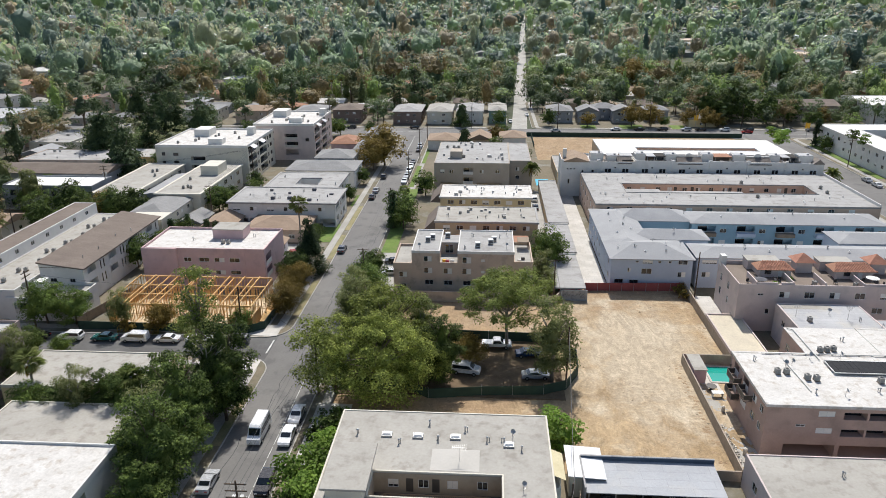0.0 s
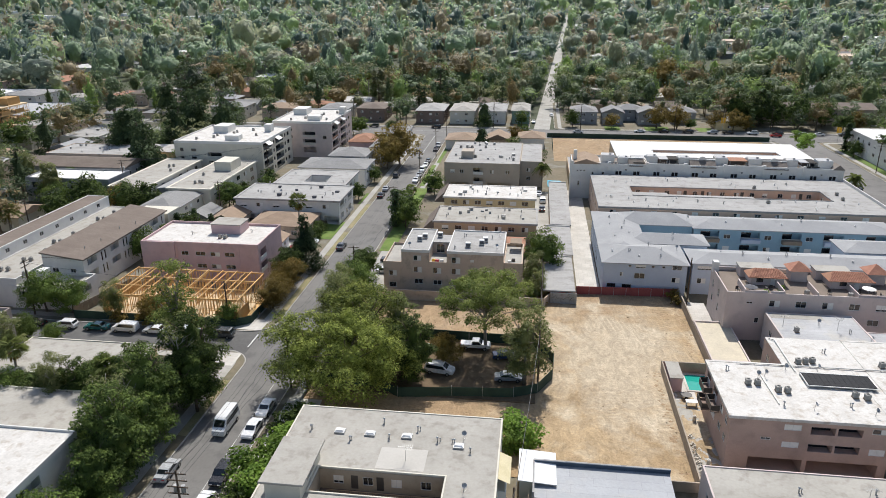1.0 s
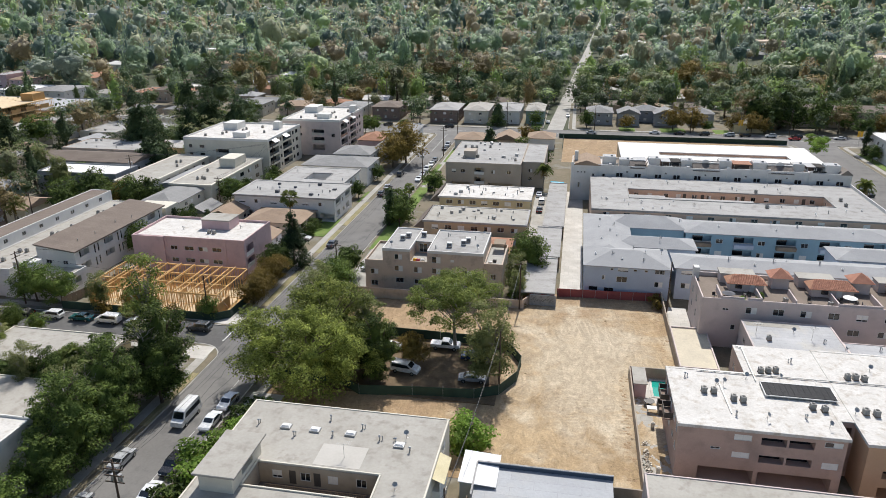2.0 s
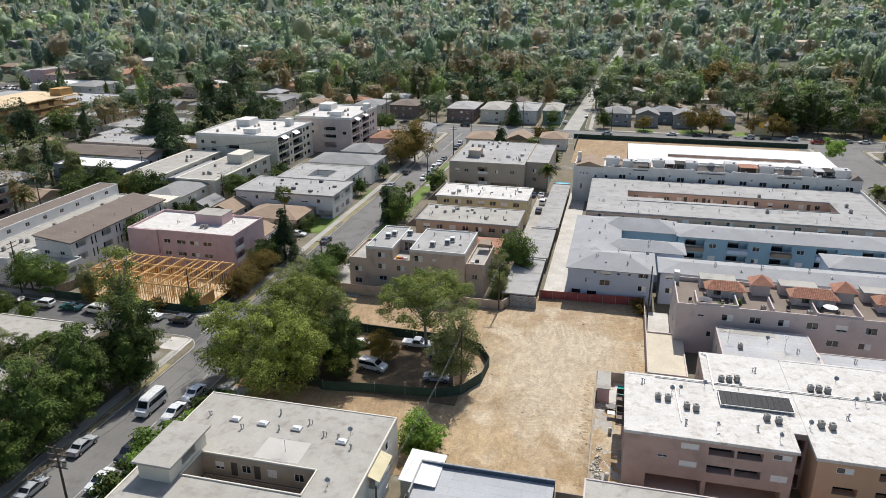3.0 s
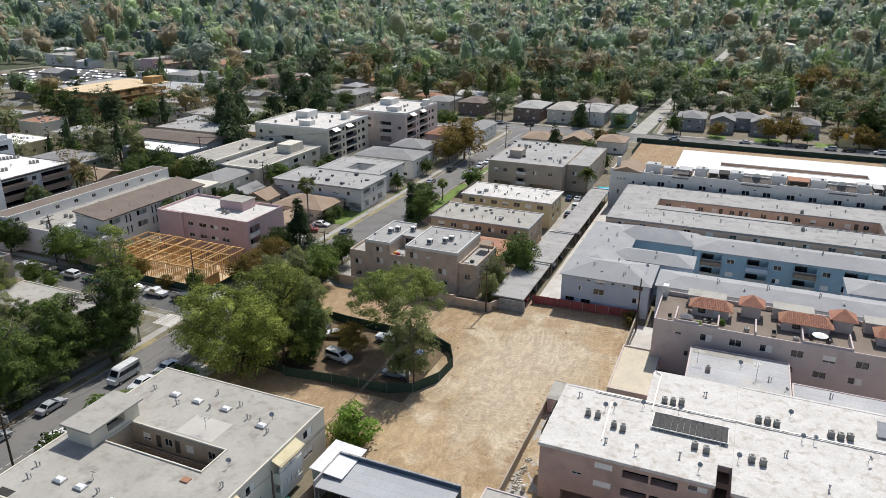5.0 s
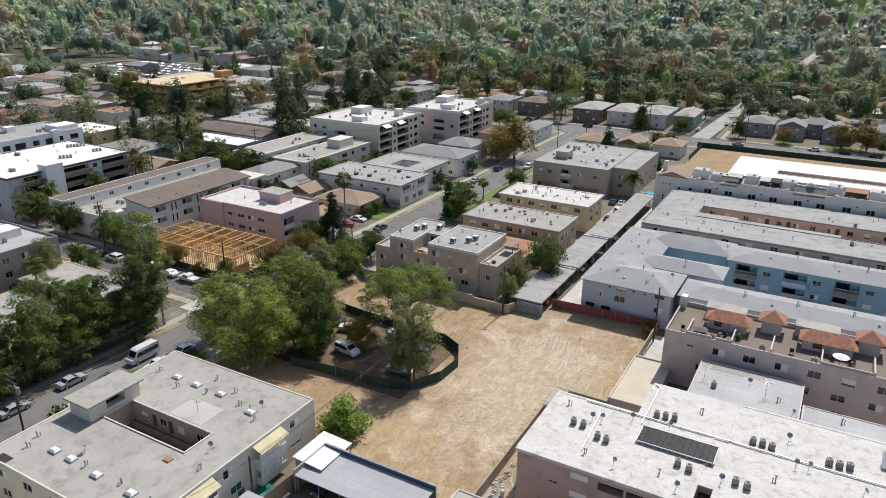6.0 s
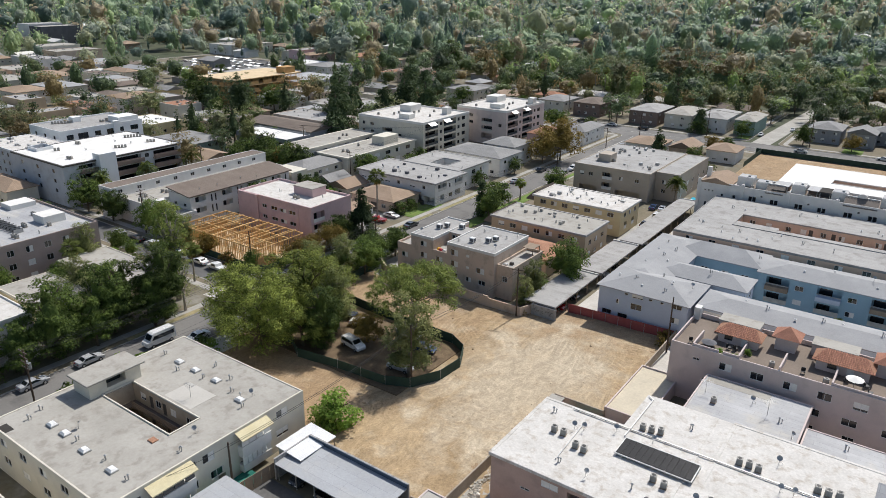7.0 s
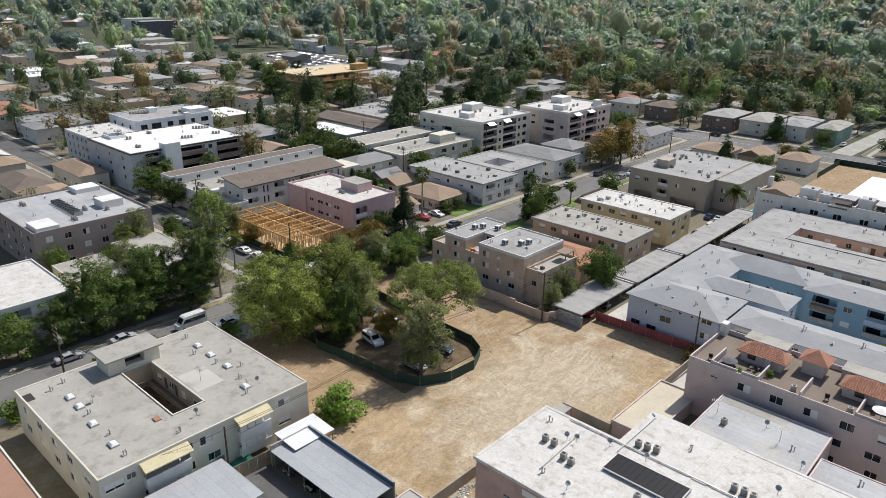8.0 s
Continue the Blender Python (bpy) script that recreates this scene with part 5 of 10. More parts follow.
def dirt_height(x, y):
    h = 0.14 + 0.10 * noise.fractal((x * 0.09, y * 0.09, 3.0), 1.0, 2.0, 4) + 0.05 * noise.noise((x * 0.6, y * 0.6, 1.0))
    for cx, cy, r, a0, a1 in TRACKS:
        d = math.hypot(x - cx, y - cy) - r
        if abs(d) < 0.8:
            a = math.degrees(math.atan2(y - cy, x - cx)) % 360
            if a0 <= a <= a1:
                h += 0.14 * (abs(d) / 0.45 - 0.55) * math.exp(-(d / 0.45) ** 2)
    h += 0.045 * noise.noise((x * 1.7, y * 1.7, 5.0))
    return max(h, 0.11)


def dirt_patch(x0, x1, y0, y1, step):
    nx, ny = int((x1 - x0) / step) + 1, int((y1 - y0) / step) + 1
    v = np.array([(x0 + (x1 - x0) * i / (nx - 1), y0 + (y1 - y0) * j / (ny - 1), dirt_height(x0 + (x1 - x0) * i / (nx - 1), y0 + (y1 - y0) * j / (ny - 1)))
                  for j in range(ny) for i in range(nx)])
    f = np.array([(j * nx + i, j * nx + i + 1, (j + 1) * nx + i + 1, (j + 1) * nx + i) for j in range(ny - 1) for i in range(nx - 1)])
    me = mesh_np("dirt_lot", v, f, m_dirt)
    me.polygons.foreach_set("use_smooth", [True] * len(me.polygons))
    tagged(new("ground_lot", me), "graded tan dirt lot with wheel tracks", "ground", kind="structure")


dirt_patch(8.8, 46.0, 80.5, 136.4, 0.4)
dirt_patch(46.0, 76.2, 80.5, 144.6, 0.3)
# darker, damp soil along the edges of the lot
m_damp = surf("damp_soil", (0.36, 0.255, 0.155), (0.29, 0.20, 0.12), 0.4, 4, 0.97, 0.35, 0.8, stain=(0.36, 0.26, 0.16), s3=0.5, amount=0.7)


def damp(x0, x1, y0, y1, seed, n=46):
    """Scattered low heaps of darker soil."""
    g = random.Random(seed)
    mm = Mesh()
    for i in range(n):
        cx, cy, r = g.uniform(x0, x1), g.uniform(y0, y1), g.uniform(0.12, 0.4)
        z = dirt_height(cx, cy)
        k = len(mm.v)
        m_ = 9
        mm.v.append((cx, cy, z + 0.06 + r * 0.1))
        for j in range(m_):
            a, q = 6.2832 * j / m_, r * g.uniform(0.55, 1.25)
            mm.v.append((cx + q * math.cos(a) * 1.3, cy + q * math.sin(a), dirt_height(cx + q * math.cos(a) * 1.3, cy + q * math.sin(a)) - 0.02))
        mm.f += [(k, k + 1 + j, k + 1 + (j + 1) % m_) for j in range(m_)]
    solid("soil_heaps", mm, m_damp, "low heaps of darker damp soil", "soil", "stuff", True)


damp(74.2, 75.8, 114, 142, 1, 60), damp(24, 46, 84.5, 97, 2, 90), damp(60, 75.5, 141, 143.6, 3, 60), damp(10, 40, 133.5, 135.8, 4, 50), damp(66.2, 67.6, 82, 112, 5, 60)
# clods and stones on the dirt
rng = random.Random(9)
st = Mesh()
for i in range(420):
    x, y = rng.uniform(47, 75.5), rng.uniform(82, 143)
    if i % 3 == 0:
        x, y = rng.uniform(10, 46), rng.choice((rng.uniform(84, 96), rng.uniform(121, 129)))
    s = rng.uniform(0.05, 0.16) * (2 if i % 40 == 0 else 1)
    z = dirt_height(x, y)
    k = len(st.v)
    st.v += [(x + s * rng.uniform(0.7, 1.2), y, z), (x, y + s * rng.uniform(0.7, 1.2), z), (x - s, y, z), (x, y - s, z), (x + rng.uniform(-.3, .3) * s, y, z + s * rng.uniform(0.5, 1))]
    st.f += [(k, k + 1, k + 4), (k + 1, k + 2, k + 4), (k + 2, k + 3, k + 4), (k + 3, k, k + 4)]
solid("clods", st, m_dirt, "loose clods and stones on the dirt", "stones", "stuff")
solid("paving", Mesh().box(9.2, 46.5, 99.0, 118.5, 0.0, 0.285), m_litter, "shaded yard covered with dry leaf litter", "paving", "structure")

# ---- buildings round the lot ----
def fg_building():
    x0, x1, y0, y1, h = 14.0, 42.0, 53.0, 83.4, 7.2
    east = [(25.2, 5.2, 2.1, 1.2, "half"), (25.0, 2.2, 2.2, 1.2, "blind"), (22.2, 5.2, 0.9, 0.8, "plain"), (13.0, 5.1, 1.8, 1.3, "half"), (13.9, 2.2, 1.9, 1.2, "plain"),
            (10.9, 5.3, 1.2, 1.1, "plain"), (3.3, 5.3, 1.2, 0.9, "plain"), (0.6, 4.9, 2.4, 1.2, "blind"), (1.2, 2.2, 1.3, 1.2, "plain"), (5.2, 1.9, 1.1, 0.8, "plain"),
            (11.2, 2.2, 0.9, 1.3, "plain"), (15.0, 0.05, 1.2, 2.1, "void"), (9.5, 0.05, 1.0, 2.1, "door"), (18.6, 0.05, 0.95, 2.1, "door")]
    south = [*row(28, 5, 1.8, 1.2, 5.0, "win"), *row(28, 5, 1.8, 1.2, 2.1, "win")]
    west = [*row(30, 6, 1.9, 1.3, 5.0, "win"), *row(30, 6, 1.9, 1.3, 2.1, "win")]
    th = block("apartment_block", "cream stucco apartment block with a flat grey roof and sunken courtyard", "apartment building", x0, x1, y0, y1, h, m_cream, m_r_fg,
               {"S": south, "E": east, "W": west}, 0.1, m_cream, hole=(20.2, 35.7, 65.8, 70.2), inside=m_tan_shade)
    cx, cy = (x0 + x1) / 2, (y0 + y1) / 2
    # glazed bays with awnings on the east wall
    for ya, yb in ((71.4, 76.3), (58.2, 64.2)):
        bay = part("bay", Mesh().box(42.0 - cx, 43.0 - cx, ya - cy, yb - cy, 3.5, 5.0), m_white, th)
        gl = Mesh()
        n = 4
        for i in range(n):
            a = ya + (yb - ya) * i / n
            gl.box(42.86 - cx, 42.9 - cx, a + 0.08 - cy, a + (yb - ya) / n - 0.08 - cy, 5.05, 6.25)
        part("glazing", gl, m_glass if ya < 60 else m_blind, bay)
        aw = Mesh()
        aw.quad((42.0 - cx, ya - 0.2 - cy, 7.0), (43.5 - cx, ya - 0.2 - cy, 6.35), (43.5 - cx, yb + 0.2 - cy, 6.35), (42.0 - cx, yb + 0.2 - cy, 7.0))
        aw.quad((43.5 - cx, ya - 0.2 - cy, 6.35), (43.5 - cx, ya - 0.2 - cy, 6.2), (43.5 - cx, yb + 0.2 - cy, 6.2), (43.5 - cx, yb + 0.2 - cy, 6.35))
        part("awning", aw, m_awning, bay, "cream striped awning")
        low = part("bay", Mesh().box(42.0 - cx, 42.9 - cx, ya - cy, yb - cy, 1.0, 2.1).box(42.0 - cx, 43.0 - cx, ya - cy, yb - cy, 3.35, 3.5), m_white, th)
        gl = Mesh()
        for i in range(6):
            a = ya + (yb - ya) * i / 6
            gl.box(42.8 - cx, 42.84 - cx, a + 0.05 - cy, a + (yb - ya) / 6 - 0.05 - cy, 2.1, 3.35)
        part("glazing", gl, m_blind, low)
    # stair house on the roof
    b = Mesh()
    facade(b, th, "E", 15.7 - cx, 19.9 - cx, 64.0 - cy, 71.9 - cy, h + 0.12, 9.7, [(2.6, 0.7, 2.9, 1.3, "void")])
    for s in "SNW":
        facade(b, th, s, 15.7 - cx, 19.9 - cx, 64.0 - cy, 71.9 - cy, h + 0.12, 9.7, [])
    stair = part("stair_house", b, m_cream, th)
    part("stair_roof", Mesh().chamfer(15.2 - cx, 20.5 - cx, 63.5 - cy, 72.4 - cy, 9.7, 9.95, 0.05), m_r_fg, stair)
    part("roof_patch", Mesh().box(27.0 - cx, 33.0 - cx, 70.9 - cy, 75.2 - cy, h + 0.12, h + 0.14), m_r_fg2, th, "paler patched strip of roofing")
    # nothing is cut out: the well's shade is a near-black sheet on the roof
    part("light_well", Mesh().box(16.2 - cx, 18.4 - cx, 53.0 - cy, 54.4 - cy, h + 0.1, h + 0.135), m_void, th, "flat dark sheet for the shade in a light well")


fg_building()
for x, y in ((20.8, 77.8), (24.9, 77.7), (29.8, 77.7), (36.7, 76.4), (21.5, 57.8), (24.8, 57.8), (30.2, 57.4), (36.5, 57.3)):
    put("sky", x, y, 7.32)
for x, y, t in ((17.6, 56.6, 20), (27.4, 57.9, 80), (34.0, 58.0, 140), (39.6, 57.6, 200), (16.6, 58.6, 30), (16.9, 77.8, 60), (27.6, 77.0, 90), (33.9, 77.1, 10), (36.1, 77.0, 120),
                (40.0, 64.6, 160), (38.3, 75.4, 70), (22.6, 76.0, 45), (31.0, 79.2, 15), (26.2, 80.5, 260)):
    put("vent", x, y, 7.32, t)
put("dish", 38.2, 67.9, 7.32, 40), put("dish", 25.0, 59.5, 7.32, 190), put("dish", 37.2, 78.2, 7.32, 20)
solid("roof_hatch", Mesh().chamfer(34.6, 35.7, 63.3, 64.2, 7.32, 7.5), m_r_terra, "small rust-red roof hatch", "hatch")

# south neighbour with a red-brown roof, and the low buildings round the carport yard
block("apartment_block", "apartment block with a flat reddish-brown roof", "apartment building", 15, 41, 14, 47.5, 7.0, m_cream, surf("roof_red_brown", (0.36, 0.21, 0.145), (0.31, 0.18, 0.125), 0.2, 3, 0.9, 0.1, stain=(0.24, 0.14, 0.1), s3=0.4), {"N": row(26, 5, 1.5, 1.2, 4.5)}, 0.15)
put("ac", 33.5, 44.5, 7.12, 10), put("vent", 26.5, 45.0, 7.12), put("vent", 30.2, 43.6, 7.12, 90)
block("garage_block", "low garage block with a silver rolled roof", "garage", 44.2, 54.0, 46, 67.6, 3.6, m_cream, m_corr2, {"E": row(21, 4, 2.6, 2.2, 0.1, "garage")}, 0.0)
block("low_block", "low rose stucco block with a flat grey roof", "building", 67.6, 103, 48, 79.4, 5.0, m_mauve, m_r_fg, {"W": row(31, 5, 1.6, 1.3, 2.2), "N": row(35, 4, 1.4, 1.0, 2.4)}, 0.12)
put("vent", 78.0, 75.5, 5.12), put("vent", 87.0, 76.2, 5.12, 50), put("dish", 84.5, 72.5, 5.12, 100), put("ac", 89.0, 73.0, 5.12)


def carport():
    th = thing("carport", "open carport with a silver sheet roof and slate-blue back wall", "carport", (55.2, 77, 0))
    roof = Mesh()
    a = [(-8.7, -3.4, 2.75), (8.7, -3.4, 2.75), (8.7, 3.0, 3.0), (-8.7, 3.0, 3.0)]
    roof.quad(*a)
    roof.quad(*[(x, y, z - 0.12) for x, y, z in reversed(a)])
    for p, q in zip(a, a[1:] + a[:1]):
        roof.quad((p[0], p[1], p[2] - 0.12), (q[0], q[1], q[2] - 0.12), q, p)
    part("roof", roof, m_corr2, th)
    part("back_wall", Mesh().box(-8.8, 8.8, 3.05, 3.3, 0.1, 3.6), m_bare, th)
    part("flashing", Mesh().box(-8.7, 8.7, 2.95, 3.05, 2.9, 3.58), m_trim_blue, th, "slate-blue inner face of the back wall")
    part("side_wall", Mesh().box(-8.95, -8.72, -3.3, 3.3, 0.1, 3.45), m_bare, th)
    for i in range(6):
        part("post", Mesh().box(-8.4 + i * 3.35, -8.28 + i * 3.35, -3.2, -3.08, 0.1, 2.7), m_metal, th)


carport()
for i, (kind, col) in enumerate((("sedan", GREYC), ("suv", BLACK), ("sedan", SILVER))):
    car(kind, *col, 49.5 + i * 4.6, 76.2, -90, "parked under the carport")


def lean_to():
    th = thing("shed", "lean-to shed with a bright white corrugated roof", "shed", (46.9, 79, 0))
    r = Mesh()
    a = [(-2.5, -3.3, 3.5), (2.4, -3.3, 3.2), (2.4, 3.4, 3.2), (-2.5, 3.4, 3.5)]
    r.quad(*a), r.quad(*[(x, y, z - 0.1) for x, y, z in reversed(a)])
    for p, q in zip(a, a[1:] + a[:1]):
        r.quad((p[0], p[1], p[2] - 0.1), (q[0], q[1], q[2] - 0.1), q, p)
    part("roof", r, m_corr, th)
    part("wall", Mesh().box(-2.3, -0.4, -3.0, -0.2, 0.1, 3.15), m_cream, th)
    for x, y in ((2.2, 3.2), (-2.3, 3.2), (2.2, -3.1)):
        part("post", Mesh().box(x - 0.06, x + 0.06, y - 0.06, y + 0.06, 0.1, 3.2), m_wood, th)


lean_to()
tarp = Mesh()
for i in range(8):
    for j in range(4):
        def q(a, b):
            return (42.3 + 0.75 * b, 62.5 + 1.25 * a, 0.35 + 0.35 * noise.noise((a * 0.8, b * 0.9, 2)) + 0.3)
        tarp.quad(q(i, j), q(i, j + 1), q(i + 1, j + 1), q(i + 1, j))
for i in range(8):
    tarp.quad((42.3, 62.5 + 1.25 * i, 0.1), (45.3, 62.5 + 1.25 * i, 0.1), (45.3, 63.75 + 1.25 * i, 0.1), (42.3, 63.75 + 1.25 * i, 0.1))
solid("tarpaulin", tarp, m_tarp2, "teal green tarpaulin spread over a heap", "tarpaulin")


def board_fence(pts, h, label, group=""):
    th = thing("board_fence", label, "fence")
    for (xa, ya), (xb, yb) in zip(pts, pts[1:]):
        L = math.hypot(xb - xa, yb - ya)
        n = max(1, int(L / 1.2))
        for i in range(n):
            a, b = (i + 0.03) / n, (i + 0.97) / n
            part("board", Mesh().beam((xa + (xb - xa) * a, ya + (yb - ya) * a, 0.1 + h / 2), (xa + (xb - xa) * b, ya + (yb - ya) * b, 0.1 + h / 2), 0.06, h), m_wood, th)
    return th


board_fence([(45.8, 74.6), (45.4, 68.0)], 2.3, "weathered grey board fence beside the carport yard")


def rose_block():
    """The long rose stucco block with the white coated roof."""
    S = [(7.0, 6.7, 2.2, 0.9, "full"), (7.0, 4.0, 2.2, 0.9, "full"), (4.2, 5.0, 1.3, 0.4, "plain"), (10.4, 6.3, 3.1, 1.15, "void"), (13.8, 6.3, 3.1, 1.15, "void"),
         (10.4, 3.6, 3.1, 1.15, "void"), (13.8, 3.6, 3.1, 1.15, "void"), (18.0, 6.9, 2.2, 0.8, "half"), (18.1, 3.6, 2.0, 1.0, "full"), (3.0, 0.05, 7.0, 2.1, "garage"), (10.6, 0.05, 9.0, 2.1, "void")]
    W = [(1.2, 5.6, 2.0, 2.0, "balcony"), (1.2, 2.8, 2.0, 2.0, "balcony"), (5.4, 5.6, 2.2, 2.0, "balcony"), (5.4, 2.8, 2.2, 2.0, "balcony"), (9.6, 6.0, 1.5, 1.2, "half"), (9.6, 3.2, 1.5, 1.2, "plain"),
         (12.4, 6.0, 1.2, 1.2, "plain"), (12.4, 3.2, 1.2, 1.2, "plain")]
    th = block("apartment_block", "rose stucco apartment block with a white coated flat roof", "apartment building", 72.3, 93.0, 86.2, 101.0, 8.5, m_rose, m_r_white, {"S": S, "W": W, "E": row(14, 3, 1.4, 1.2, 5.5)}, 0.05, m_r_white, over=0.25)
    block("", "", "", 83.3, 93.0, 101.3, 110.2, 8.5, m_rose, m_r_white, {"W": [(2.0, 5.5, 1.5, 1.2, "plain"), (5.5, 5.5, 1.5, 1.2, "half")]}, 0.0, m_rose, parent=th)
    for y, z in ((96.2, 3.0), (96.2, 5.7), (91.4, 5.7)):
        bal = part("balcony", Mesh().box(-11.55, -10.35, y - 93.6, y + 3.2 - 93.6, z - 0.15, z), m_brown, th)
        part("rail", Mesh().box(-11.55, -11.5, y - 93.6, y + 3.2 - 93.6, z + 0.1, z + 0.95), m_frame_dk, bal)
        for e in (0.0, 3.15):
            part("rail", Mesh().box(-11.5, -10.35, y + e - 93.6, y + e + 0.05 - 93.6, z + 0.1, z + 0.95), m_frame_dk, bal)
    S2 = [*row(36, 7, 2.8, 1.15, 6.3, "void"), *row(36, 7, 2.8, 1.15, 3.5, "void"), *row(36, 5, 5.0, 2.1, 0.05, "void")]
    S2 = [q if i % 3 else (q[0], q[1] + 0.3, 2.0, 0.9, "half") for i, q in enumerate(S2[:14])] + S2[14:]
    block("apartment_block", "apricot stucco apartment block with a white coated flat roof", "apartment building", 95.2, 131, 85.6, 110.2, 8.5, m_orange, m_r_white, {"S": S2}, 0.05, m_r_white, over=0.25)
    block("stair_link", "narrow shaded stair link between two apartment blocks", "building", 93.0, 95.2, 90.3, 110.2, 8.46, m_rose, m_r_white, {"S": [(0.4, 0.1, 1.4, 2.2, "void"), (0.4, 3.2, 1.4, 2.0, "void"), (0.4, 6.0, 1.4, 1.6, "void")]}, 0.0)


rose_block()
for x, y in ((76.6, 94.6), (77.9, 94.6), (80.3, 93.1), (81.5, 92.9), (85.7, 101.7), (86.8, 101.9), (87.9, 102.2), (90.4, 92.7), (91.8, 92.3), (97.7, 101.9), (98.8, 102.0), (99.9, 101.8), (97.0, 92.6), (98.3, 92.4),
             (106.3, 102.0), (107.4, 102.0), (108.5, 102.3), (114.0, 93.0), (115.3, 92.8), (113.5, 103.0), (121.0, 101.0), (122.2, 101.2)):
    put("ac", x, y, 8.62, 8)
for x, y, t in ((78.5, 96.6, 10), (79.6, 97.0, 40), (83.1, 99.2, 20), (83.7, 88.7, 60), (91.2, 88.1, 35), (95.5, 92.0, 15), (87.8, 99.6, 50), (101.6, 104.7, 0), (102.8, 99.4, 25), (104.2, 99.6, 45), (110.0, 97.5, 70)):
    put("dish", x, y, 8.62, t)
for x, y, t in ((74.5, 98.5, 0), (79.9, 89.2, 40), (88.9, 89.9, 80), (90.9, 105.6, 120), (101.0, 95.5, 200), (105.3, 90.4, 240)):
    put("vent", x, y, 8.62, t)
run = Mesh()
for a, b in (((76.4, 100.6, 8.8), (83.2, 100.6, 8.8)), ((83.2, 100.6, 8.8), (124, 100.7, 8.8)), ((84.4, 109, 8.8), (84.4, 98.8, 8.8)), ((84.4, 109, 8.8), (83.6, 109.6, 8.8)), ((79.0, 98.8, 8.75), (79.4, 89.5, 8.75))):
    run.beam(a, b, 0.14, 0.12)
for i in range(24):
    run.box(77 + i * 2, 77.15 + i * 2, 100.4, 100.8, 8.62, 8.76)
solid("roof_conduit", run, m_metal, "long galvanised conduits on wooden sleepers along the roof", "pipe")


def solar_array():
    th = thing("solar_heater", "tilted black solar pool heating panels in a white rack", "solar panel", (89.5, 96.4, 8.62))
    for i in range(12):
        part("panel", Mesh().box(-4.6 + i * 0.77, -4.6 + i * 0.77 + 0.74, -1.7, 1.7, 0.42, 0.47), m_solar, th)
    part("rack", Mesh().box(-4.75, 4.75, 1.72, 1.85, 0.05, 0.5).box(-4.75, 4.75, -1.85, -1.72, 0.3, 0.42).box(-4.75, -4.62, -1.7, 1.7, 0.3, 0.42).box(4.62, 4.75, -1.7, 1.7, 0.3, 0.42), m_frame, th)
    for x in (-4.4, -1.5, 1.5, 4.4):
        part("leg", Mesh().box(x - 0.04, x + 0.04, -1.8, -1.72, 0, 0.3).box(x - 0.04, x + 0.04, 1.72, 1.8, 0, 0.3), m_metal, th)


solar_array()
sp = thing("solar_array", "row of tilted grey solar panels on a white roof", "solar panel", (112.6, 105.1, 8.62))
for i in range(4):
    pn = part("panel", Mesh().box(-0.85, 0.85, -1.2, 1.2, 0.0, 0.06), m_r_metal, sp)
    pn.matrix_local = pose(i * 1.85, 0, 0.75, 24, 0, 0)
    part("leg", Mesh().box(i * 1.85 - 0.05, i * 1.85 + 0.05, 0.95, 1.05, 0, 1.1).box(i * 1.85 - 0.05, i * 1.85 + 0.05, -1.05, -0.95, 0, 0.3), m_metal, sp)
block("apartment_block", "mauve stucco block with a silver rolled flat roof", "apartment building", 87.5, 102.4, 110.6, 124.2, 6.6, m_mauve, m_r_metal, {"W": [(3.5, 3.8, 1.4, 1.2, "plain"), (7.5, 3.8, 1.4, 1.2, "half"), (10.5, 3.8, 1.6, 1.2, "plain")], "N": []}, 0.1, m_mauve)
block("apartment_block", "mauve stucco block with a silver rolled flat roof", "apartment building", 102.6, 131, 110.6, 118.5, 6.3, m_mauve, m_r_metal, {"N": row(28, 6, 1.4, 1.2, 3.5)}, 0.1, m_mauve)
solid("roof_patch", Mesh().box(88.0, 97.0, 122.0, 123.9, 6.72, 6.735), m_r_fg, "yellowed strip of newer roofing", "roof", "structure")
put("ac", 90.6, 116.8, 6.72), put("dish", 95.2, 119.9, 6.72), put("dish", 101.5, 114.0, 6.72, 60), put("vent", 99.3, 117.2, 6.72), put("vent", 107.6, 116.3, 6.42)


def antenna(x, y, z, h, turn):
    th = thing("antenna", "thin metal roof television antenna", "antenna", (x, y, z), turn)
    part("mast", Mesh().beam((0, 0, 0), (0, 0, h), 0.05), m_metal, th)
    boom = part("boom", Mesh().beam((-0.9, 0, h), (0.9, 0, h), 0.035), m_metal, th)
    for i in range(8):
        w = 0.35 + 0.06 * i
        part("rod", Mesh().beam((-0.85 + i * 0.24, -w, h + 0.02), (-0.85 + i * 0.24, w, h + 0.02), 0.025), m_metal, boom)


antenna(88.9, 118.6, 6.72, 2.0, 20), antenna(97.6, 117.9, 6.72, 2.2, 60), antenna(85.3, 74.2, 5.12, 2.2, 20), antenna(30.5, 72.8, 7.32, 2.0, 0)


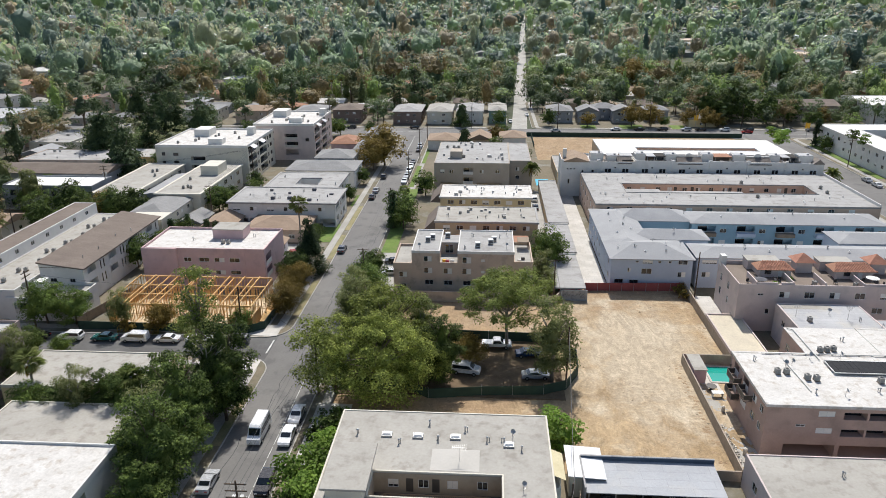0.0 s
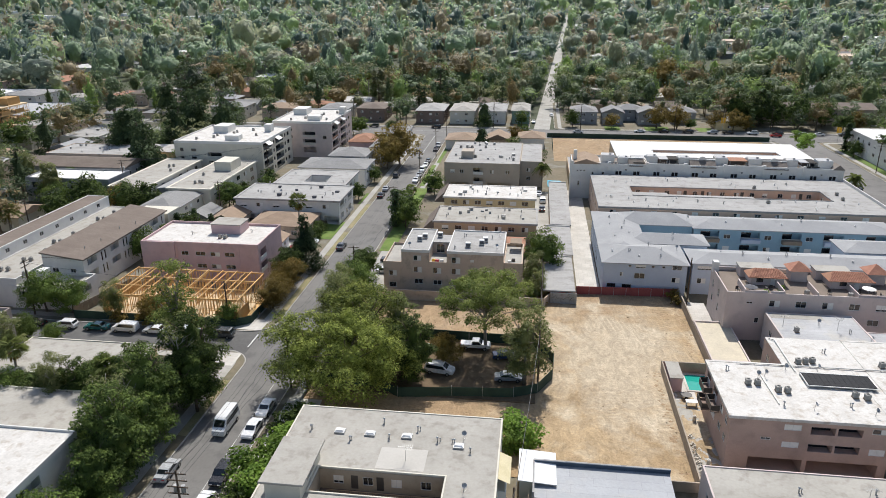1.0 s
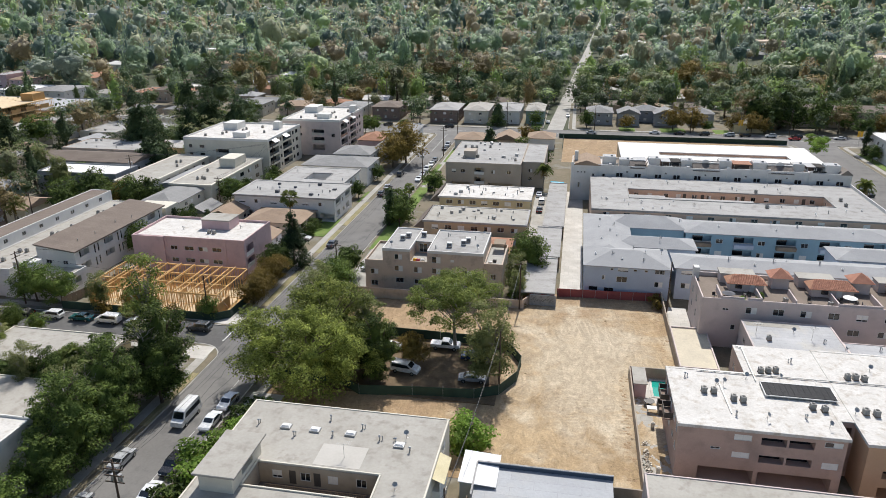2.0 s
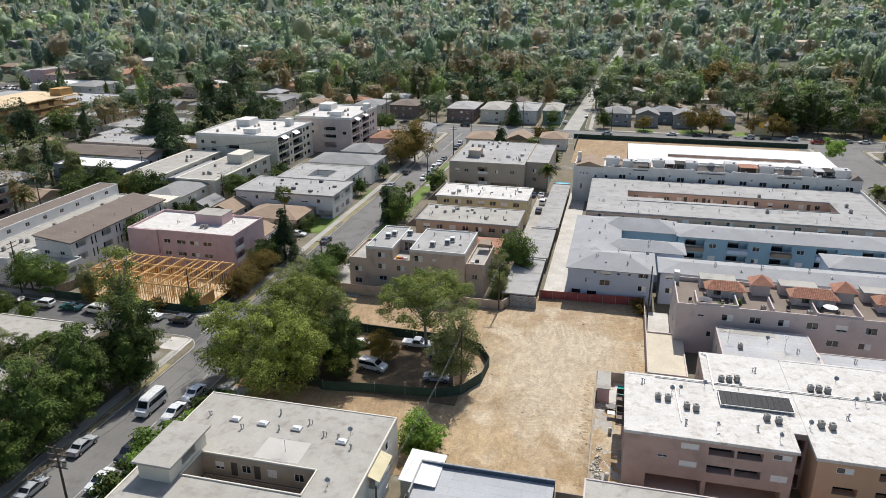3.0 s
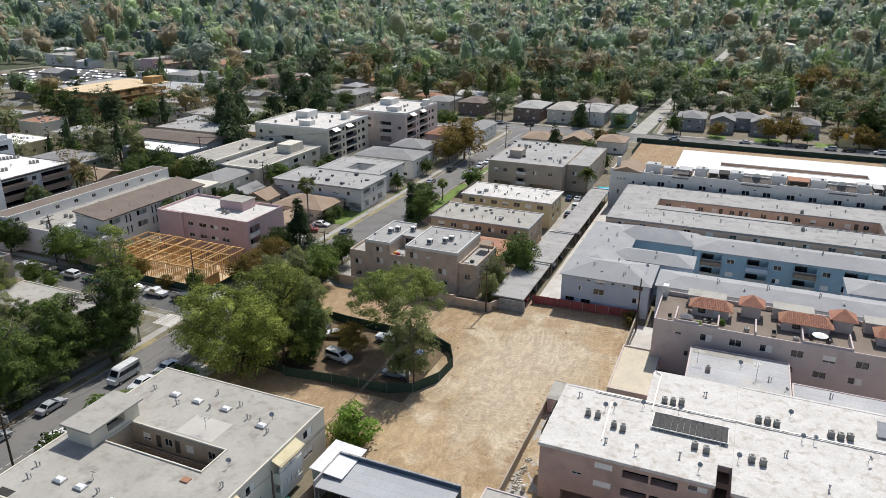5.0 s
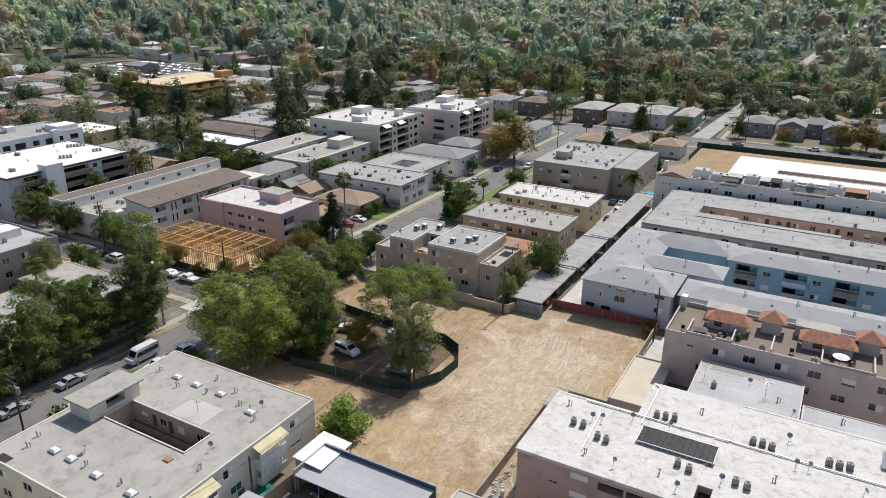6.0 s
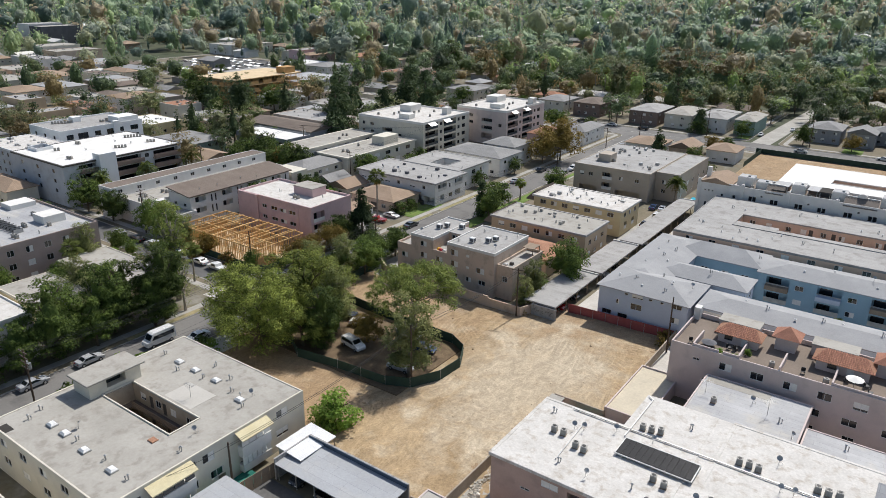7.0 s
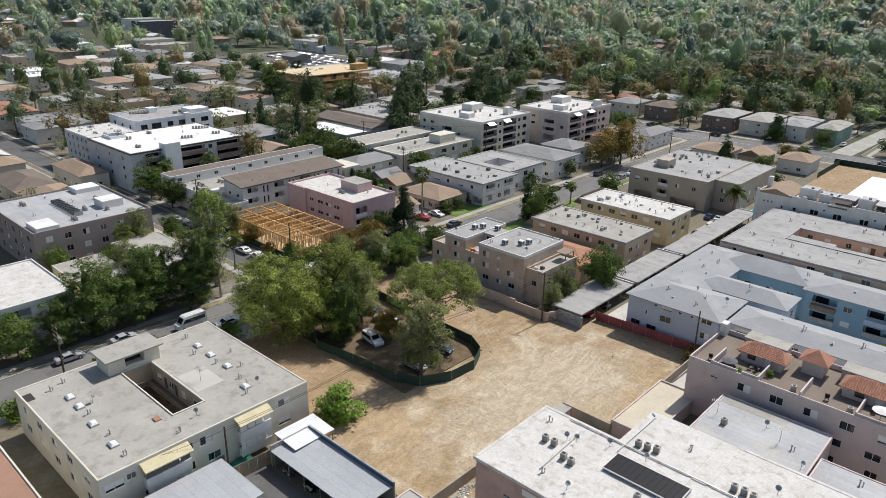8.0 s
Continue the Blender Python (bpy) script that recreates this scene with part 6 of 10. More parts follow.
def mauve_block():
    """The three-storey block with roof terraces and red tile roofs."""
    x0, x1, y0, y1, h = 81.0, 131.0, 126.0, 138.8, 8.9
    S = []
    for i in range(8):
        S += [(7.6 + i * 4.6, 7.0, 1.9, 1.3, "win")]
    S += [(3.6, 7.4, 1.1, 0.45, "plain"), (5.4, 3.6, 0.8, 1.1, "plain"), (12.6, 4.0, 0.9, 1.2, "plain"), (15.3, 4.1, 2.2, 1.2, "plain"), (19.8, 4.1, 2.4, 1.2, "plain"), (25.0, 4.1, 2.0, 1.2, "plain"), (30, 4.1, 2.0, 1.2, "half"), (36, 4.1, 2.0, 1.2, "plain"),
          (20.2, 1.2, 1.6, 1.3, "plain"), (25.5, 1.2, 1.6, 1.3, "plain"), *[(17.6 + i * 6.1 + k * 1.05, 4.1 - 2.6 * (i % 2), 0.95, 1.4, "plain") for i in range(5) for k in range(2)][:0]]
    W = [(2.0, 6.2, 1.1, 1.6, "plain"), (6.5, 6.2, 1.1, 1.6, "plain"), (2.2, 3.4, 1.0, 1.5, "plain"), (7.0, 3.4, 1.0, 1.5, "half"), (9.8, 1.2, 0.9, 1.5, "half")]
    th = block("apartment_block", "pale mauve stucco block with roof terraces and red tile roofs", "apartment building", x0, x1, y0, y1, h, m_mauve, m_r_dark, {"S": S, "W": W}, 0.75, m_mauve)
    cx, cy = (x0 + x1) / 2, (y0 + y1) / 2
    z = h + 0.12

    def L(a, b, c, d, e, f):
        return (a - cx, b - cx, c - cy, d - cy, e, f)

    part("chimney", Mesh().chamfer(*L(80.95, 82.0, 137.2, 138.7, z, 11.2)), m_white, th)
    for a, b, c, d, top in ((85.6, 91.8, 135.6, 138.5, 10.8), (99.6, 105.8, 135.6, 138.5, 10.8), (113.5, 119, 135.6, 138.5, 10.8), (94.6, 97.6, 134.2, 137.0, 11.3), (108.6, 111.6, 134.2, 137.0, 11.3)):
        pw = part("penthouse", Mesh().box(*L(a, b, c, d, z, top)), m_mauve, th)
        if b - a > 4:
            part("penthouse_roof", Mesh().chamfer(*L(a - 0.15, b + 0.15, c - 0.15, d + 0.15, top, top + 0.2)), m_r_fg, pw)
    # terrace walls
    for a in (84.2, 91.0, 96.8, 103.8, 110.8, 117.8):
        part("terrace_wall", Mesh().chamfer(*L(a, a + 0.25, 126.3, 131.6, z, 10.2)), m_mauve, th)
    for a, b in ((84.4, 88.2), (88.8, 91.0), (104.0, 110.8), (117.8, 122.0)):
        part("terrace_wall", Mesh().chamfer(*L(a, b, 126.25, 126.5, z + 0.6, 10.1)), m_mauve, th)

    def tiles(xa, xb, ya, yb, za, zb, hipped=False):
        """Rows of half-round clay tiles running down a slope that faces the lot."""
        tm = Mesh()
        n = int((xb - xa) / 0.3)
        for i in range(n):
            x = xa + (i + 0.5) * (xb - xa) / n
            t = min((x - xa), (xb - x)) / 1.4 if hipped else 1
            top = min(1.0, max(0.15, t))
            for k in range(int(8 * top)):
                q0, q1 = k / 8, (k + 1.08) / 8
                p0 = Vector((x - cx, ya + (yb - ya) * q0 - cy, za + (zb - za) * q0 + 0.05))
                p1 = Vector((x - cx, ya + (yb - ya) * q1 - cy, za + (zb - za) * q1 + 0.01))
                for s0, s1, h0, h1 in ((-0.13, -0.06, 0, 0.07), (-0.06, 0.06, 0.07, 0.07), (0.06, 0.13, 0.07, 0)):
                    tm.quad(p0 + Vector((s0, 0, h0)), p0 + Vector((s1, 0, h1)), p1 + Vector((s1, 0, h1)), p1 + Vector((s0, 0, h0)))
        return tm

    for xa, xb, ya, yb, za, zb, hp in ((86.0, 93.2, 131.2, 133.6, 10.6, 11.7, True), (100.3, 108.6, 131.0, 133.6, 10.6, 11.7, True), (114.3, 122, 131.0, 133.6, 10.6, 11.7, True)):
        room = part("penthouse", Mesh().box(*L(xa + 0.6, xb - 0.6, ya + 0.5, yb + 2.0, z, za)), m_mauve, th)
        part("tile_roof", tiles(xa, xb, ya, yb, za, zb, hp), m_tile, room, "red clay barrel tiles")
        u = Mesh()
        u.quad((xa - cx, ya - cy, za), (xb - cx, ya - cy, za), (xb - 1.4 - cx, yb - cy, zb), (xa + 1.4 - cx, yb - cy, zb))
        u.quad((xb - cx, ya - cy, za), (xb - cx, yb + 1.5 - cy, za), (xb - 1.4 - cx, yb - cy, zb))
        u.quad((xa - cx, yb + 1.5 - cy, za), (xa - cx, ya - cy, za), (xa + 1.4 - cx, yb - cy, zb))
        part("roof_deck", u, m_r_terra, room)
        part("door", Mesh().box(*L((xa + xb) / 2 + 0.6, (xa + xb) / 2 + 1.5, ya + 0.42, ya + 0.48, z, z + 1.6)), m_frame, room)
        part("window", Mesh().box(*L((xa + xb) / 2 - 2.0, (xa + xb) / 2 - 0.8, ya + 0.42, ya + 0.48, z + 0.6, z + 1.5)), m_glass, room)
    for c0 in (96.1, 110.1):
        u = Mesh()
        A, B, C, D, T = (c0 - 2.1 - cx, 133.6 - cy, 11.3), (c0 + 2.1 - cx, 133.6 - cy, 11.3), (c0 + 2.1 - cx, 137.6 - cy, 11.3), (c0 - 2.1 - cx, 137.6 - cy, 11.3), (c0 - cx, 135.6 - cy, 12.8)
        for p, q in ((A, B), (B, C), (C, D), (D, A)):
            u.quad(p, q, T)
        part("tower_roof", u, m_tile, th, "small pyramid of red clay tiles")


mauve_block()
for x, y in ((95.6, 128.0), (103.0, 127.6), (116.6, 127.8)):
    put("ac", x, y, 9.02, 15)
for x, y, tag in ((86.0, 129.0, "dark"), (106.4, 128.6, "pale")):
    th = thing("parasol", f"{tag} round sunshade and chairs on a roof terrace", "parasol", (x, y, 9.02))
    part("pole", Mesh().disc((0, 0), 0.04, 0.04, 0, 1.5 if tag == "pale" else 0.7, 8), m_metal, th)
    z = 1.45 if tag == "pale" else 0.65
    part("canopy", Mesh().disc((0, 0), 1.2, 0.1, z, z + 0.35, 12), m_blind if tag == "pale" else m_dkgrey, th)
for x, y, t in ((83.4, 128.2, 20), (88.9, 129.6, 70), (89.8, 129.9, 160), (99.8, 128.6, 10), (105.3, 130.0, 200), (107.9, 129.7, 120), (108.6, 128.0, 80)):
    th = thing("patio_chair", "dark metal patio chair on a roof terrace", "chair", (x, y, 9.02), t, group="terrace chairs")
    part("seat", Mesh().box(-0.3, 0.3, -0.3, 0.3, 0.4, 0.46), m_black, th)
    part("backrest", Mesh().box(-0.3, 0.3, 0.26, 0.32, 0.46, 0.95), m_black, th)
    for a in (-0.27, 0.23):
        for b in (-0.27, 0.23):
            part("leg", Mesh().box(a, a + 0.04, b, b + 0.04, 0, 0.4), m_black, th)

# forecourt of the mauve block and garages beside the lot
solid("terrace", Mesh().box(76.5, 80.9, 129.5, 141.0, 0.1, 0.6), m_path, "raised pale concrete terrace", "terrace", "structure")
block("garage_block", "low garage block with a cream flat roof and parapet", "garage", 76.2, 82.6, 112.5, 128.0, 2.3, m_mauve, surf("roof_cream", (0.60, 0.53, 0.40), (0.52, 0.46, 0.35), 0.2, 3, 0.9, 0.1, stain=(0.38, 0.33, 0.27), s3=0.5), {"W": []}, 0.25, m_mauve)
wall_run("boundary_wall", [(76.3, 112.5), (76.3, 145)], 2.0, 0.22, m_block, "weathered tan block boundary wall", "wall")
wall_run("boundary_wall", [(68.0, 80.4), (68.0, 112.3), (76.2, 112.3)], 1.9, 0.2, m_block, "weathered tan block boundary wall", "wall")
wall_run("boundary_wall", [(64.2, 80.4), (68.0, 80.4)], 1.6, 0.2, m_block, "weathered tan block boundary wall", "wall")
block("pool_house", "tiny brick-red pool store with a flat roof", "shed", 68.3, 70.2, 105.6, 110.8, 2.6, m_pink, m_r_fg, {"E": [(2.0, 0.05, 0.9, 1.9, "door")]}, 0.0, over=0.15)
solid("swimming_pool", Mesh().box(71.6, 75.6, 106.2, 111.2, 0.1, 0.2), m_pool, "green-blue swimming pool between walls", "pool")
kb = Mesh()
ring(kb, 71.2, 76.0, 105.8, 111.6, 0.1, 0.26, 0.4)
solid("pool_coping", kb, m_path, "pale concrete coping round the pool", "pool")
for x, y in ((70.6, 103.6),):
    th = thing("round_table", "round dark patio table with an umbrella hole", "table", (x, y, 0.15))
    part("top", Mesh().disc((0, 0), 0.85, 0.85, 0.7, 0.76, 16), m_frame_dk, th)
    part("base", Mesh().disc((0, 0), 0.3, 0.06, 0.0, 0.7, 10), m_black, th)
th = thing("barbecue", "white patio table with a low shelf", "table", (71.0, 101.6, 0.15))
part("top", Mesh().box(-0.9, 0.9, -0.5, 0.5, 0.75, 0.82), m_frame, th)
for x in (-0.8, 0.75):
    part("leg", Mesh().box(x, x + 0.06, -0.45, 0.45, 0, 0.75), m_frame, th)
rng = random.Random(21)
heap = Mesh()
for k in range(90):
    x, y = 69.1 + rng.gauss(0, 0.4), rng.choice((86.5, 88.5, 91.5)) + rng.gauss(0, 1.4)
    w, d, h = rng.uniform(0.06, 0.26), rng.uniform(0.05, 0.16), rng.uniform(0.04, 0.14)
    z = 0.15 + max(0, 0.35 - abs(x - 69.0) * 0.4) * rng.random()
    t = rng.uniform(0, 3.14)
    c, s_ = math.cos(t), math.sin(t)
    q = len(heap.v)
    for dz, k2 in ((0, 1.0), (h, rng.uniform(0.5, 0.9))):
        heap.v += [(x + (c * a * w - s_ * e * d) * k2, y + (s_ * a * w + c * e * d) * k2, z + dz) for a, e in ((-1, -1), (1, -1), (1, 1), (-1, 1))]
    heap.f += [tuple(q + i for i in f) for f in ((4, 5, 6, 7), (0, 1, 5, 4), (1, 2, 6, 5), (2, 3, 7, 6), (3, 0, 4, 7))]
solid("rubble", heap, m_junk, "heaps of pale broken rubble and boards by the wall", "rubble", "stuff")
for x, y, t in ((70.4, 86.4, 20), (70.6, 97.2, 60)):
    ob = solid("gas_bottle", Mesh().disc((0, 0), 0.28, 0.28, 0, 0.9, 12).disc((0, 0), 0.28, 0.12, 0.9, 1.05, 12), m_junk, "pale metal drum standing in the side yard", "drum")
    ob.location = (x, y, 0.15)
car("sedan", *WHITE, 70.6, 81.6, 70, "parked in the side yard")


def blue_wing(x0, x1, y0, y1, rise, S, E=(), W=(), wall=None):
    return house("apartment_wing", "pale blue stucco apartment wing with a silver-grey hipped roof", x0, x1, y0, y1, 7.3, wall or m_blue, m_r_blue, rise, False, 2, 5, 0.5, "blue apartment wings", "apartment building",
                 holes={"S": S, "E": list(E), "W": list(W), "N": []})


blue_wing(60.4, 77.8, 145.2, 157.0, 1.7,
          [(1.0, 1.4, 1.8, 0.9, "dark"), (4.2, 1.3, 1.9, 0.9, "dark"), (6.6, 3.6, 2.2, 1.3, "plain"), (3.6, 4.0, 0.7, 1.0, "half"), (5.2, 6.2, 0.7, 0.5, "plain"), (6.7, 6.0, 2.2, 0.8, "blind"), (10.0, 6.2, 0.7, 0.5, "plain"), (12.2, 6.2, 0.7, 0.5, "plain"), (14.3, 5.9, 2.0, 1.0, "plain"), (14.4, 3.0, 1.7, 1.2, "half")],
          W=[(3, 4.6, 1.2, 1.2, "plain"), (8, 4.6, 1.2, 1.2, "half"), (3, 1.6, 1.2, 1.2, "plain"), (8, 1.6, 1.2, 1.2, "plain")])
blue_wing(60.44, 70.6, 150.2, 181.5, 1.3, [], W=grid(23, 2, 5))
blue_wing(67.0, 84.6, 158.4, 165.6, 1.3, grid(12, 2, 3), row(7, 2, 1.2, 1.2, 4.3))
blue_wing(79.2, 131.0, 146.8, 155.2, 1.0, [(1.0, 5.6, 3.2, 0.9, "blind"), (1.2, 2.5, 1.8, 1.2, "half"), (6, 5.4, 1.5, 1.0, "plain"), *[(10 + i * 5, 5.0, 1.6, 1.2, "win") for i in range(8)]])
N = []
for i in range(6):
    N += [(1.5 + i * 9.5, 4.2, 4.4, 2.3, "balcony"), (1.5 + i * 9.5, 1.0, 4.4, 2.2, "balcony"), (7.0 + i * 9.5, 4.7, 1.6, 1.1, "win"), (7.0 + i * 9.5, 1.7, 1.6, 1.1, "win")]
blue_wing(66.0, 84.0, 172.4, 181.44, 1.9, grid(18, 2, 4), wall=m_teal)
blue_wing(84.2, 131.0, 171.0, 180.5, 1.2, N[:20], wall=m_teal)
blue_wing(113.8, 131.0, 157.6, 165.6, 1.2, grid(17, 2, 4))
for i in range(5):
    x = 85.7 + i * 9.5
    solid("balcony", Mesh().box(x, x + 4.4, 169.8, 171.0, 4.1, 5.0), m_blue if i % 2 else m_wood, "projecting balcony with a solid front" + (" of blue panels" if i % 2 else " of tan boards"), "balcony", group="courtyard balconies")
for x, y, z, t in ((66, 149.5, 8.3, 0), (70.5, 152.2, 8.9, 60), (72.4, 147.6, 7.9, 20), (66.0, 165, 8.3, 30), (67.2, 170, 8.3, 200), (64, 174, 8.0, 90), (77, 160.8, 8.5, 10), (90, 150.6, 8.2, 0), (99, 150.9, 8.2, 0), (108, 151, 8.2, 20), (83, 175, 8.4, 0), (110, 175.5, 8.4, 40)):
    put("vent", x, y, z, t)
put("dish", 104, 175.6, 8.4, 30), put("dish", 76.4, 151.6, 8.2, 10)
palm(104.5, 160.5, 4.0, 1.6, True, "young fan palm in a courtyard", 8)
palm(100.5, 163.5, 3.2, 1.3, True, "young fan palm in a courtyard", 9)

court = block("apartment_block", "tan stucco block round a long courtyard with flat grey roof", "apartment building", 62.0, 135.4, 183.0, 217.6, 8.2, m_salmon, m_r_grey,
              {"S": [*[(3 + i * 5.2, 6.4, 1.6, 1.1, "win") for i in range(13)], *[(3 + i * 5.2, 2.2, 1.6, 1.1, "win") for i in range(13)]], "W": [*row(34, 6, 1.8, 1.6, 4.8, "half"), *row(34, 6, 1.8, 1.3, 1.6)]}, 0.12, m_r_grey, hole=(72.4, 124.4, 195.0, 204.4), inside=m_salmon)
part("parapet_wall", Mesh().chamfer(36.4, 36.68, -17.3, 17.2, 8.2, 9.1), m_white, court, "pale low wall along the street edge")
for x0, x1, y1 in ((72.4, 82.0, 198.6), (82.0, 104.6, 197.0)):
    w = part("infill", Mesh().box(x0 - 98.7, x1 - 98.7, 194.9 - 200.3, y1 - 200.3, 0.1, 8.21), m_salmon, court)
    part("infill_roof", Mesh().chamfer(x0 - 98.8, x1 - 98.7, 194.8 - 200.3, y1 + 0.15 - 200.3, 8.21, 8.33, 0.03), m_r_grey, w)
for x, y in ((107.2, 206.0), (106.8, 191.2), (127.7, 201.3), (127.4, 196.3)):
    put("ac", x, y, 8.32, 5)
for x, y, t in ((68.6, 208.7, 0), (84.0, 211.5, 30), (95.0, 189.0, 70), (75.0, 190.2, 20), (117.5, 211.0, 90), (66.0, 192.0, 10), (101.5, 208.6, 110), (88.5, 190.2, 15), (121.0, 189.0, 45), (112.0, 214.0, 60)):
    put("vent", x, y, 8.32, t)


rng = random.Random(77)
for i in range(26):
    x, y = rng.uniform(64, 131), rng.choice((rng.uniform(184.5, 193.5), rng.uniform(206, 216)))
    roof_cap(x, y, 8.32)
for x, y, z in ((62.5, 150, 8.2), (68, 147.6, 8.0), (73, 150.5, 9.0), (86, 152.6, 7.9), (95, 149.2, 8.1), (102, 152.4, 7.9), (112, 149.4, 8.1), (121, 152, 8.0), (64, 160, 8.2), (67.6, 163, 8.2), (63.6, 169, 8.1), (66.4, 177, 8.2), (78, 162.5, 8.2), (92, 174, 8.1), (97, 177.4, 8.1), (105, 173.6, 8.0), (114, 177, 8.1), (122, 174, 8.1), (126, 177.6, 8.1), (119, 162, 8.2)):
    roof_cap(x, y, z - 0.15)


def townhouses():
    """A row of seven: pairs of stair towers round dark roof terraces, tiled fronts with arched caps between them, hipped ends."""
    units = []
    for i in range(7):
        x0 = 56.4 + i * 11.4
        x1 = x0 + 11.36
        S = [(2.0, 7.5, 0.85, 1.5, "dark"), (3.0, 7.5, 0.85, 1.5, "dark"), (7.4, 7.5, 0.85, 1.5, "dark"), (8.4, 7.5, 0.85, 1.5, "dark"), (4.9, 9.2, 0.5, 0.4, "dark"), (2.2, 1.6, 1.4, 1.2, "plain"), (7.4, 1.6, 1.4, 1.2, "plain")]
        if i == 0:
            S = [(1.6, 8.6, 0.5, 0.5, "plain"), (2.6, 8.6, 0.5, 0.5, "plain"), (3.6, 8.6, 0.5, 0.5, "plain"), (6.2, 7.3, 1.1, 1.2, "half"), (9.2, 7.2, 0.8, 1.4, "plain"), (2.0, 4.0, 0.6, 1.6, "plain")]
        W = [(2.0, 7.8, 0.7, 1.2, "dark"), (4.5, 7.8, 0.7, 1.2, "dark"), (8.0, 7.8, 0.7, 1.2, "dark"), (2.0, 4.4, 0.7, 1.2, "dark"), (8.0, 4.4, 0.7, 1.2, "dark")] if i == 0 else []
        th = block("townhouse", "white stucco townhouse with roof terraces and stair towers", "townhouse", x0, x1, 219.6, 231.0, 10.7, m_white, m_r_dark if i not in (0, 6) else m_r_white, {"S": S, "W": W}, (0.7, 0.5, 0.9, 0.6, 0.9, 0.7, 0.5)[i], m_white, group="white townhouses")
        units.append(th)
        part("pilaster", Mesh().chamfer(x0 - 0.3 - (x0 + x1) / 2, x0 + 0.5 - (x0 + x1) / 2, 219.35 - 225.3, 219.9 - 225.3, 0.1, 12.0, 0.1), m_white, th)

    def on(x):
        th = units[min(6, max(0, int((x - 56.4) / 11.4)))]
        return th, x - th.location[0], -th.location[1]

    for x, w, d0, d1, top in ((65.6, 4.0, 3.4, 7.2, 10.7), (70.6, 3.6, 2.6, 6.0, 10.2), (79.4, 3.2, 3.0, 6.6, 10.8), (88.8, 3.6, 2.8, 6.6, 10.6), (99.8, 3.6, 2.8, 6.8, 10.8), (109.4, 4.0, 2.6, 6.4, 10.7), (120.6, 3.2, 3.0, 6.6, 10.6), (129.4, 4.2, 2.4, 6.4, 10.7)):
        th, lx, ly = on(x)
        t = part("stair_tower", Mesh().chamfer(lx, lx + w, 219.6 + d0 + ly, 219.6 + d1 + ly, 10.8, top + 2.5, 0.08), m_white, th)
        part("tower_roof", Mesh().chamfer(lx + 0.15, lx + w - 0.15, 219.75 + d0 + ly, 219.45 + d1 + ly, top + 2.5, top + 2.58, 0.03), m_r_metal, t, "grey roof of the stair tower")
        part("tower_cap", Mesh().chamfer(lx + w * 0.6, lx + w * 0.6 + 0.6, 220.4 + d0 + ly, 221.0 + d0 + ly, top + 2.58, top + 3.0, 0.05), m_r_metal, t)
    # m_void ones: the recessed terrace's shade put in as near-black slab and dark walls
    for x, w, mt in ((83.2, 2.4, m_r_metal), (86.0, 2.6, m_void), (104.0, 5.0, m_r_terra), (124.6, 2.2, m_r_metal), (127.0, 2.2, m_void), (75.0, 3.4, m_r_metal)):
        th, lx, ly = on(x)
        t = part("terrace_room", Mesh().box(lx, lx + w, 224.6 + ly, 227.4 + ly, 10.8, 12.4).box(lx - 0.1, lx + w + 0.1, 222.6 + ly, 224.6 + ly, 12.25, 12.4), m_brown if mt is not m_void else m_dkgrey, th, "dark open roof terrace room")
        part("terrace_roof", Mesh().chamfer(lx - 0.2, lx + w + 0.2, 222.5 + ly, 227.6 + ly, 12.4, 12.55, 0.04), mt, t)
        for k in (0.1, w - 0.2):
            part("post", Mesh().box(lx + k, lx + k + 0.12, 222.6 + ly, 222.72 + ly, 10.8, 12.25), m_white, t)
        part("rail", Mesh().box(lx, lx + w, 220.0 + ly, 220.06 + ly, 11.5, 11.9), m_black, t)
    for x, w, arch in ((73.6, 4.4, False), (92.0, 7.6, True), (113.2, 7.2, True)):
        th, lx, ly = on(x)
        sl = Mesh()
        n = int(w / 0.32)
        sl.quad((lx, 219.3 + ly, 10.7), (lx + w, 219.3 + ly, 10.7), (lx + w, 222.2 + ly, 12.5), (lx, 222.2 + ly, 12.5))
        sl.quad((lx, 219.3 + ly, 10.7), (lx, 222.2 + ly, 12.5), (lx, 222.2 + ly, 10.7)), sl.quad((lx + w, 219.3 + ly, 10.7), (lx + w, 222.2 + ly, 10.7), (lx + w, 222.2 + ly, 12.5))
        sl.quad((lx, 222.2 + ly, 10.7), (lx, 222.2 + ly, 12.5), (lx + w, 222.2 + ly, 12.5), (lx + w, 222.2 + ly, 10.7))
        r = part("mansard", sl, m_r_tile_grey, th, "sloping front of grey-brown barrel tiles")
        ribs = Mesh()
        for k in range(n):
            a = lx + (k + 0.5) * w / n
            ribs.beam((a, 219.28 + ly, 10.76), (a, 222.2 + ly, 12.56), 0.16, 0.12)
        part("roof_tiling", ribs, m_r_tile_grey, r)
        part("ridge_wall", Mesh().chamfer(lx, lx + w, 222.2 + ly, 222.6 + ly, 10.7, 12.8), m_white, r)
        if arch:
            ar = Mesh()
            c = lx + w / 2
            k = 8
            for y in (222.1 + ly, 222.7 + ly):
                ar.v += [(c + 1.1 * math.cos(math.pi * j / k), y, 12.7 + 1.0 * math.sin(math.pi * j / k)) for j in range(k + 1)]
            ar.f += [tuple(range(k + 1)), tuple(reversed(range(k + 1, 2 * k + 2)))] + [(j, j + k + 1, j + k + 2, j + 1) for j in range(k)]
            part("arched_cap", ar, m_white, r)
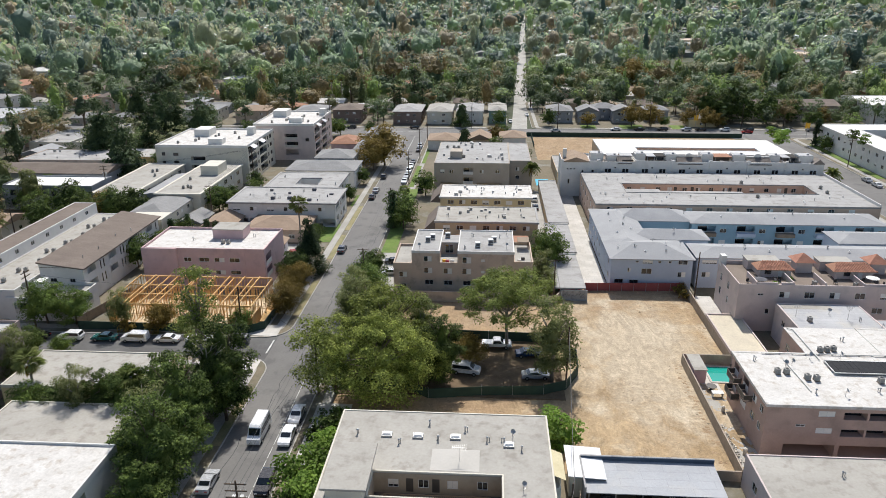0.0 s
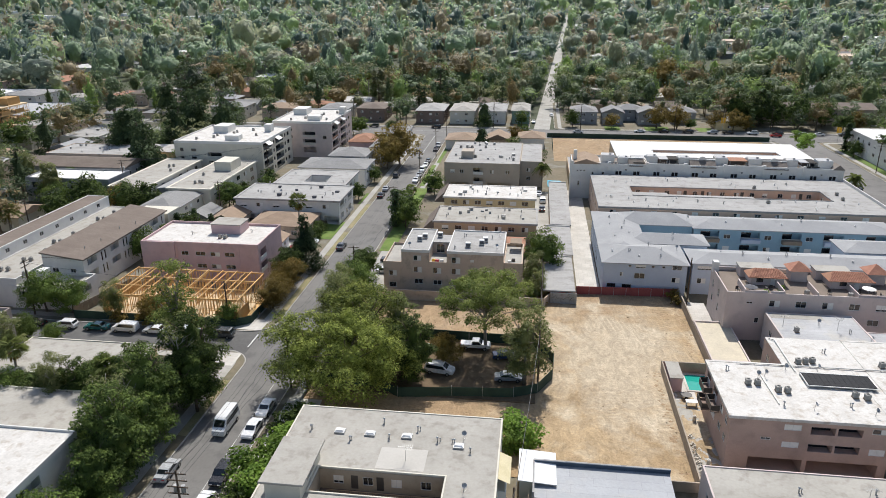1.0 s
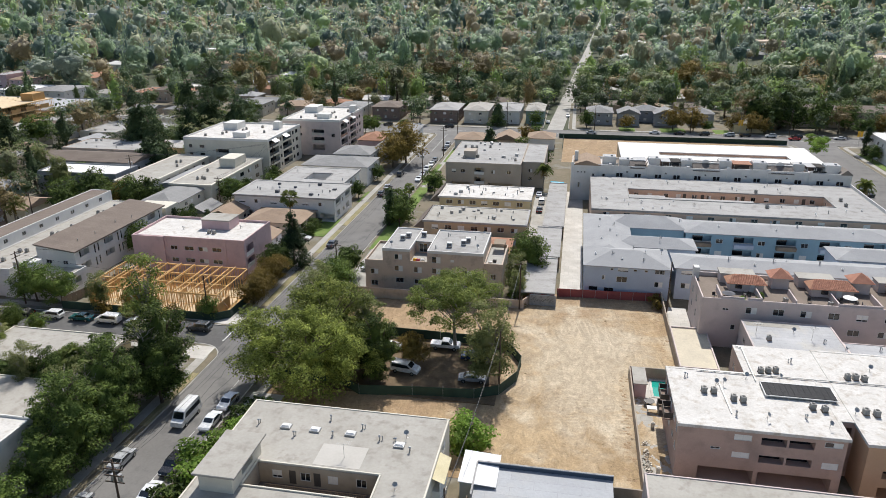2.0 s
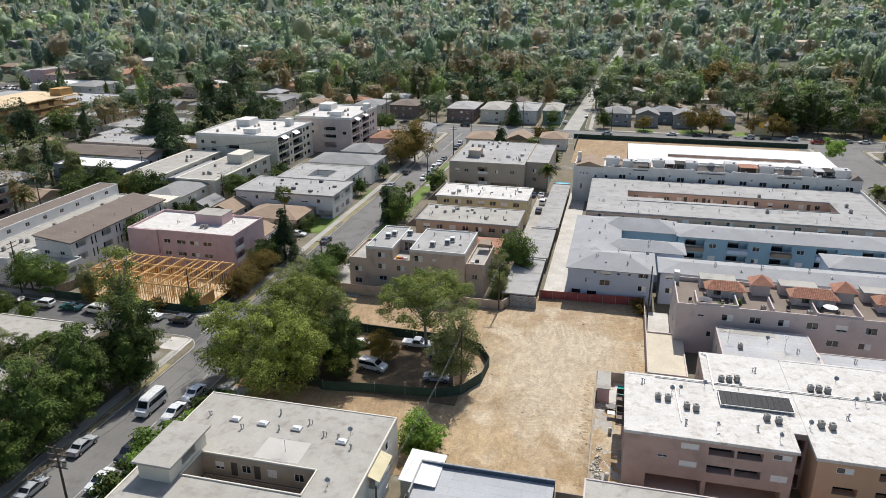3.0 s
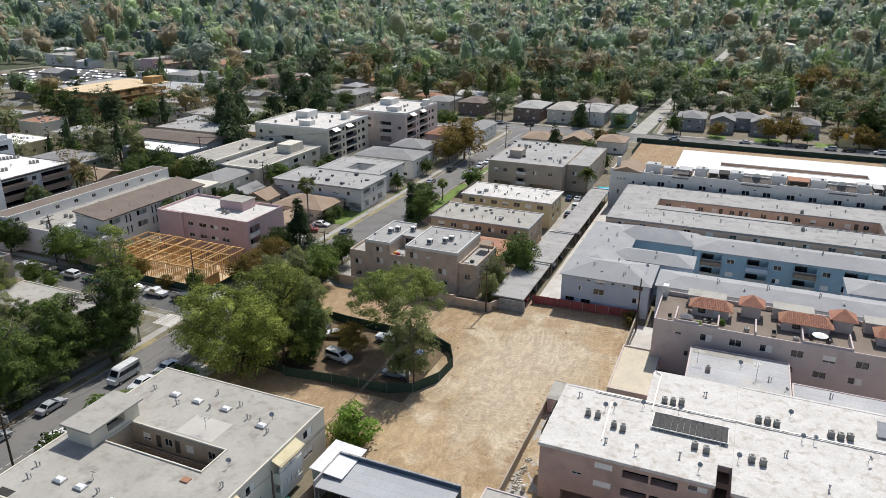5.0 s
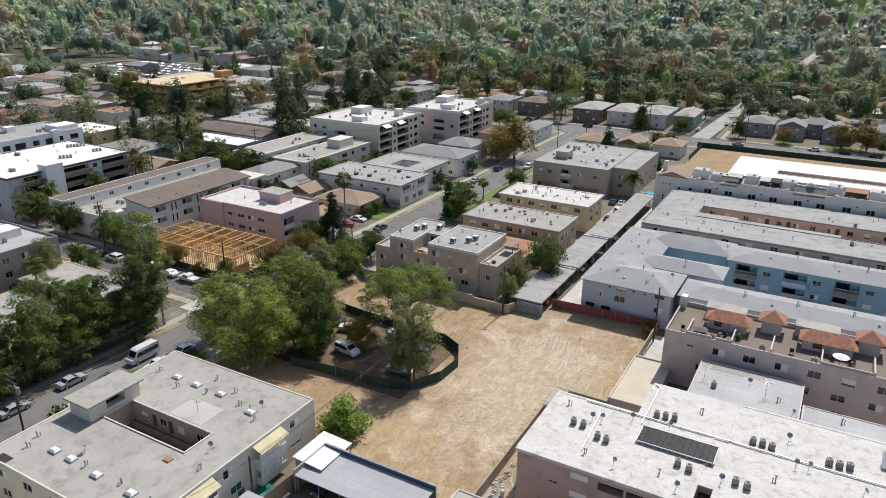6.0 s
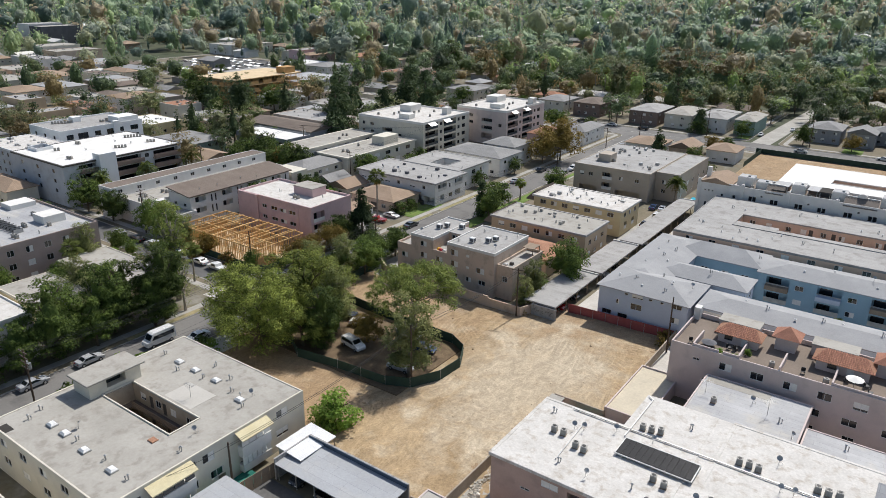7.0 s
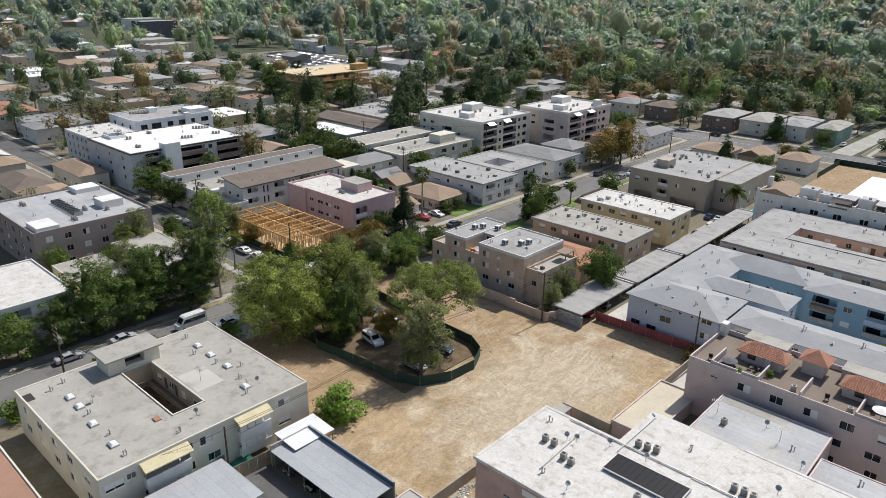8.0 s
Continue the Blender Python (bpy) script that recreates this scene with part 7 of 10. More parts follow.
    for x, w in ((56.6, 8.2), (133.2, 6.0 - 3.2)):
        th, lx, ly = on(x)
        part("hip_roof", hip(Mesh(), lx, lx + w, 219.7 + ly, 230.8 + ly, 11.25, 1.4, 0.25, True), m_r_tanny if x < 60 else m_r_tile_grey, th, "low tiled roof at the end of the row")
    th, lx, ly = on(57.0)
    part("chimney", Mesh().chamfer(lx, lx + 1.1, 224 + ly, 225.2 + ly, 11.2, 14.4, 0.1), m_white, th)
    for x, y in ((84.2, 220.8), (105.6, 221.0), (125.6, 220.9), (69.9, 221.4)):
        put("ac", x, y, 10.82)


townhouses()
block("apartment_block", "low block with a bright white coated flat roof", "apartment building", 72.4, 136.5, 234.0, 268.5, 8.6, m_sand, m_r_bright, {}, 0.05, m_r_bright, hole=(85.5, 127, 249.0, 253.4), inside=m_salmon)
block("low_block", "low garage block with a flat grey roof", "garage", 56.6, 71.8, 236, 262, 3.6, m_sand, m_r_grey, {}, 0.1)
slab("paving", 52.2, 140, 270, 316, 0.02, 0.14, m_dirt, "bare dirt strip of a cleared site", "paving")
wall_run("screen_fence", [(50, 316.4), (144, 316.4)], 1.9, 0.08, m_tarp, "dark green screened fence along the street", "fence")
wall_run("screen_fence", [(52, 290), (52, 316.2)], 1.9, 0.08, m_tarp, "dark green screened fence along the street", "fence")


def beige_block():
    x0, x1, y0, y1, h = 17.4, 39.2, 140.0, 154.2, 9.8
    S = [(2.6, 7.6, 1.7, 1.2, "half"), (2.6, 4.9, 1.8, 1.3, "half"), (2.8, 2.3, 1.8, 1.1, "plain"), (6.6, 4.8, 1.8, 1.3, "half"), (6.8, 2.3, 1.8, 1.1, "plain"), (10.8, 7.3, 1.9, 1.4, "half"), (10.8, 4.8, 1.9, 1.3, "half"), (14.8, 7.7, 0.8, 0.6, "full"),
         (14.8, 5.1, 0.8, 0.6, "full"), (17.4, 4.7, 2.0, 1.3, "half"), (11.0, 2.2, 1.7, 1.1, "plain"), (14.8, 2.2, 1.4, 1.1, "half"), (18.0, 2.2, 1.7, 1.1, "plain")]
    th = block("apartment_block", "beige stained stucco block with stepped roof terraces", "apartment building", x0, 23.4, y0, y1, h, m_beige, m_r_grey, {"S": [q for q in S if q[0] < 5], "W": grid(14, 3, 3)}, 0.25, m_white)
    S2 = [(q[0] - 9.8, *q[1:]) for q in S if q[0] > 9.9]
    block("", "", "", 27.2, x1, y0, y1, h, m_beige, m_r_grey, {"S": S2, "E": row(14, 3, 1.1, 1.4, 4.4) + row(14, 3, 1.1, 1.4, 1.4), "W": [(10.2, 7.7, 1.6, 1.9, "plain")]}, 0.25, m_white, parent=th)
    block("", "", "", 23.4, 27.2, 146.2, 151.2, h - 0.02, m_beige, m_r_grey, {"S": [(0.8, 7.3, 1.8, 2.0, "plain")]}, 0.0, m_white, parent=th)
    block("", "", "", 23.4, 27.2, y0 + 0.02, 146.2, 7.1, m_beige, m_conc, {"S": [(0.8, 4.8, 1.8, 1.3, "half"), (0.9, 2.2, 1.8, 1.1, "plain")]}, 0.0, m_beige, parent=th)
    cx, cy = th.location[0], th.location[1]
    part("balcony_rail", Mesh().chamfer(23.4 - cx, 27.2 - cx, y0 - cy, y0 + 0.2 - cy, 7.1, 7.55), m_beige, th)
    block("", "", "", 13.4, 17.35, 140.1, 152.4, 6.6, m_beige, m_conc, {"S": [(1.2, 3.9, 1.7, 1.2, "half"), (1.2, 1.2, 1.6, 1.2, "plain")], "W": grid(12, 2, 3, base=0.8, storey=2.6)}, 0.55, m_beige, parent=th)
    block("", "", "", 39.25, 43.2, 141.0, 153.6, 6.9, m_beige, m_conc, {"S": [(1.4, 3.9, 1.2, 1.3, "plain")], "E": [(2, 4.2, 1.2, 1.4, "plain"), (5.2, 4.4, 0.8, 1.0, "plain"), (8.6, 4.2, 1.2, 1.4, "plain"), (2, 1.2, 1.2, 1.4, "half"), (8, 1.2, 1.2, 1.4, "plain")]}, 0.6, m_beige, parent=th)
    part("pergola", Mesh().box(40.2 - cx, 42.8 - cx, 149.8 - cy, 153.2 - cy, 8.9, 9.0).box(42.6 - cx, 42.75 - cx, 149.9 - cy, 150.05 - cy, 7.0, 8.9).box(42.6 - cx, 42.75 - cx, 152.9 - cy, 153.05 - cy, 7.0, 8.9), m_wood, th)
    # white roof coolers with louvred sides
    for x, y in ((20.4, 146.6), (21.3, 148.4), (24.6, 149.6), (31.4, 143.6), (34.2, 145.6), (34.9, 147.4)):
        u = thing("roof_cooler", "boxy white evaporative cooler on a flat roof", "air conditioner", (x, y, 9.92), 4, "roof coolers")
        part("body", Mesh().chamfer(-0.55, 0.55, -0.5, 0.5, 0.15, 1.1, 0.06), m_sky, u)
        part("louvre", Mesh().box(-0.44, 0.44, -0.52, -0.5, 0.28, 0.95).box(0.55, 0.57, -0.4, 0.4, 0.28, 0.95), m_dkgrey, u)
        part("skid", Mesh().box(-0.5, 0.5, -0.45, 0.45, 0.0, 0.15), m_wood, u)


beige_block()
put("dish", 37.6, 142.8, 9.92, 30), put("dish", 37.8, 151.7, 9.92, 60), put("dish", 18.9, 142.0, 9.92, 10), put("vent", 30.0, 150.4, 9.92), put("vent", 36.2, 149.6, 9.92, 60), put("vent", 28.6, 142.2, 9.92, 30)
for k, (x, y, c) in enumerate(((25.0, 140.8, m_toy_r), (26.0, 140.9, m_frame), (24.3, 141.1, m_sign_y), (40.4, 142.6, m_frame), (41.2, 143.8, m_frame_dk))):
    ob = solid("planter_box", Mesh().chamfer(-0.4, 0.4, -0.3, 0.3, 0, 0.6, 0.1), c, "pots and toys on a balcony" if k < 3 else "boxes on a roof terrace", "clutter")
    ob.location = (x, y, 7.22 if k < 3 else 7.02)
wall_run("boundary_wall", [(9.6, 138.8), (12.8, 136.4), (40.2, 136.2)], 2.3, 0.25, m_beige, "beige stucco boundary wall", "wall")
wall_run("boundary_wall", [(40.2, 136.2), (47.9, 136.2), (49.3, 139.4)], 1.9, 0.22, m_beige, "low beige stucco wall at the lot's edge", "wall")
wall_run("boundary_wall", [(49.4, 138.4), (54.6, 138.4)], 2.4, 0.25, m_bare, "grey painted end wall with scrawls", "wall")
scr = Mesh()
rng = random.Random(5)
for i in range(15):
    x, z = 49.7 + i * 0.3, 0.9 + rng.uniform(0, 0.5)
    scr.beam((x, 138.26, z), (x + rng.uniform(0.1, 0.6), 138.26, z + rng.uniform(0.2, 0.8)), 0.07, 0.03)
solid("scrawl", scr, m_black, "dark sprayed scrawls on the end wall", "graffiti", "structure")
wall_run("red_screen_fence", [(54.8, 143.6), (60.0, 143.8), (76.2, 144.6)], 1.9, 0.06, m_red, "red mesh screen on a chain-link fence", "fence")
for i in range(9):
    x = 55.0 + i * 2.6
    solid("fence_post", Mesh().disc((x, 143.5 + 0.05 * i), 0.04, 0.04, 0.1, 2.1, 6), m_metal, "galvanised post of the red fence", "fence post", group="red fence posts")

block("apartment_block", "sand stucco apartment block with a flat grey roof", "apartment building", 20.2, 46.0, 169.4, 182.2, 7.1, m_sand, m_r_fg, {"S": [*row(25.8, 7, 1.7, 1.2, 4.9), *row(25.8, 6, 1.7, 1.2, 1.7)], "E": grid(13, 2, 3, base=1.2), "W": grid(16, 2, 3)}, 0.12, m_r_grey, over=0.3, clutter=16)
block("apartment_block", "pale yellow apartment block with a white coated flat roof", "apartment building", 20.0, 45.5, 191.8, 204.4, 7.1, m_yellow, m_r_white, {"S": [*row(25.5, 7, 1.8, 1.2, 5.0), *row(25.5, 7, 1.8, 1.2, 1.8)], "E": [*row(12.6, 3, 1.4, 1.2, 4.8), *row(12.6, 2, 1.8, 2.0, 1.4, "balcony")], "W": grid(14, 2, 3)}, 0.14, m_r_white, over=0.4, clutter=14)
for x, y, w, low in ((19.0, 169.8, 12.0, 1.6), (18.6, 192.4, 11.4, 1.2)):
    ms = Mesh()
    ms.quad((x - 1.6, y, 6.6 - low), (x - 1.6, y + w, 6.6 - low), (x + 1.2, y + w, 9.3 - low), (x + 1.2, y, 9.3 - low))
    ms.quad((x + 1.2, y, 9.3 - low), (x + 1.2, y + w, 9.3 - low), (x + 1.3, y + w, 6.5 - low), (x + 1.3, y, 6.5 - low))
    ms.quad((x - 1.6, y, 6.6 - low), (x + 1.2, y, 9.3 - low), (x + 1.3, y, 6.5 - low)), ms.quad((x - 1.6, y + w, 6.6 - low), (x + 1.3, y + w, 6.5 - low), (x + 1.2, y + w, 9.3 - low))
    solid("mansard_roof", ms, m_r_brown, "brown shingled mansard front over the street side", "roof", "structure")
tan = block("apartment_block", "tan stucco apartment block with a flat grey roof", "apartment building", 15.6, 40.2, 226.0, 260.0, 8.7, m_tan, m_r_grey, {"S": [(2, 5.4, 1.4, 1.2, "win"), (5, 5.4, 1.4, 1.2, "win"), (9.5, 5.0, 3.2, 2.2, "balcony"), (9.5, 1.8, 3.2, 2.2, "balcony"), (15, 5.4, 1.2, 1.2, "win"), (20, 5.4, 1.4, 1.2, "win"), (2, 0.1, 6, 2.2, "void"), (14, 0.1, 8, 2.2, "void")], "W": grid(34, 2, 6)}, 0.15, m_tan, clutter=22)
block("apartment_block", "tan stucco apartment block with a flat grey roof", "apartment building", 40.3, 47.4, 231.0, 260.0, 8.5, m_tan, m_r_grey, {"S": [(2.0, 5.2, 1.3, 1.2, "win"), (2.0, 2.4, 1.3, 1.2, "win")], "E": grid(29, 2, 5)}, 0.15, m_tan)
rng = random.Random(31)
for i in range(13):
    put(rng.choice(("ac", "ac", "vent")), rng.uniform(18, 38), rng.uniform(229, 257), 8.82, rng.uniform(0, 90))
for i in range(9):
    put("vent", rng.uniform(22, 43), rng.uniform(193, 203), 7.22, rng.uniform(0, 90))
for x, y, t in ((23, 173, 0), (28.4, 179, 40), (33, 172.6, 90), (37.5, 180, 20), (42, 174, 70)):
    put("vent", x, y, 7.22, t)
solid("penthouse", Mesh().chamfer(20.5, 24.5, 233, 238, 8.8, 11.2), m_tan, "small roof stair house", "stair house")


def long_carport(x0, x1, y0, y1, h, tag):
    th = thing("carport", "long open carport with a grey flat roof", "carport", ((x0 + x1) / 2, (y0 + y1) / 2, 0), group="alley carports")
    w, d = (x1 - x0) / 2, (y1 - y0) / 2
    part("roof", Mesh().chamfer(-w, w, -d, d, h - 0.3, h, 0.04), m_r_grey, th)
    part("back_wall", Mesh().box(-w + 0.1, -w + 0.3, -d + 0.1, d - 0.1, 0.1, h - 0.3), m_sand, th)
    n = int((y1 - y0) / 5)
    for i in range(n + 1):
        y = -d + 0.2 + i * (2 * d - 0.5) / n
        part("post", Mesh().box(w - 0.3, w - 0.15, y, y + 0.15, 0.1, h - 0.3), m_wood, th)
    part("lip", Mesh().box(-w, w, d - 0.25, d, h, h + 0.25), m_white, th)


long_carport(47.4, 54.4, 138.6, 159.0, 2.9, "a")
long_carport(48.4, 54.8, 159.6, 181.0, 3.2, "b")
long_carport(49.6, 55.2, 182.0, 226.0, 3.3, "c")
for x, y, t, k, c in ((51.5, 144, 0, "sedan", RED), (51.5, 150, 0, "sedan", GREYC), (51.8, 165, 0, "suv", SILVER), (52, 171, 0, "sedan", BLACK), (52.2, 190, 0, "sedan", WHITE), (52.2, 199, 0, "suv", GREYC),
                      (47.3, 168, 90, "sedan", WHITE), (47.4, 174, 90, "sedan", SILVER), (47.6, 205, 90, "sedan", BLACK), (47.8, 214, 90, "suv", WHITE), (44.0, 221.5, 90, "sedan", BLUEC), (46.6, 221.8, 90, "sedan", WHITE)):
    car(k, *c, x, y, t, "parked beside the carports")
solid("swimming_pool", Mesh().box(49.5, 54.0, 232, 240, 0.1, 0.2), glossy("pool_blue", (0.05, 0.45, 0.62), 0.05), "small bright blue swimming pool", "pool")
house("annex", "low annex with a red-tan tiled roof between two blocks", 26.0, 43.0, 156.2, 166.4, 4.6, m_beige, m_r_terra, 1.5, False, 2, 5)
house("cottage", "small stucco house with a tan hipped roof", 8.5, 22, 286, 300, 4.2, m_white, m_r_tanny, 1.9, False, 1, 5)
house("cottage", "small stucco house with a tan hipped roof", 25, 34, 288, 300, 4.2, m_beige, m_r_tanny, 2.2, True, 1, 5)
house("cottage", "small white house with a tan hipped roof", 38, 48.5, 291, 303, 4.6, m_white, m_r_tanny, 1.9, False, 1, 5)

# ---- west of the street ----
pk = block("apartment_block", "dusty pink stucco block with a white flat roof", "apartment building", -42.0, -14.7, 140.5, 155.0, 8.9, m_pink, m_r_white,
           {"S": [q for f in (0, 1) for q in ((9.2, 6.3 - f * 2.9, 1.7, 1.0, "plain"), (12.6, 6.3 - f * 2.9, 2.3, 1.0, "plain"), (16.0, 6.3 - f * 2.9, 2.3, 1.0, "half"), (19.4, 6.3 - f * 2.9, 2.3, 1.0, "plain"))],
            "E": [(0.9, 5.2, 3.8, 2.6, "balcony"), (0.9, 2.4, 3.8, 2.3, "balcony"), (6.5, 0.1, 7.2, 2.4, "void")]}, 0.55, m_pink)
for dx in (-5.2, 9.2):
    part("downpipe", Mesh().beam((dx, -7.3, 0.2), (dx, -7.3, 9.0), 0.12, n=6), m_pink, pk)
part("pilaster", Mesh().chamfer(-13.66, -5.8, -7.62, -7.24, 0.1, 9.5), m_pink, pk)
part("roof_room", Mesh().chamfer(-0.5, 6.5, 0.5, 5.5, 9.0, 11.2), m_pink, pk)
part("roof_room_slab", Mesh().box(-0.7, 6.7, 0.3, 5.7, 11.2, 11.4), m_r_fg, pk)
put("vent", -33, 147, 9.02), put("ac", -25.5, 145.3, 9.02), put("ac", -24.3, 145.3, 9.02), put("vent", -20, 150, 9.02)


def framing(x0, x1, y0, y1, z0, storey, floors, deck, label, bay=3.6, stud=0.6, name="building_frame"):
    """A timber skeleton: plates, studs, joists and decks."""
    th = thing(name, label, "building frame", ((x0 + x1) / 2, (y0 + y1) / 2, 0))
    cx, cy = (x0 + x1) / 2, (y0 + y1) / 2
    rng = random.Random(int(x0 + y0))
    for f in range(floors):
        za, zb = z0 + f * storey, z0 + (f + 1) * storey - 0.2
        d = part("deck", Mesh().box(x0 - cx, x1 - cx, y0 - cy, y1 - cy, za - 0.2, za), m_ply, th, "pale plywood floor deck")
        lines = [("x", y0), ("x", y1)] + [("x", y0 + (y1 - y0) * k / 3) for k in (1, 2)] + [("y", x0 + (x1 - x0) * k / max(1, int((x1 - x0) / bay))) for k in range(int((x1 - x0) / bay) + 1)]
        for axis, c in lines:
            m = Mesh()
            a, b = (x0, x1) if axis == "x" else (y0, y1)

            def P(u, z):
                return (u - cx, c - cy, z) if axis == "x" else (c - cx, u - cy, z)

            for z in (za + 0.05, zb - 0.15, zb - 0.05):
                m.beam(P(a, z), P(b, z), 0.14, 0.09)
            n = int((b - a) / stud)
            for i in range(n + 1):
                if rng.random() < 0.8:
                    u = a + (b - a) * i / n
                    m.beam(P(u, za), P(u, zb - 0.1), 0.09, 0.12)
            part("stud_wall", m, m_lumber, th)
    if deck:
        part("roof_deck", Mesh().box(x0 - cx, x1 - cx, y0 - cy, y1 - cy, z0 + floors * storey - 0.2, z0 + floors * storey), m_ply, th)
    return th


site = framing(-40, -11.5, 120.5, 134.5, 0.6, 5.0, 1, False, "fresh timber framing of a new house under construction")
for i in range(9):
    x = -14 + i * 3.2
    part("roof_beam", Mesh().beam((x, -7.2, 5.55), (x, 7.2, 5.55), 0.16, 0.26), m_lumber, site)
for y in (-7.0, -2.3, 2.3, 7.0):
    part("roof_beam", Mesh().beam((-14.2, y, 5.35), (14.2, y, 5.35), 0.18, 0.26), m_lumber, site)
part("sheathing", Mesh().box(9.5, 14.3, -7.2, -7.1, 0.6, 2.9).box(14.26, 14.36, -7.0, -2.0, 0.6, 3.2), m_osb, site, "orange sheathing panels")
part("sheathing", Mesh().box(-14.36, -14.26, -7, 7, 0.4, 3.4), m_osb, site, "orange sheathing panels")
TAKEN.append((-224, -180, 232, 256))
wall_run("screen_fence", [(-46, 119.6), (-12.0, 119.6), (-9.5, 121.5), (-9.3, 137)], 1.7, 0.08, m_tarp, "dark green screened fence round the building site", "fence")
board_fence([(-46.5, 120.2), (-43, 136)], 2.0, "orange board fence at the building site")
for i in range(9):
    ob = solid("lumber_stack", Mesh().box(-1.8, 1.8, -0.5, 0.5, 0, 0.35 + 0.1 * (i % 3)), m_lumber, "stack of fresh lumber on the slab", "lumber", group="lumber stacks")
    ob.matrix_world = pose(-10.8 + (i % 2) * 0.6, 122.5 + i * 1.5, 0.15, 0, 0, 70 + 11 * i)

# long gabled apartments behind a narrow yard
ga = block("apartment_block", "white stucco apartment block with a brown single-pitch roof", "apartment building", -59.6, -50.2, 130.9, 166.0, 8.2, m_white, m_r_brown,
           {"S": [(2.0, 4.6, 1.4, 1.2, "plain"), (6.2, 4.4, 1.2, 1.4, "plain")],
            "E": [q for u in (1.6, 10.4, 19.4, 28.4) for z in (5.2, 2.2) for q in ((u, z, 3.3, 2.3, "balcony"), (u + 5.0, z + 0.1, 0.55, 2.1, "plain"), (u + 6.3, z + 0.1, 0.55, 2.1, "plain"))]}, 0.0)
pitch = Mesh()
for y0, y1, d, zl in ((-18.2, 18.2, 0.0, 8.35), (-17.4, 17.4, 0.25, 8.1)):
    e0, e1, lift = 5.3 - d * 2, -4.75 + d, 1.25
    pitch.quad((e1, y0, zl + lift - d), (e0, y0, zl - d), (e0, y1, zl - d), (e1, y1, zl + lift - d))
for y in (-18.2, 18.2):
    pitch.quad((-4.75, y, 9.3), (5.3, y, 8.05), (5.3, y, 8.35), (-4.75, y, 9.6))
pitch.quad((5.3, -18.2, 8.05), (5.3, 18.2, 8.05), (5.3, 18.2, 8.35), (5.3, -18.2, 8.35)), pitch.quad((-4.75, -18.2, 9.3), (5.3, -18.2, 8.05), (5.3, 18.2, 8.05), (-4.75, 18.2, 9.3))
part("pitched_roof", pitch, m_r_brown, ga, "brown shingled single-pitch roof")
gable = Mesh()
gable.quad((-4.7, -17.55, 8.2), (4.7, -17.55, 8.2), (4.7, -17.55, 8.3), (-4.7, -17.55, 9.4)), gable.quad((4.7, 17.55, 8.2), (-4.7, 17.55, 8.2), (-4.7, 17.55, 9.4), (4.7, 17.55, 8.3)), gable.quad((-4.7, 17.55, 6.0), (-4.7, -17.55, 6.0), (-4.7, -17.55, 9.4), (-4.7, 17.55, 9.4))
part("upper_wall", gable, m_white, ga)
for k in (-12.5, -7.0, 1.5, 6.0):
    part("vent_pipe", Mesh().disc((3.6 - k % 2, k), 0.09, 0.09, 8.4, 9.3, 8), m_metal, ga)
part("chimney", Mesh().chamfer(-2.2, -0.4, -23.6, -21.2, 0.1, 7.6), m_white, ga, "broad white stucco chimney")
solid("wing", Mesh().chamfer(-59.0, -49.6, 166.6, 173.0, 0.1, 7.4), m_cream, "cream stucco end wing with a flat roof", "apartment wing")
block("apartment_block", "white stucco block with a flat grey roof and condensers", "apartment building", -70.8, -60.2, 123, 174, 6.2, m_white, m_r_fg, {"S": [(1.0, 3.5, 1.5, 1.2, "win")]}, 0.2, m_white)
block("apartment_block", "white stucco apartment block with a brown sloped roof", "apartment building", -77.0, -71.0, 121, 175, 8.9, m_white, m_r_brown, {"S": [(2.0, 5.2, 1.4, 1.2, "win"), (2.0, 1.4, 2.4, 2.2, "balcony")], "E": [q for i in range(9) for q in ((2 + i * 5.8, 7.2, 1.3, 1.0, "plain"),)]}, 0.12, m_white)
for i in range(8):
    put("ac", -66.6 + (i % 3), 127 + i * 5.9, 6.32, 10), put("ac", -65.2 + (i % 3), 127.4 + i * 5.9, 6.32, 10)
block("apartment_block", "white balconied street front of an apartment block", "apartment building", -62, -47.6, 122.6, 130.8, 4.4, m_white, m_r_fg, {"S": [(1.5, 1.6, 4.4, 2.2, "balcony"), (8.0, 1.6, 4.4, 2.2, "balcony")], "E": [(2.0, 1.6, 4.0, 2.2, "balcony")]}, 0.6, m_white)
house("house", "grey hipped-roof house behind the apartments", -62.5, -51.5, 173, 191, 6.2, m_cream, m_r_shingle, 2.0, False, 2, 5)

gr2 = block("apartment_block", "pale stucco apartment block with a flat grey roof over parking", "apartment building", -38.6, -8.6, 184.4, 200.0, 6.9, m_white, m_r_grey,
            {"S": [*[(1.2 + i * 4.8, 4.5, 2.0, 1.15, "half" if i % 2 else "blind") for i in range(6)], *[(1.0 + i * 4.9, 0.2, 4.2, 2.2, "void") for i in range(6)]], "E": [(1.5, 4.0, 4.2, 2.1, "balcony"), (7.0, 4.2, 1.6, 1.3, "half"), (10.0, 4.0, 4.2, 2.1, "balcony"), (1.5, 1.0, 3.0, 1.8, "void"), (7.0, 1.2, 1.6, 1.3, "plain"), (10.0, 1.0, 3.0, 1.8, "void")]}, 0.12, m_r_grey, over=0.45, clutter=12)
block("", "", "", -33.0, -11.4, 200.4, 218.0, 7.0, m_white, m_r_grey, {"W": grid(17, 2, 3), "E": [*row(17, 3, 2.0, 1.4, 4.4), *row(17, 3, 2.0, 1.4, 1.2)], "S": []}, 0.12, m_r_grey, over=0.45, hole=(-24.5, -18.0, 204, 211), hole_rows=False, parent=gr2)
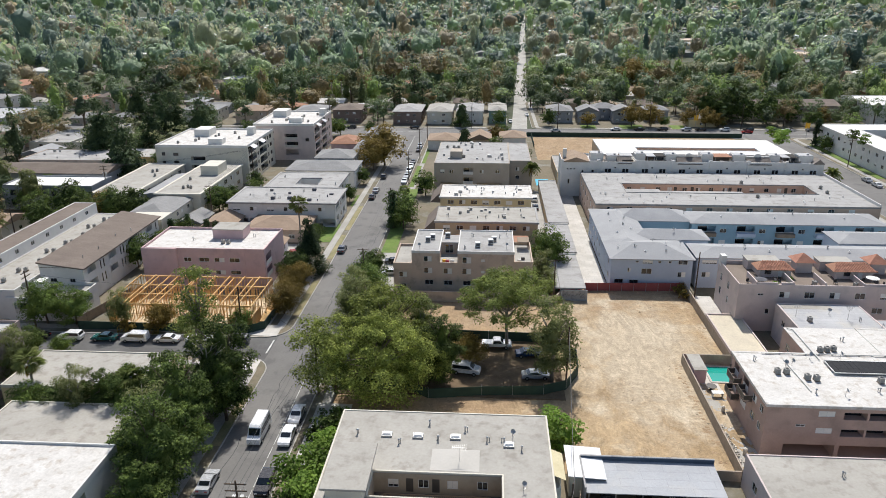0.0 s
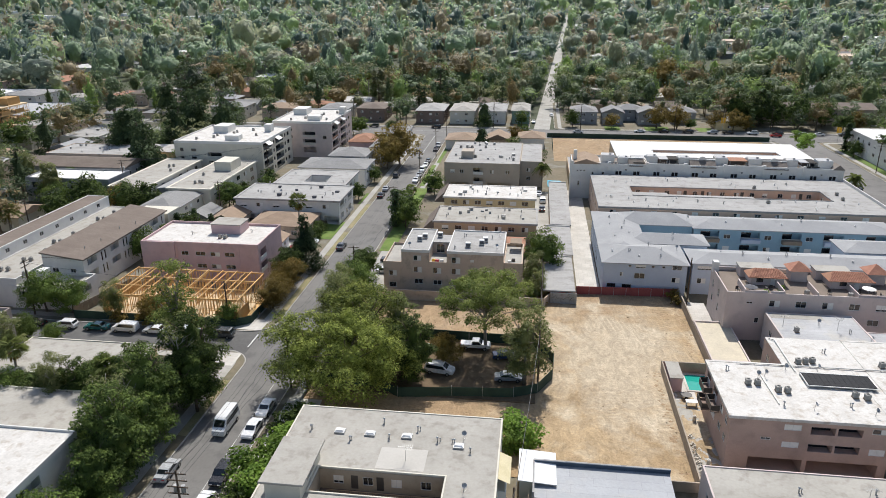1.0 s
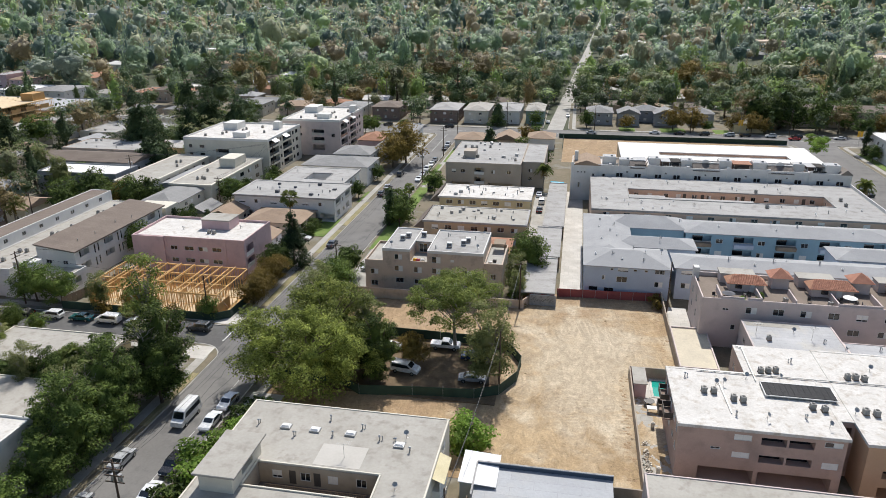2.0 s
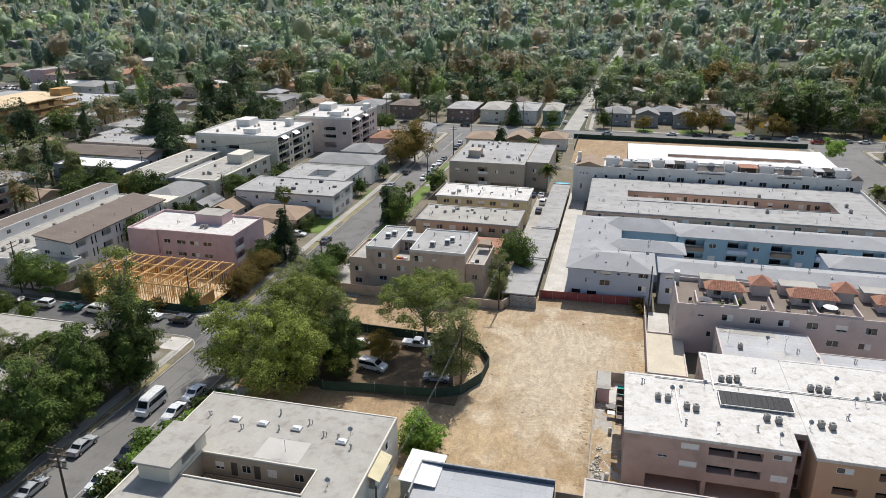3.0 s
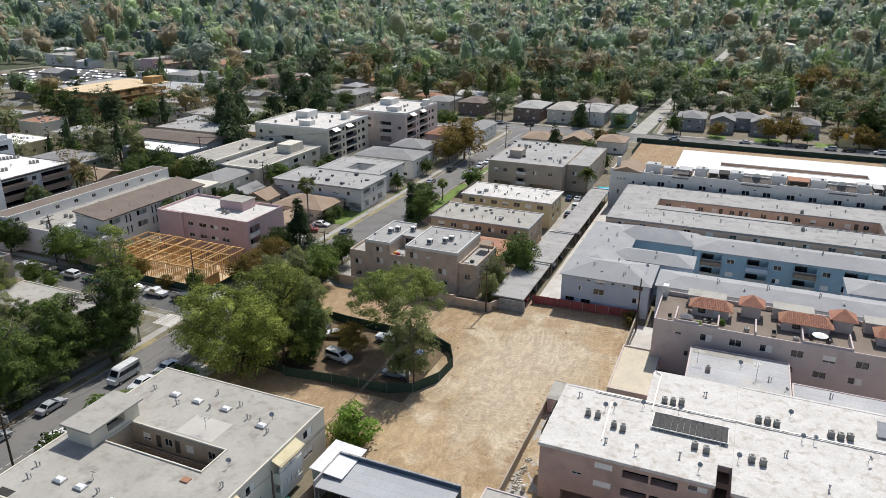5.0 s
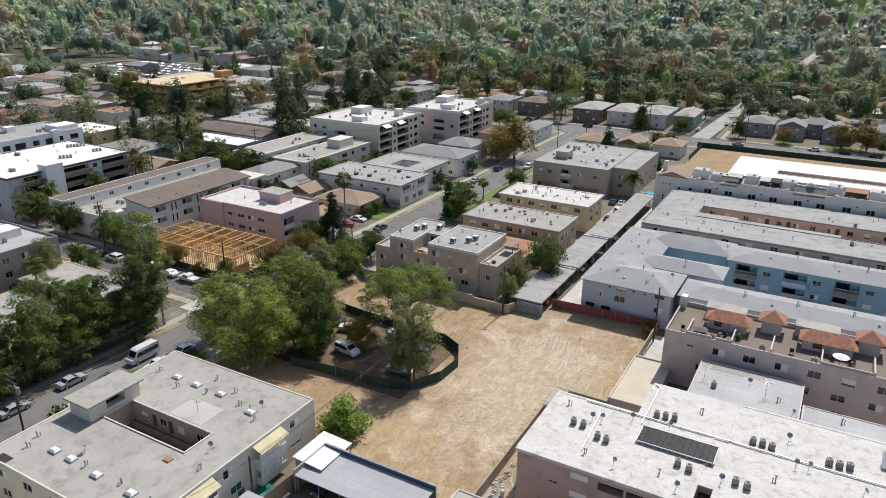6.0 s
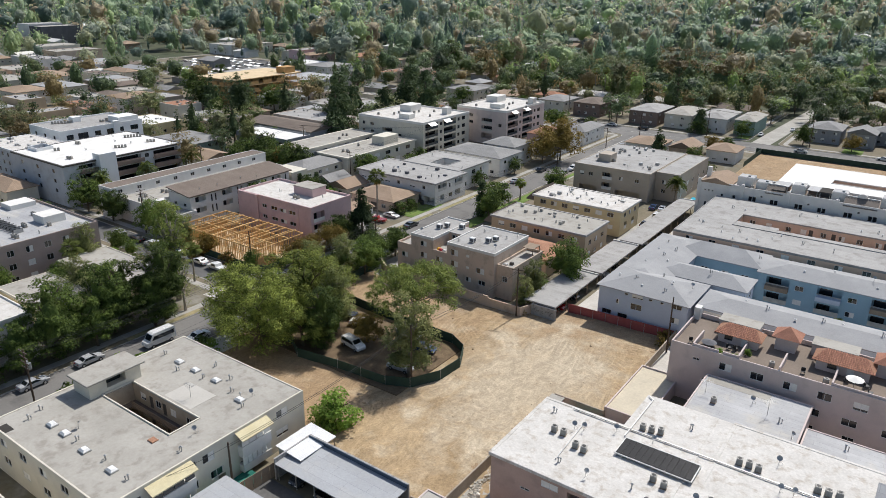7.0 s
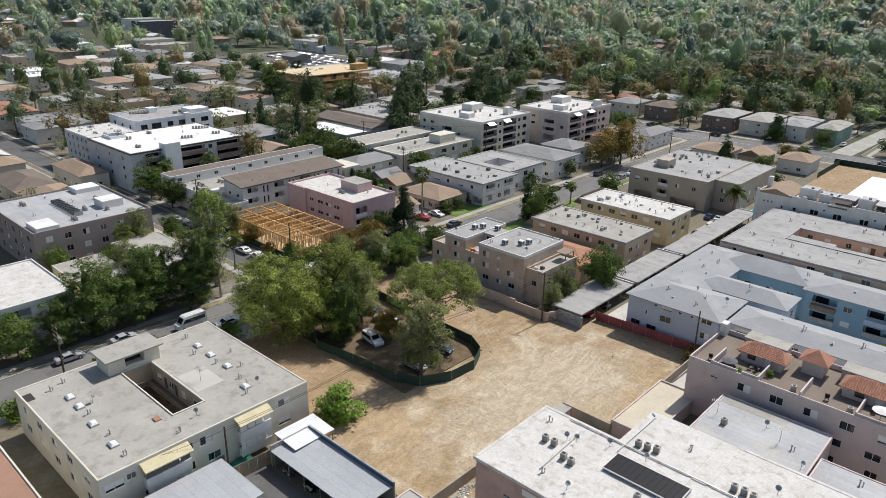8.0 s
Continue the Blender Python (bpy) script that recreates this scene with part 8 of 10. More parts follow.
wall_run("board_wall", [(-38.6, 183.2), (-12, 183.2)], 1.5, 0.12, m_frame_dk, "dark slatted fence before the parking", "fence")
for x, y in ((-33, 190), (-29.5, 191), (-34, 200), (-14, 190), (-20, 196), (-12.5, 204), (-30, 212), (-25, 188.5)):
    put("vent", x, y, 7.02, x * 7)
put("dish", -27.0, 190.0, 7.02, 20)
house("cottage", "brown-roofed single-storey house with a garage", -29.8, -14.0, 171.5, 183.6, 3.6, m_beige, m_r_tanny, 1.9, False, 1, 5, holes={"S": [(1.0, 0.1, 2.6, 2.1, "door"), (4.2, 0.1, 2.6, 2.1, "door"), (7.4, 0.1, 2.6, 2.1, "door"), (11.5, 1.0, 1.5, 1.2, "win")], "E": row(12, 2, 1.4, 1.2, 1.0), "W": [], "N": []})
house("cottage", "small white house with a low gabled roof", -24.4, -17.2, 157.5, 166.5, 3.0, m_bright, m_r_tanny, 1.5, True, 1, 5)
house("cottage", "small cream garage with a tan gabled roof", -42.5, -34.5, 174.5, 184.5, 3.2, m_cream, m_r_tanny, 1.9, True, 1, 5)
house("cottage", "small grey garage with a gabled roof", -50, -44, 177.0, 186.0, 3.2, m_cream, m_r_shingle, 1.7, True, 1, 5)
gfl = block("apartment_block", "cream stucco block of two wings with flat grey roofs", "apartment building", -62.0, -49.0, 190.5, 226.5, 7.4, m_cream, m_r_fg, {"S": [*row(13, 3, 1.5, 1.2, 5.0), *row(13, 2, 3.4, 2.0, 1.4, "balcony")], "E": [*row(36, 6, 2.6, 1.4, 4.8), *row(36, 6, 2.6, 1.4, 1.8)]}, 0.1, m_cream, over=0.5)
block("", "", "", -80.5, -68.6, 190.5, 226.5, 7.4, m_cream, m_r_fg, {"S": [*row(12, 3, 1.5, 1.2, 5.0), *row(12, 3, 1.5, 1.2, 2.0)], "E": row(36, 6, 2.0, 1.4, 4.8)}, 0.1, m_cream, over=0.5, parent=gfl)
link = Mesh()
link.quad((-12.9, -14, 6.0), (-6.4, -14, 6.9), (-6.4, 10, 6.9), (-12.9, 10, 6.0)), link.quad((-12.9, -14, 0.1), (-6.4, -14, 0.1), (-6.4, -14, 6.9), (-12.9, -14, 6.0)), link.quad((-6.4, 10, 0.1), (-12.9, 10, 0.1), (-12.9, 10, 6.0), (-6.4, 10, 6.9))
part("link_roof", link, m_r_blue, gfl, "sloped slate-blue roof between the wings")
solid("stair_house", Mesh().chamfer(-57, -51.5, 212, 220, 7.5, 10.4), m_cream, "roof stair house with a sloped roof", "stair house")
for x, y in ((-56, 196), (-55, 197), (-53.8, 196.2), (-58, 206), (-71, 210), (-74, 215), (-73, 216)):
    put("ac", x, y, 7.52, 12)


def white_tall(x0, x1, y0, y1, h, k):
    th = block("apartment_building", "white four-storey apartment building with a white roof", "apartment building", x0, x1, y0, y1, h, m_cream if k == 0 else m_mauve, m_r_white,
               {"S": [(2.0, h - 3.2, 1.2, 1.2, "dark"), (6.0, h - 3.2, 1.8, 1.0, "dark"), (6.0, h - 6, 1.8, 1.0, "dark"), (12.0, h - 5.6, 5.0, 2.2, "balcony"), (12.0, h - 8.6, 5.0, 2.2, "balcony"), (12.0, h - 11.6, 5.0, 2.2, "void"), (2.0, h - 6.2, 1.2, 1.2, "dark"), (2.0, h - 9.2, 1.2, 1.2, "dark"), (20, h - 6.2, 1.4, 1.2, "dark")],
                "E": [q for f in range(4) for q in ((1.4, 0.9 + f * 3.0, 8.0, 2.3, "balcony"), (10.6, 1.5 + f * 3.0, 1.3, 1.2, "dark"), (13.2, 0.9 + f * 3.0, 8.0, 2.3, "balcony"), (22.4, 1.5 + f * 3.0, 1.4, 1.3, "dark"), (25.4, 1.5 + f * 3.0, 2.2, 1.4, "dark"))]}, 0.5, m_white)
    cx, cy = (x0 + x1) / 2, (y0 + y1) / 2
    part("roof_room", Mesh().chamfer(-9, -3.5, 2, 9, h + 0.1, h + 2.6), m_white, th)
    part("roof_room", Mesh().chamfer(1, 6, -11, -7.5, h + 0.1, h + 1.9), m_white, th)
    part("roof_room", Mesh().chamfer(9, 11.5, 6, 9, h + 0.1, h + 2.8), m_white, th)
    z = h - 0.1
    for y in (-12.0, -2.5):
        aw = Mesh()
        aw.quad(((x1 - x0) / 2, y, z), ((x1 - x0) / 2 + 1.6, y, z - 0.9), ((x1 - x0) / 2 + 1.6, y + 4, z - 0.9), ((x1 - x0) / 2, y + 4, z))
        aw.quad(((x1 - x0) / 2, y + 4, z - 0.05), ((x1 - x0) / 2 + 1.6, y + 4, z - 0.95), ((x1 - x0) / 2 + 1.6, y, z - 0.95), ((x1 - x0) / 2, y, z - 0.05))
        part("awning", aw, m_metal, th, "pale metal awning")
    for i in range(9):
        put("ac", x0 + 6 + (i % 5) * 4.6, y0 + 5 + (i * 7) % 19, h + 0.12, i * 9)


white_tall(-79.5, -47.8, 230.0, 260.5, 12.6, 0)
white_tall(-57.0, -33.5, 265.5, 297.0, 13.6, 1)
house("house", "grey hipped-roof apartment house", -33, -10.5, 223.5, 238, 6.6, m_white, m_r_shingle, 1.7, False, 2, 5)
house("house", "grey hipped-roof apartment house", -27, -14, 239, 252, 7.2, m_white, m_r_shingle, 2.0, False, 2, 5)
house("cottage", "pink stucco cottage with a tiled roof", -29.5, -19, 276, 290, 4.6, m_pink, m_r_terra, 2.0, False, 1, 5)
house("house", "grey two-storey house with a hipped roof", -17.5, -9, 262, 283, 5.6, m_white, m_r_shingle, 1.8, False, 2, 5)
house("house", "grey two-storey house with a hipped roof", -17.5, -9, 286, 306, 5.6, m_white, m_r_shingle, 1.8, False, 2, 5)

# south-west of the junction
block("apartment_block", "pale yellow stucco block with a worn white flat roof", "apartment building", -41.2, -18.2, 90.4, 101.7, 5.0, m_yellow, m_r_fg, {"E": [*row(11, 3, 1.6, 1.2, 3.2), *row(11, 3, 1.6, 1.2, 0.9)], "S": grid(23, 1, 5, base=2.6)}, 0.15, m_cream)
block("apartment_block", "yellow stucco block with a worn white flat roof", "apartment building", -36.6, -16.6, 76.0, 86.2, 5.0, m_yellow, m_r_fg, {"E": [*row(9.6, 2, 1.6, 1.2, 3.2), *row(9.6, 2, 1.6, 1.2, 0.9)], "S": grid(22, 1, 5, base=2.6)}, 0.15, m_cream)
block("apartment_block", "white stucco block with curved balconies and a white roof", "apartment building", -34.0, -12.6, 48.0, 71.8, 8.4, m_white, m_r_white, {"E": [(3.0, 5.4, 4.2, 2.2, "balcony"), (3.0, 2.2, 4.2, 2.2, "balcony"), (12, 5.4, 4.2, 2.2, "balcony"), (12, 0.1, 5.0, 2.3, "void")], "S": grid(22, 2, 5)}, 0.3, m_white)
lb = block("apartment_block", "mauve-brown stucco block with a pale flat roof and parapet", "apartment building", -76.0, -45.0, 76.0, 102.6, 9.6, surf("stucco_mauve_brown", (0.36, 0.29, 0.26), (0.31, 0.25, 0.225), 0.25, 8, 0.9, 0.05, 0.1), m_r_metal,
           {"S": [*row(31, 6, 1.5, 1.4, 7.3), *row(31, 6, 1.5, 1.4, 4.3), *row(31, 6, 1.5, 1.4, 1.3)], "E": [*row(26, 6, 1.5, 1.4, 7.3), *row(26, 6, 1.5, 1.4, 4.3), *row(26, 6, 1.5, 1.4, 1.3)]}, 0.5)
sa = thing("solar_array", "row of tilted dark solar panels on a roof", "solar panel", (-66, 88.5, 9.72))
for i in range(10):
    pn = part("panel", Mesh().box(-0.55, 0.55, -1.1, 1.1, 0.0, 0.06), m_solar, sa)
    pn.matrix_local = pose(i * 1.5, 0, 0.75, 0, -32, 0)
    rk = part("rack", Mesh().box(-0.5, -0.42, -1, 1, 0.0, 0.5).box(0.3, 0.38, -1, 1, 0.0, 1.0), m_metal, sa)
    rk.location = (i * 1.5, 0, 0)

for x0, x1, y0, y1, h in ((-58, -53, 94.5, 99.5, 1.9), (-52.5, -46, 77.2, 82.0, 1.0), (-75, -70, 95, 101, 1.2)):
    part("roof_room", Mesh().chamfer(x0 + 60.5, x1 + 60.5, y0 - 89.3, y1 - 89.3, 9.7, 9.7 + h), m_white, lb)
for x, y in ((-50.2, 86.5), (-49.0, 86.6), (-56.2, 91.4), (-55.0, 91.2), (-51.8, 95.0), (-62.5, 96.6), (-61.3, 96.8), (-70, 82), (-68.8, 82.2)):
    put("ac", x, y, 9.72, 6)
for x, y in ((-48.2, 91), (-59, 81), (-64, 91.6), (-72, 88)):
    put("vent", x, y, 9.72, x * 5)

# big white apartments further up the side street
m_cool = surf("stucco_cool_white", (0.56, 0.565, 0.57), (0.50, 0.505, 0.51), 0.3, 8, 0.9, 0.05, 0.1, stain=(0.4, 0.39, 0.37), s3=0.3, amount=0.4)
big = block("apartment_building", "large white apartment building with a bright flat roof and brown balconies", "apartment building", -122, -92, 119.5, 158, 12.2, m_cool, m_r_bright,
            {"S": [*row(30, 3, 1.3, 1.1, 9.4, "dark"), *row(30, 3, 1.3, 1.1, 6.5, "dark"), *row(30, 3, 1.3, 1.1, 3.6, "dark")],
             "E": [q for f in range(4) for q in ((4.6, 0.9 + 2.85 * f, 5.0, 2.0, "balcony"), (15.6, 0.9 + 2.85 * f, 8.7, 2.0, "balcony"), (25.6, 1.4 + 2.85 * f, 1.4, 1.2, "dark"), (28.6, 0.9 + 2.85 * f, 8.7, 2.0, "balcony"))]}, 0.12, m_frame_dk, over=0.25)
part("stair_tower", Mesh().chamfer(13.5, 17.2, -9.4, -4.2, 0.1, 14.2), m_bright, big, "white stair tower")
for f in range(4):
    for y0, y1 in ((-14.8, -9.5), (-4.1, 5.4), (9.0, 18.4)):
        part("balcony", Mesh().chamfer(14.9, 16.3, y0, y1, 0.75 + 2.85 * f, 0.95 + 2.85 * f, 0.04).chamfer(16.1, 16.3, y0, y1, 0.95 + 2.85 * f, 1.95 + 2.85 * f, 0.04), m_brown, big, "grey-brown solid balcony front")
well = Mesh()
ring(well, -14.2, -8.6, -14.8, -9.6, 12.3, 13.3, 0.25)
part("roof_screen", well, m_bright, big)
# roof stays whole here: a dark grey sheet gives the sunken patio's shade
part("well_floor", Mesh().box(-13.9, -8.9, -14.5, -9.9, 12.33, 12.36), m_dkgrey, big)
wing = block("apartment_building", "long white apartment wing with a coated roof", "apartment building", -146, -122.2, 121, 137, 11.6, m_cool, m_r_white, {"S": [q for f in range(4) for q in row(24, 6, 1.1, 1.3, 1.2 + 2.7 * f, "dark")]}, 0.2, m_bright, clutter=26)
tw = block("apartment_building", "tall white apartment building with terraces on its roof", "apartment building", -153, -132, 139.8, 170, 13.3, m_bright, m_r_grey, {"E": [q for f in range(4) for q in ((2.0, 1.4 + 3.0 * f, 2.4, 1.7, "dark"), (6.0, 1.2 + 3.0 * f, 3.6, 2.0, "dark"), (12.0, 1.4 + 3.0 * f, 2.2, 1.7, "dark"), (16.4, 0.9 + 3.0 * f, 2.6, 2.2, "dark"), (20.6, 1.4 + 3.0 * f, 2.2, 1.7, "dark"), (25.4, 1.4 + 3.0 * f, 3.0, 1.7, "dark"))], "S": [q for f in range(4) for q in row(21, 3, 1.3, 1.4, 1.4 + 3.0 * f, "dark")]}, 0.5, m_bright)
part("roof_room", Mesh().chamfer(3.0, 9.8, 6.5, 14.2, 13.4, 15.4), m_bright, tw)
part("roof_room", Mesh().chamfer(-6.5, -3.5, -3.0, 0.0, 13.4, 15.2), m_bright, tw)
part("stair_tower", Mesh().chamfer(9.5, 11.0, 3.8, 6.0, 0.1, 14.6), m_bright, tw)
for bx, by, bz, count, ang in ((-113.4, 151.8, 12.32, 6, 62), (-101.6, 141.4, 12.32, 4, 62), (-99.2, 125.0, 12.32, 2, 30), (-101.4, 152.4, 12.32, 3, 62), (-116.6, 137.0, 12.32, 2, 20), (-112.5, 128.0, 12.32, 2, 60), (-149, 146, 13.42, 4, 62), (-147.4, 148.6, 13.42, 4, 62), (-139.6, 158.5, 13.42, 2, 40), (-141.0, 161.5, 13.42, 2, 40)):
    for k in range(count):
        put("ac", bx + k * 0.95 * math.cos(radians(ang)), by + k * 0.95 * math.sin(radians(ang)), bz, ang)
for x, y in ((-106, 134), (-118, 150), (-97, 132), (-110, 146), (-104, 148)):
    put("vent", x, y, 12.32, x * 3)
house("house", "house with a brown hipped roof", -127, -105, 108.8, 117.5, 5.0, m_cream, m_r_tanny, 1.9, False, 1, 5)
house("house", "house with a brown hipped roof", -126, -104, 90, 102.0, 4.6, m_cream, m_r_brown, 2.0, False, 1, 5)
house("house", "house with a tan hipped roof", -103, -84, 104 - 14, 102.5, 4.6, m_white, m_r_tanny, 2.0, False, 2, 5)
house("cottage", "house with a red tiled roof", -94, -80, 72, 86, 5.0, m_beige, m_r_terra, 2.0, False, 1, 5)
house("house", "green house with a grey hipped roof", -133, -111, 171, 190, 6.2, m_green, m_r_shingle, 1.8, False, 2, 5)
block("apartment_block", "pale yellow block with a white flat roof", "apartment building", -168, -147, 180, 197, 7.6, m_yellow, m_r_bright, None, 0.15, floors=2, n=5, clutter=8)
house("cottage", "cream cottage with a tan gabled roof", -108, -94, 168, 180, 4.2, m_cream, m_r_tanny, 1.8, True, 1, 5)
block("apartment_block", "brown-roofed grey townhouses with white bays", "apartment building", -112, -84, 196, 208, 7.4, m_grey, m_r_bright, {"S": [*row(28, 6, 2.0, 1.8, 4.6, "dark"), *row(28, 6, 2.0, 1.6, 1.2, "dark")], "E": grid(12, 2, 3)}, 0.4, m_grey)
house("townhouse_row", "row of townhouses with a brown sloped roof", -124, -88, 212, 226, 7.6, m_grey, m_r_brown, 1.6, True, 2, 5, 0.4, "", "townhouse")
block("apartment_block", "beige block with a cluttered flat grey roof", "apartment building", -128, -96, 229, 246, 7.6, m_beige, m_r_grey, None, 0.2, floors=2, n=5, clutter=14)

# ---- vehicles ----
for k, c, x, y, t in (("sedan", WHITE, 4.6, 92.0, -90), ("sedan", WHITE, 4.6, 86.4, -90), ("suv", BLACK, 4.6, 75.6, -90), ("sedan", WHITE, 4.6, 69.6, -90), ("sedan", SILVER, -3.2, 75.6, 90), 
                      ("sedan", SILVER, -3.2, 66, 90), ("sedan", GREYC, -3.2, 166, 90), ("sedan", SILVER, 4.7, 134, -90), ("sedan", WHITE, 4.7, 140.5, -90), ("suv", GREYC, 4.7, 147.5, -90),
                      ("sedan", WHITE, 4.7, 234, -90), ("sedan", SILVER, 4.7, 241, -90), ("suv", WHITE, 4.7, 248, -90), ("sedan", WHITE, 4.7, 256, -90), ("sedan", GREYC, 4.7, 263, -90), ("sedan", BLACK, 4.7, 284, -90), ("suv", SILVER, 4.7, 291, -90),
                      ("sedan", BLACK, -3.2, 214, 90), ("sedan", SILVER, -3.2, 222, 90), ("suv", GREYC, -3.2, 240, 90),
                      ("suv", WHITE, -45.2, 115.4, 180), ("sedan", TEALC, -38.6, 115.5, 180), ("minivan", WHITE, -32.6, 115.4, 180), ("sedan", WHITE, -26.4, 115.5, 180), ("pickup", WHITE, -20.0, 115.4, 180), ("suv", GREYC, -13.0, 115.4, 180), ("sedan", BLACK, -52, 115.5, 180),
                      ("sedan", SILVER, -60, 115.5, 180)):
    car(k, *c, x, y, t, "parked at the kerb")
car("van", *WHITE, 0.2, 87.0, -90, "driving slowly down the middle of the street")
for k, c, x, y, t in (("minivan", WHITE, 30.2, 106.6, -10), ("sedan", BLUEC, 41.2, 113.2, 8), ("sedan", SILVER, 42.0, 105.6, 4), ("sedan", WHITE, 25.6, 114.0, 20), ("suv", BLACK, 20.8, 114.8, 15), ("sedan", RED, 15.0, 108.0, 60), ("pickup", WHITE, 35.5, 116.2, 0)):
    ob = car(k, *c, x, y, t, "parked on leaf litter under trees")
    ob.location[2] = 0.285
for i, (k, c) in enumerate((("sedan", WHITE), ("sedan", BLACK), ("suv", BLACK), ("suv", SILVER), ("sedan", BLACK), ("suv", WHITE), ("suv", BLACK), ("sedan", SILVER), ("sedan", WHITE), ("suv", GREYC))):
    car(k, *c, 92 + i * 9.7 + (i * 37) % 4, 332.8, 180, "parked along the cross street")
for i, (k, c) in enumerate((("sedan", GREYC), ("sedan", BLACK), ("suv", GREYC), ("sedan", WHITE), ("suv", BLACK))):
    car(k, *c, -62 + i * 15, 332.8, 180, "parked along the cross street")
for x, y, t, k, c in ((64, 328, 0, "sedan", SILVER), (161.6, 209, 90, "suv", WHITE), (161.8, 236, 90, "sedan", WHITE), (161.7, 242.6, 90, "sedan", SILVER), (149.6, 240, -90, "suv", BLACK), (149.5, 247, -90, "sedan", GREYC), (150, 328, 180, "sedan", RED), (36, 326, 180, "sedan", RED), (43.6, 352, 92, "sedan", WHITE), (52.6, 372, 92, "sedan", WHITE)):
    car(k, *c, x, y, t, "on the street")
for x, y, t, k, c in ((-12.6, 169.0, 0, "sedan", WHITE), (-13.2, 163.4, 200, "pickup", RED), (-24, 168, 10, "sedan", GREYC), (11.5, 222.5, 90, "suv", BLACK), (11.2, 158, 0, "sedan", BLACK), (11.5, 151, 0, "sedan", WHITE), (-11.2, 146.5, 0, "sedan", BLACK), (-40, 189 - 6, 0, "sedan", WHITE)):
    car(k, *c, x, y, t, "parked in a driveway")

# ---- fences and poles ----
wall_run("screen_fence", [(9.2, 121.4), (24.6, 119.6), (43.6, 118.9), (47.4, 116.8), (49.6, 112.6), (49.3, 107.2), (46.8, 102.2), (43.0, 100.4)], 1.9, 0.06, m_tarp, "dark green screened chain-link fence round the parked cars", "fence")
wall_run("screen_fence", [(43.0, 100.4), (33.0, 99.6), (24.4, 98.4), (20.5, 100.8), (9.2, 101.6)], 1.8, 0.06, m_tarp, "dark green screened chain-link fence round the parked cars", "fence")
wall_run("screen_fence", [(8.9, 121.4), (8.7, 138.0)], 1.8, 0.06, m_tarp, "dark green screened chain-link fence along the pavement", "fence")
for x, y in ((24.6, 119.6), (34, 119.2), (43.6, 118.9), (47.4, 116.8), (49.6, 112.6), (49.3, 107.2), (46.8, 102.2), (43, 100.4), (38, 100.0), (33, 99.6), (24.4, 98.4), (20.5, 100.8), (15, 101.2), (16, 120.6)):
    solid("fence_post", Mesh().disc((x, y), 0.045, 0.045, 0.1, 2.2, 6), m_metal, "galvanised post of the screened fence", "fence post", group="screen fence posts")
for x, y, h, n, t, can in ((46.8, 102.6, 11.5, 0, 0, False), (47.4, 135.6, 10.5, 1, 20, False), (76.9, 138.4, 11.5, 0, 0, False), (6.3, 99.0, 11.0, 1, 0, False), (6.4, 62.0, 11.8, 4, 0, True), (7.0, 140.0, 10.5, 1, 0, False), (-13.6, 120.2, 9.5, 0, 0, False),
                           (-55.0, 120.0, 12.0, 2, 90, True), (6.6, 187, 11.0, 2, 0, False), (6.5, 232, 11.5, 2, 0, True), (6.4, 272, 11.5, 2, 0, False), (6.4, 306, 11.5, 2, 0, False), (-44.5, 187, 11, 2, 0, False), (-84.5, 205, 12, 2, 0, True), (-84.5, 160, 12, 2, 0, False),
                           (-47.0, 232, 12, 2, 0, False), (165.2, 264, 11, 2, 0, False), (165.2, 230, 12, 2, 0, False), (165.0, 218, 9, 0, 0, False), (44.0, 68.6, 8.0, 0, 0, False), (65.5, 336.5, 12, 2, 90, False), (25, 336.5, 12, 2, 90, True), (-20, 336.5, 12, 2, 90, False), (108, 336.5, 12, 2, 90, False), (150, 336.5, 12, 2, 90, False)):
    power_pole(x, y, h, n, t, can, "tall brown wooden utility pole" + (" with crossarms" if n else "") + (" and grey transformers" if can else ""))
cable((46.8, 102.6, 11.2), (44.2, 68.6, 7.8), 0.9, 0.03), cable((46.8, 102.6, 10.7), (44.2, 68.6, 7.5), 0.8, 0.03)
cable((47.4, 135.6, 10.2), (46.8, 102.6, 11.2), 0.7, 0.03), cable((47.4, 135.6, 9.8), (46.8, 102.6, 10.8), 0.8, 0.03), cable((44.2, 68.6, 7.7), (42, 60, 6.9), 0.2, 0.025)
for s in (-1.1, -0.5, 0.5, 1.1):
    cable((6.4 + s, 62, 11.5), (6.3 + s, 99, 10.7), 0.7, 0.02), cable((6.4 + s, 62, 11.5), (6.4 + s, 20, 11.5), 0.7, 0.02), cable((6.3 + s, 99, 10.7), (7.0 + s, 140, 10.2), 0.7, 0.02), cable((7 + s, 140, 10.2), (6.6 + s, 187, 10.7), 0.8, 0.02)
    cable((6.6 + s, 187, 10.7), (6.5 + s, 232, 11.2), 0.8, 0.02)
    cable((-84.5 + s, 205, 11.7), (-84.5 + s, 160, 11.7), 0.8, 0.02), cable((-47 + s, 232, 11.7), (-44.5 + s, 187, 10.7), 0.8, 0.02), cable((-84.5 + s, 205, 11.7), (-47 + s, 232, 11.7), 0.8, 0.02)
    cable((25 + s, 336.5, 11.7), (65.5 + s, 336.5, 11.7), 0.7, 0.02)
cable((-55, 120, 11.6), (-13.6, 120.2, 9.2), 0.9, 0.02), cable((-13.6, 120.2, 9.2), (6.3, 99.0, 9.8), 0.6, 0.02)
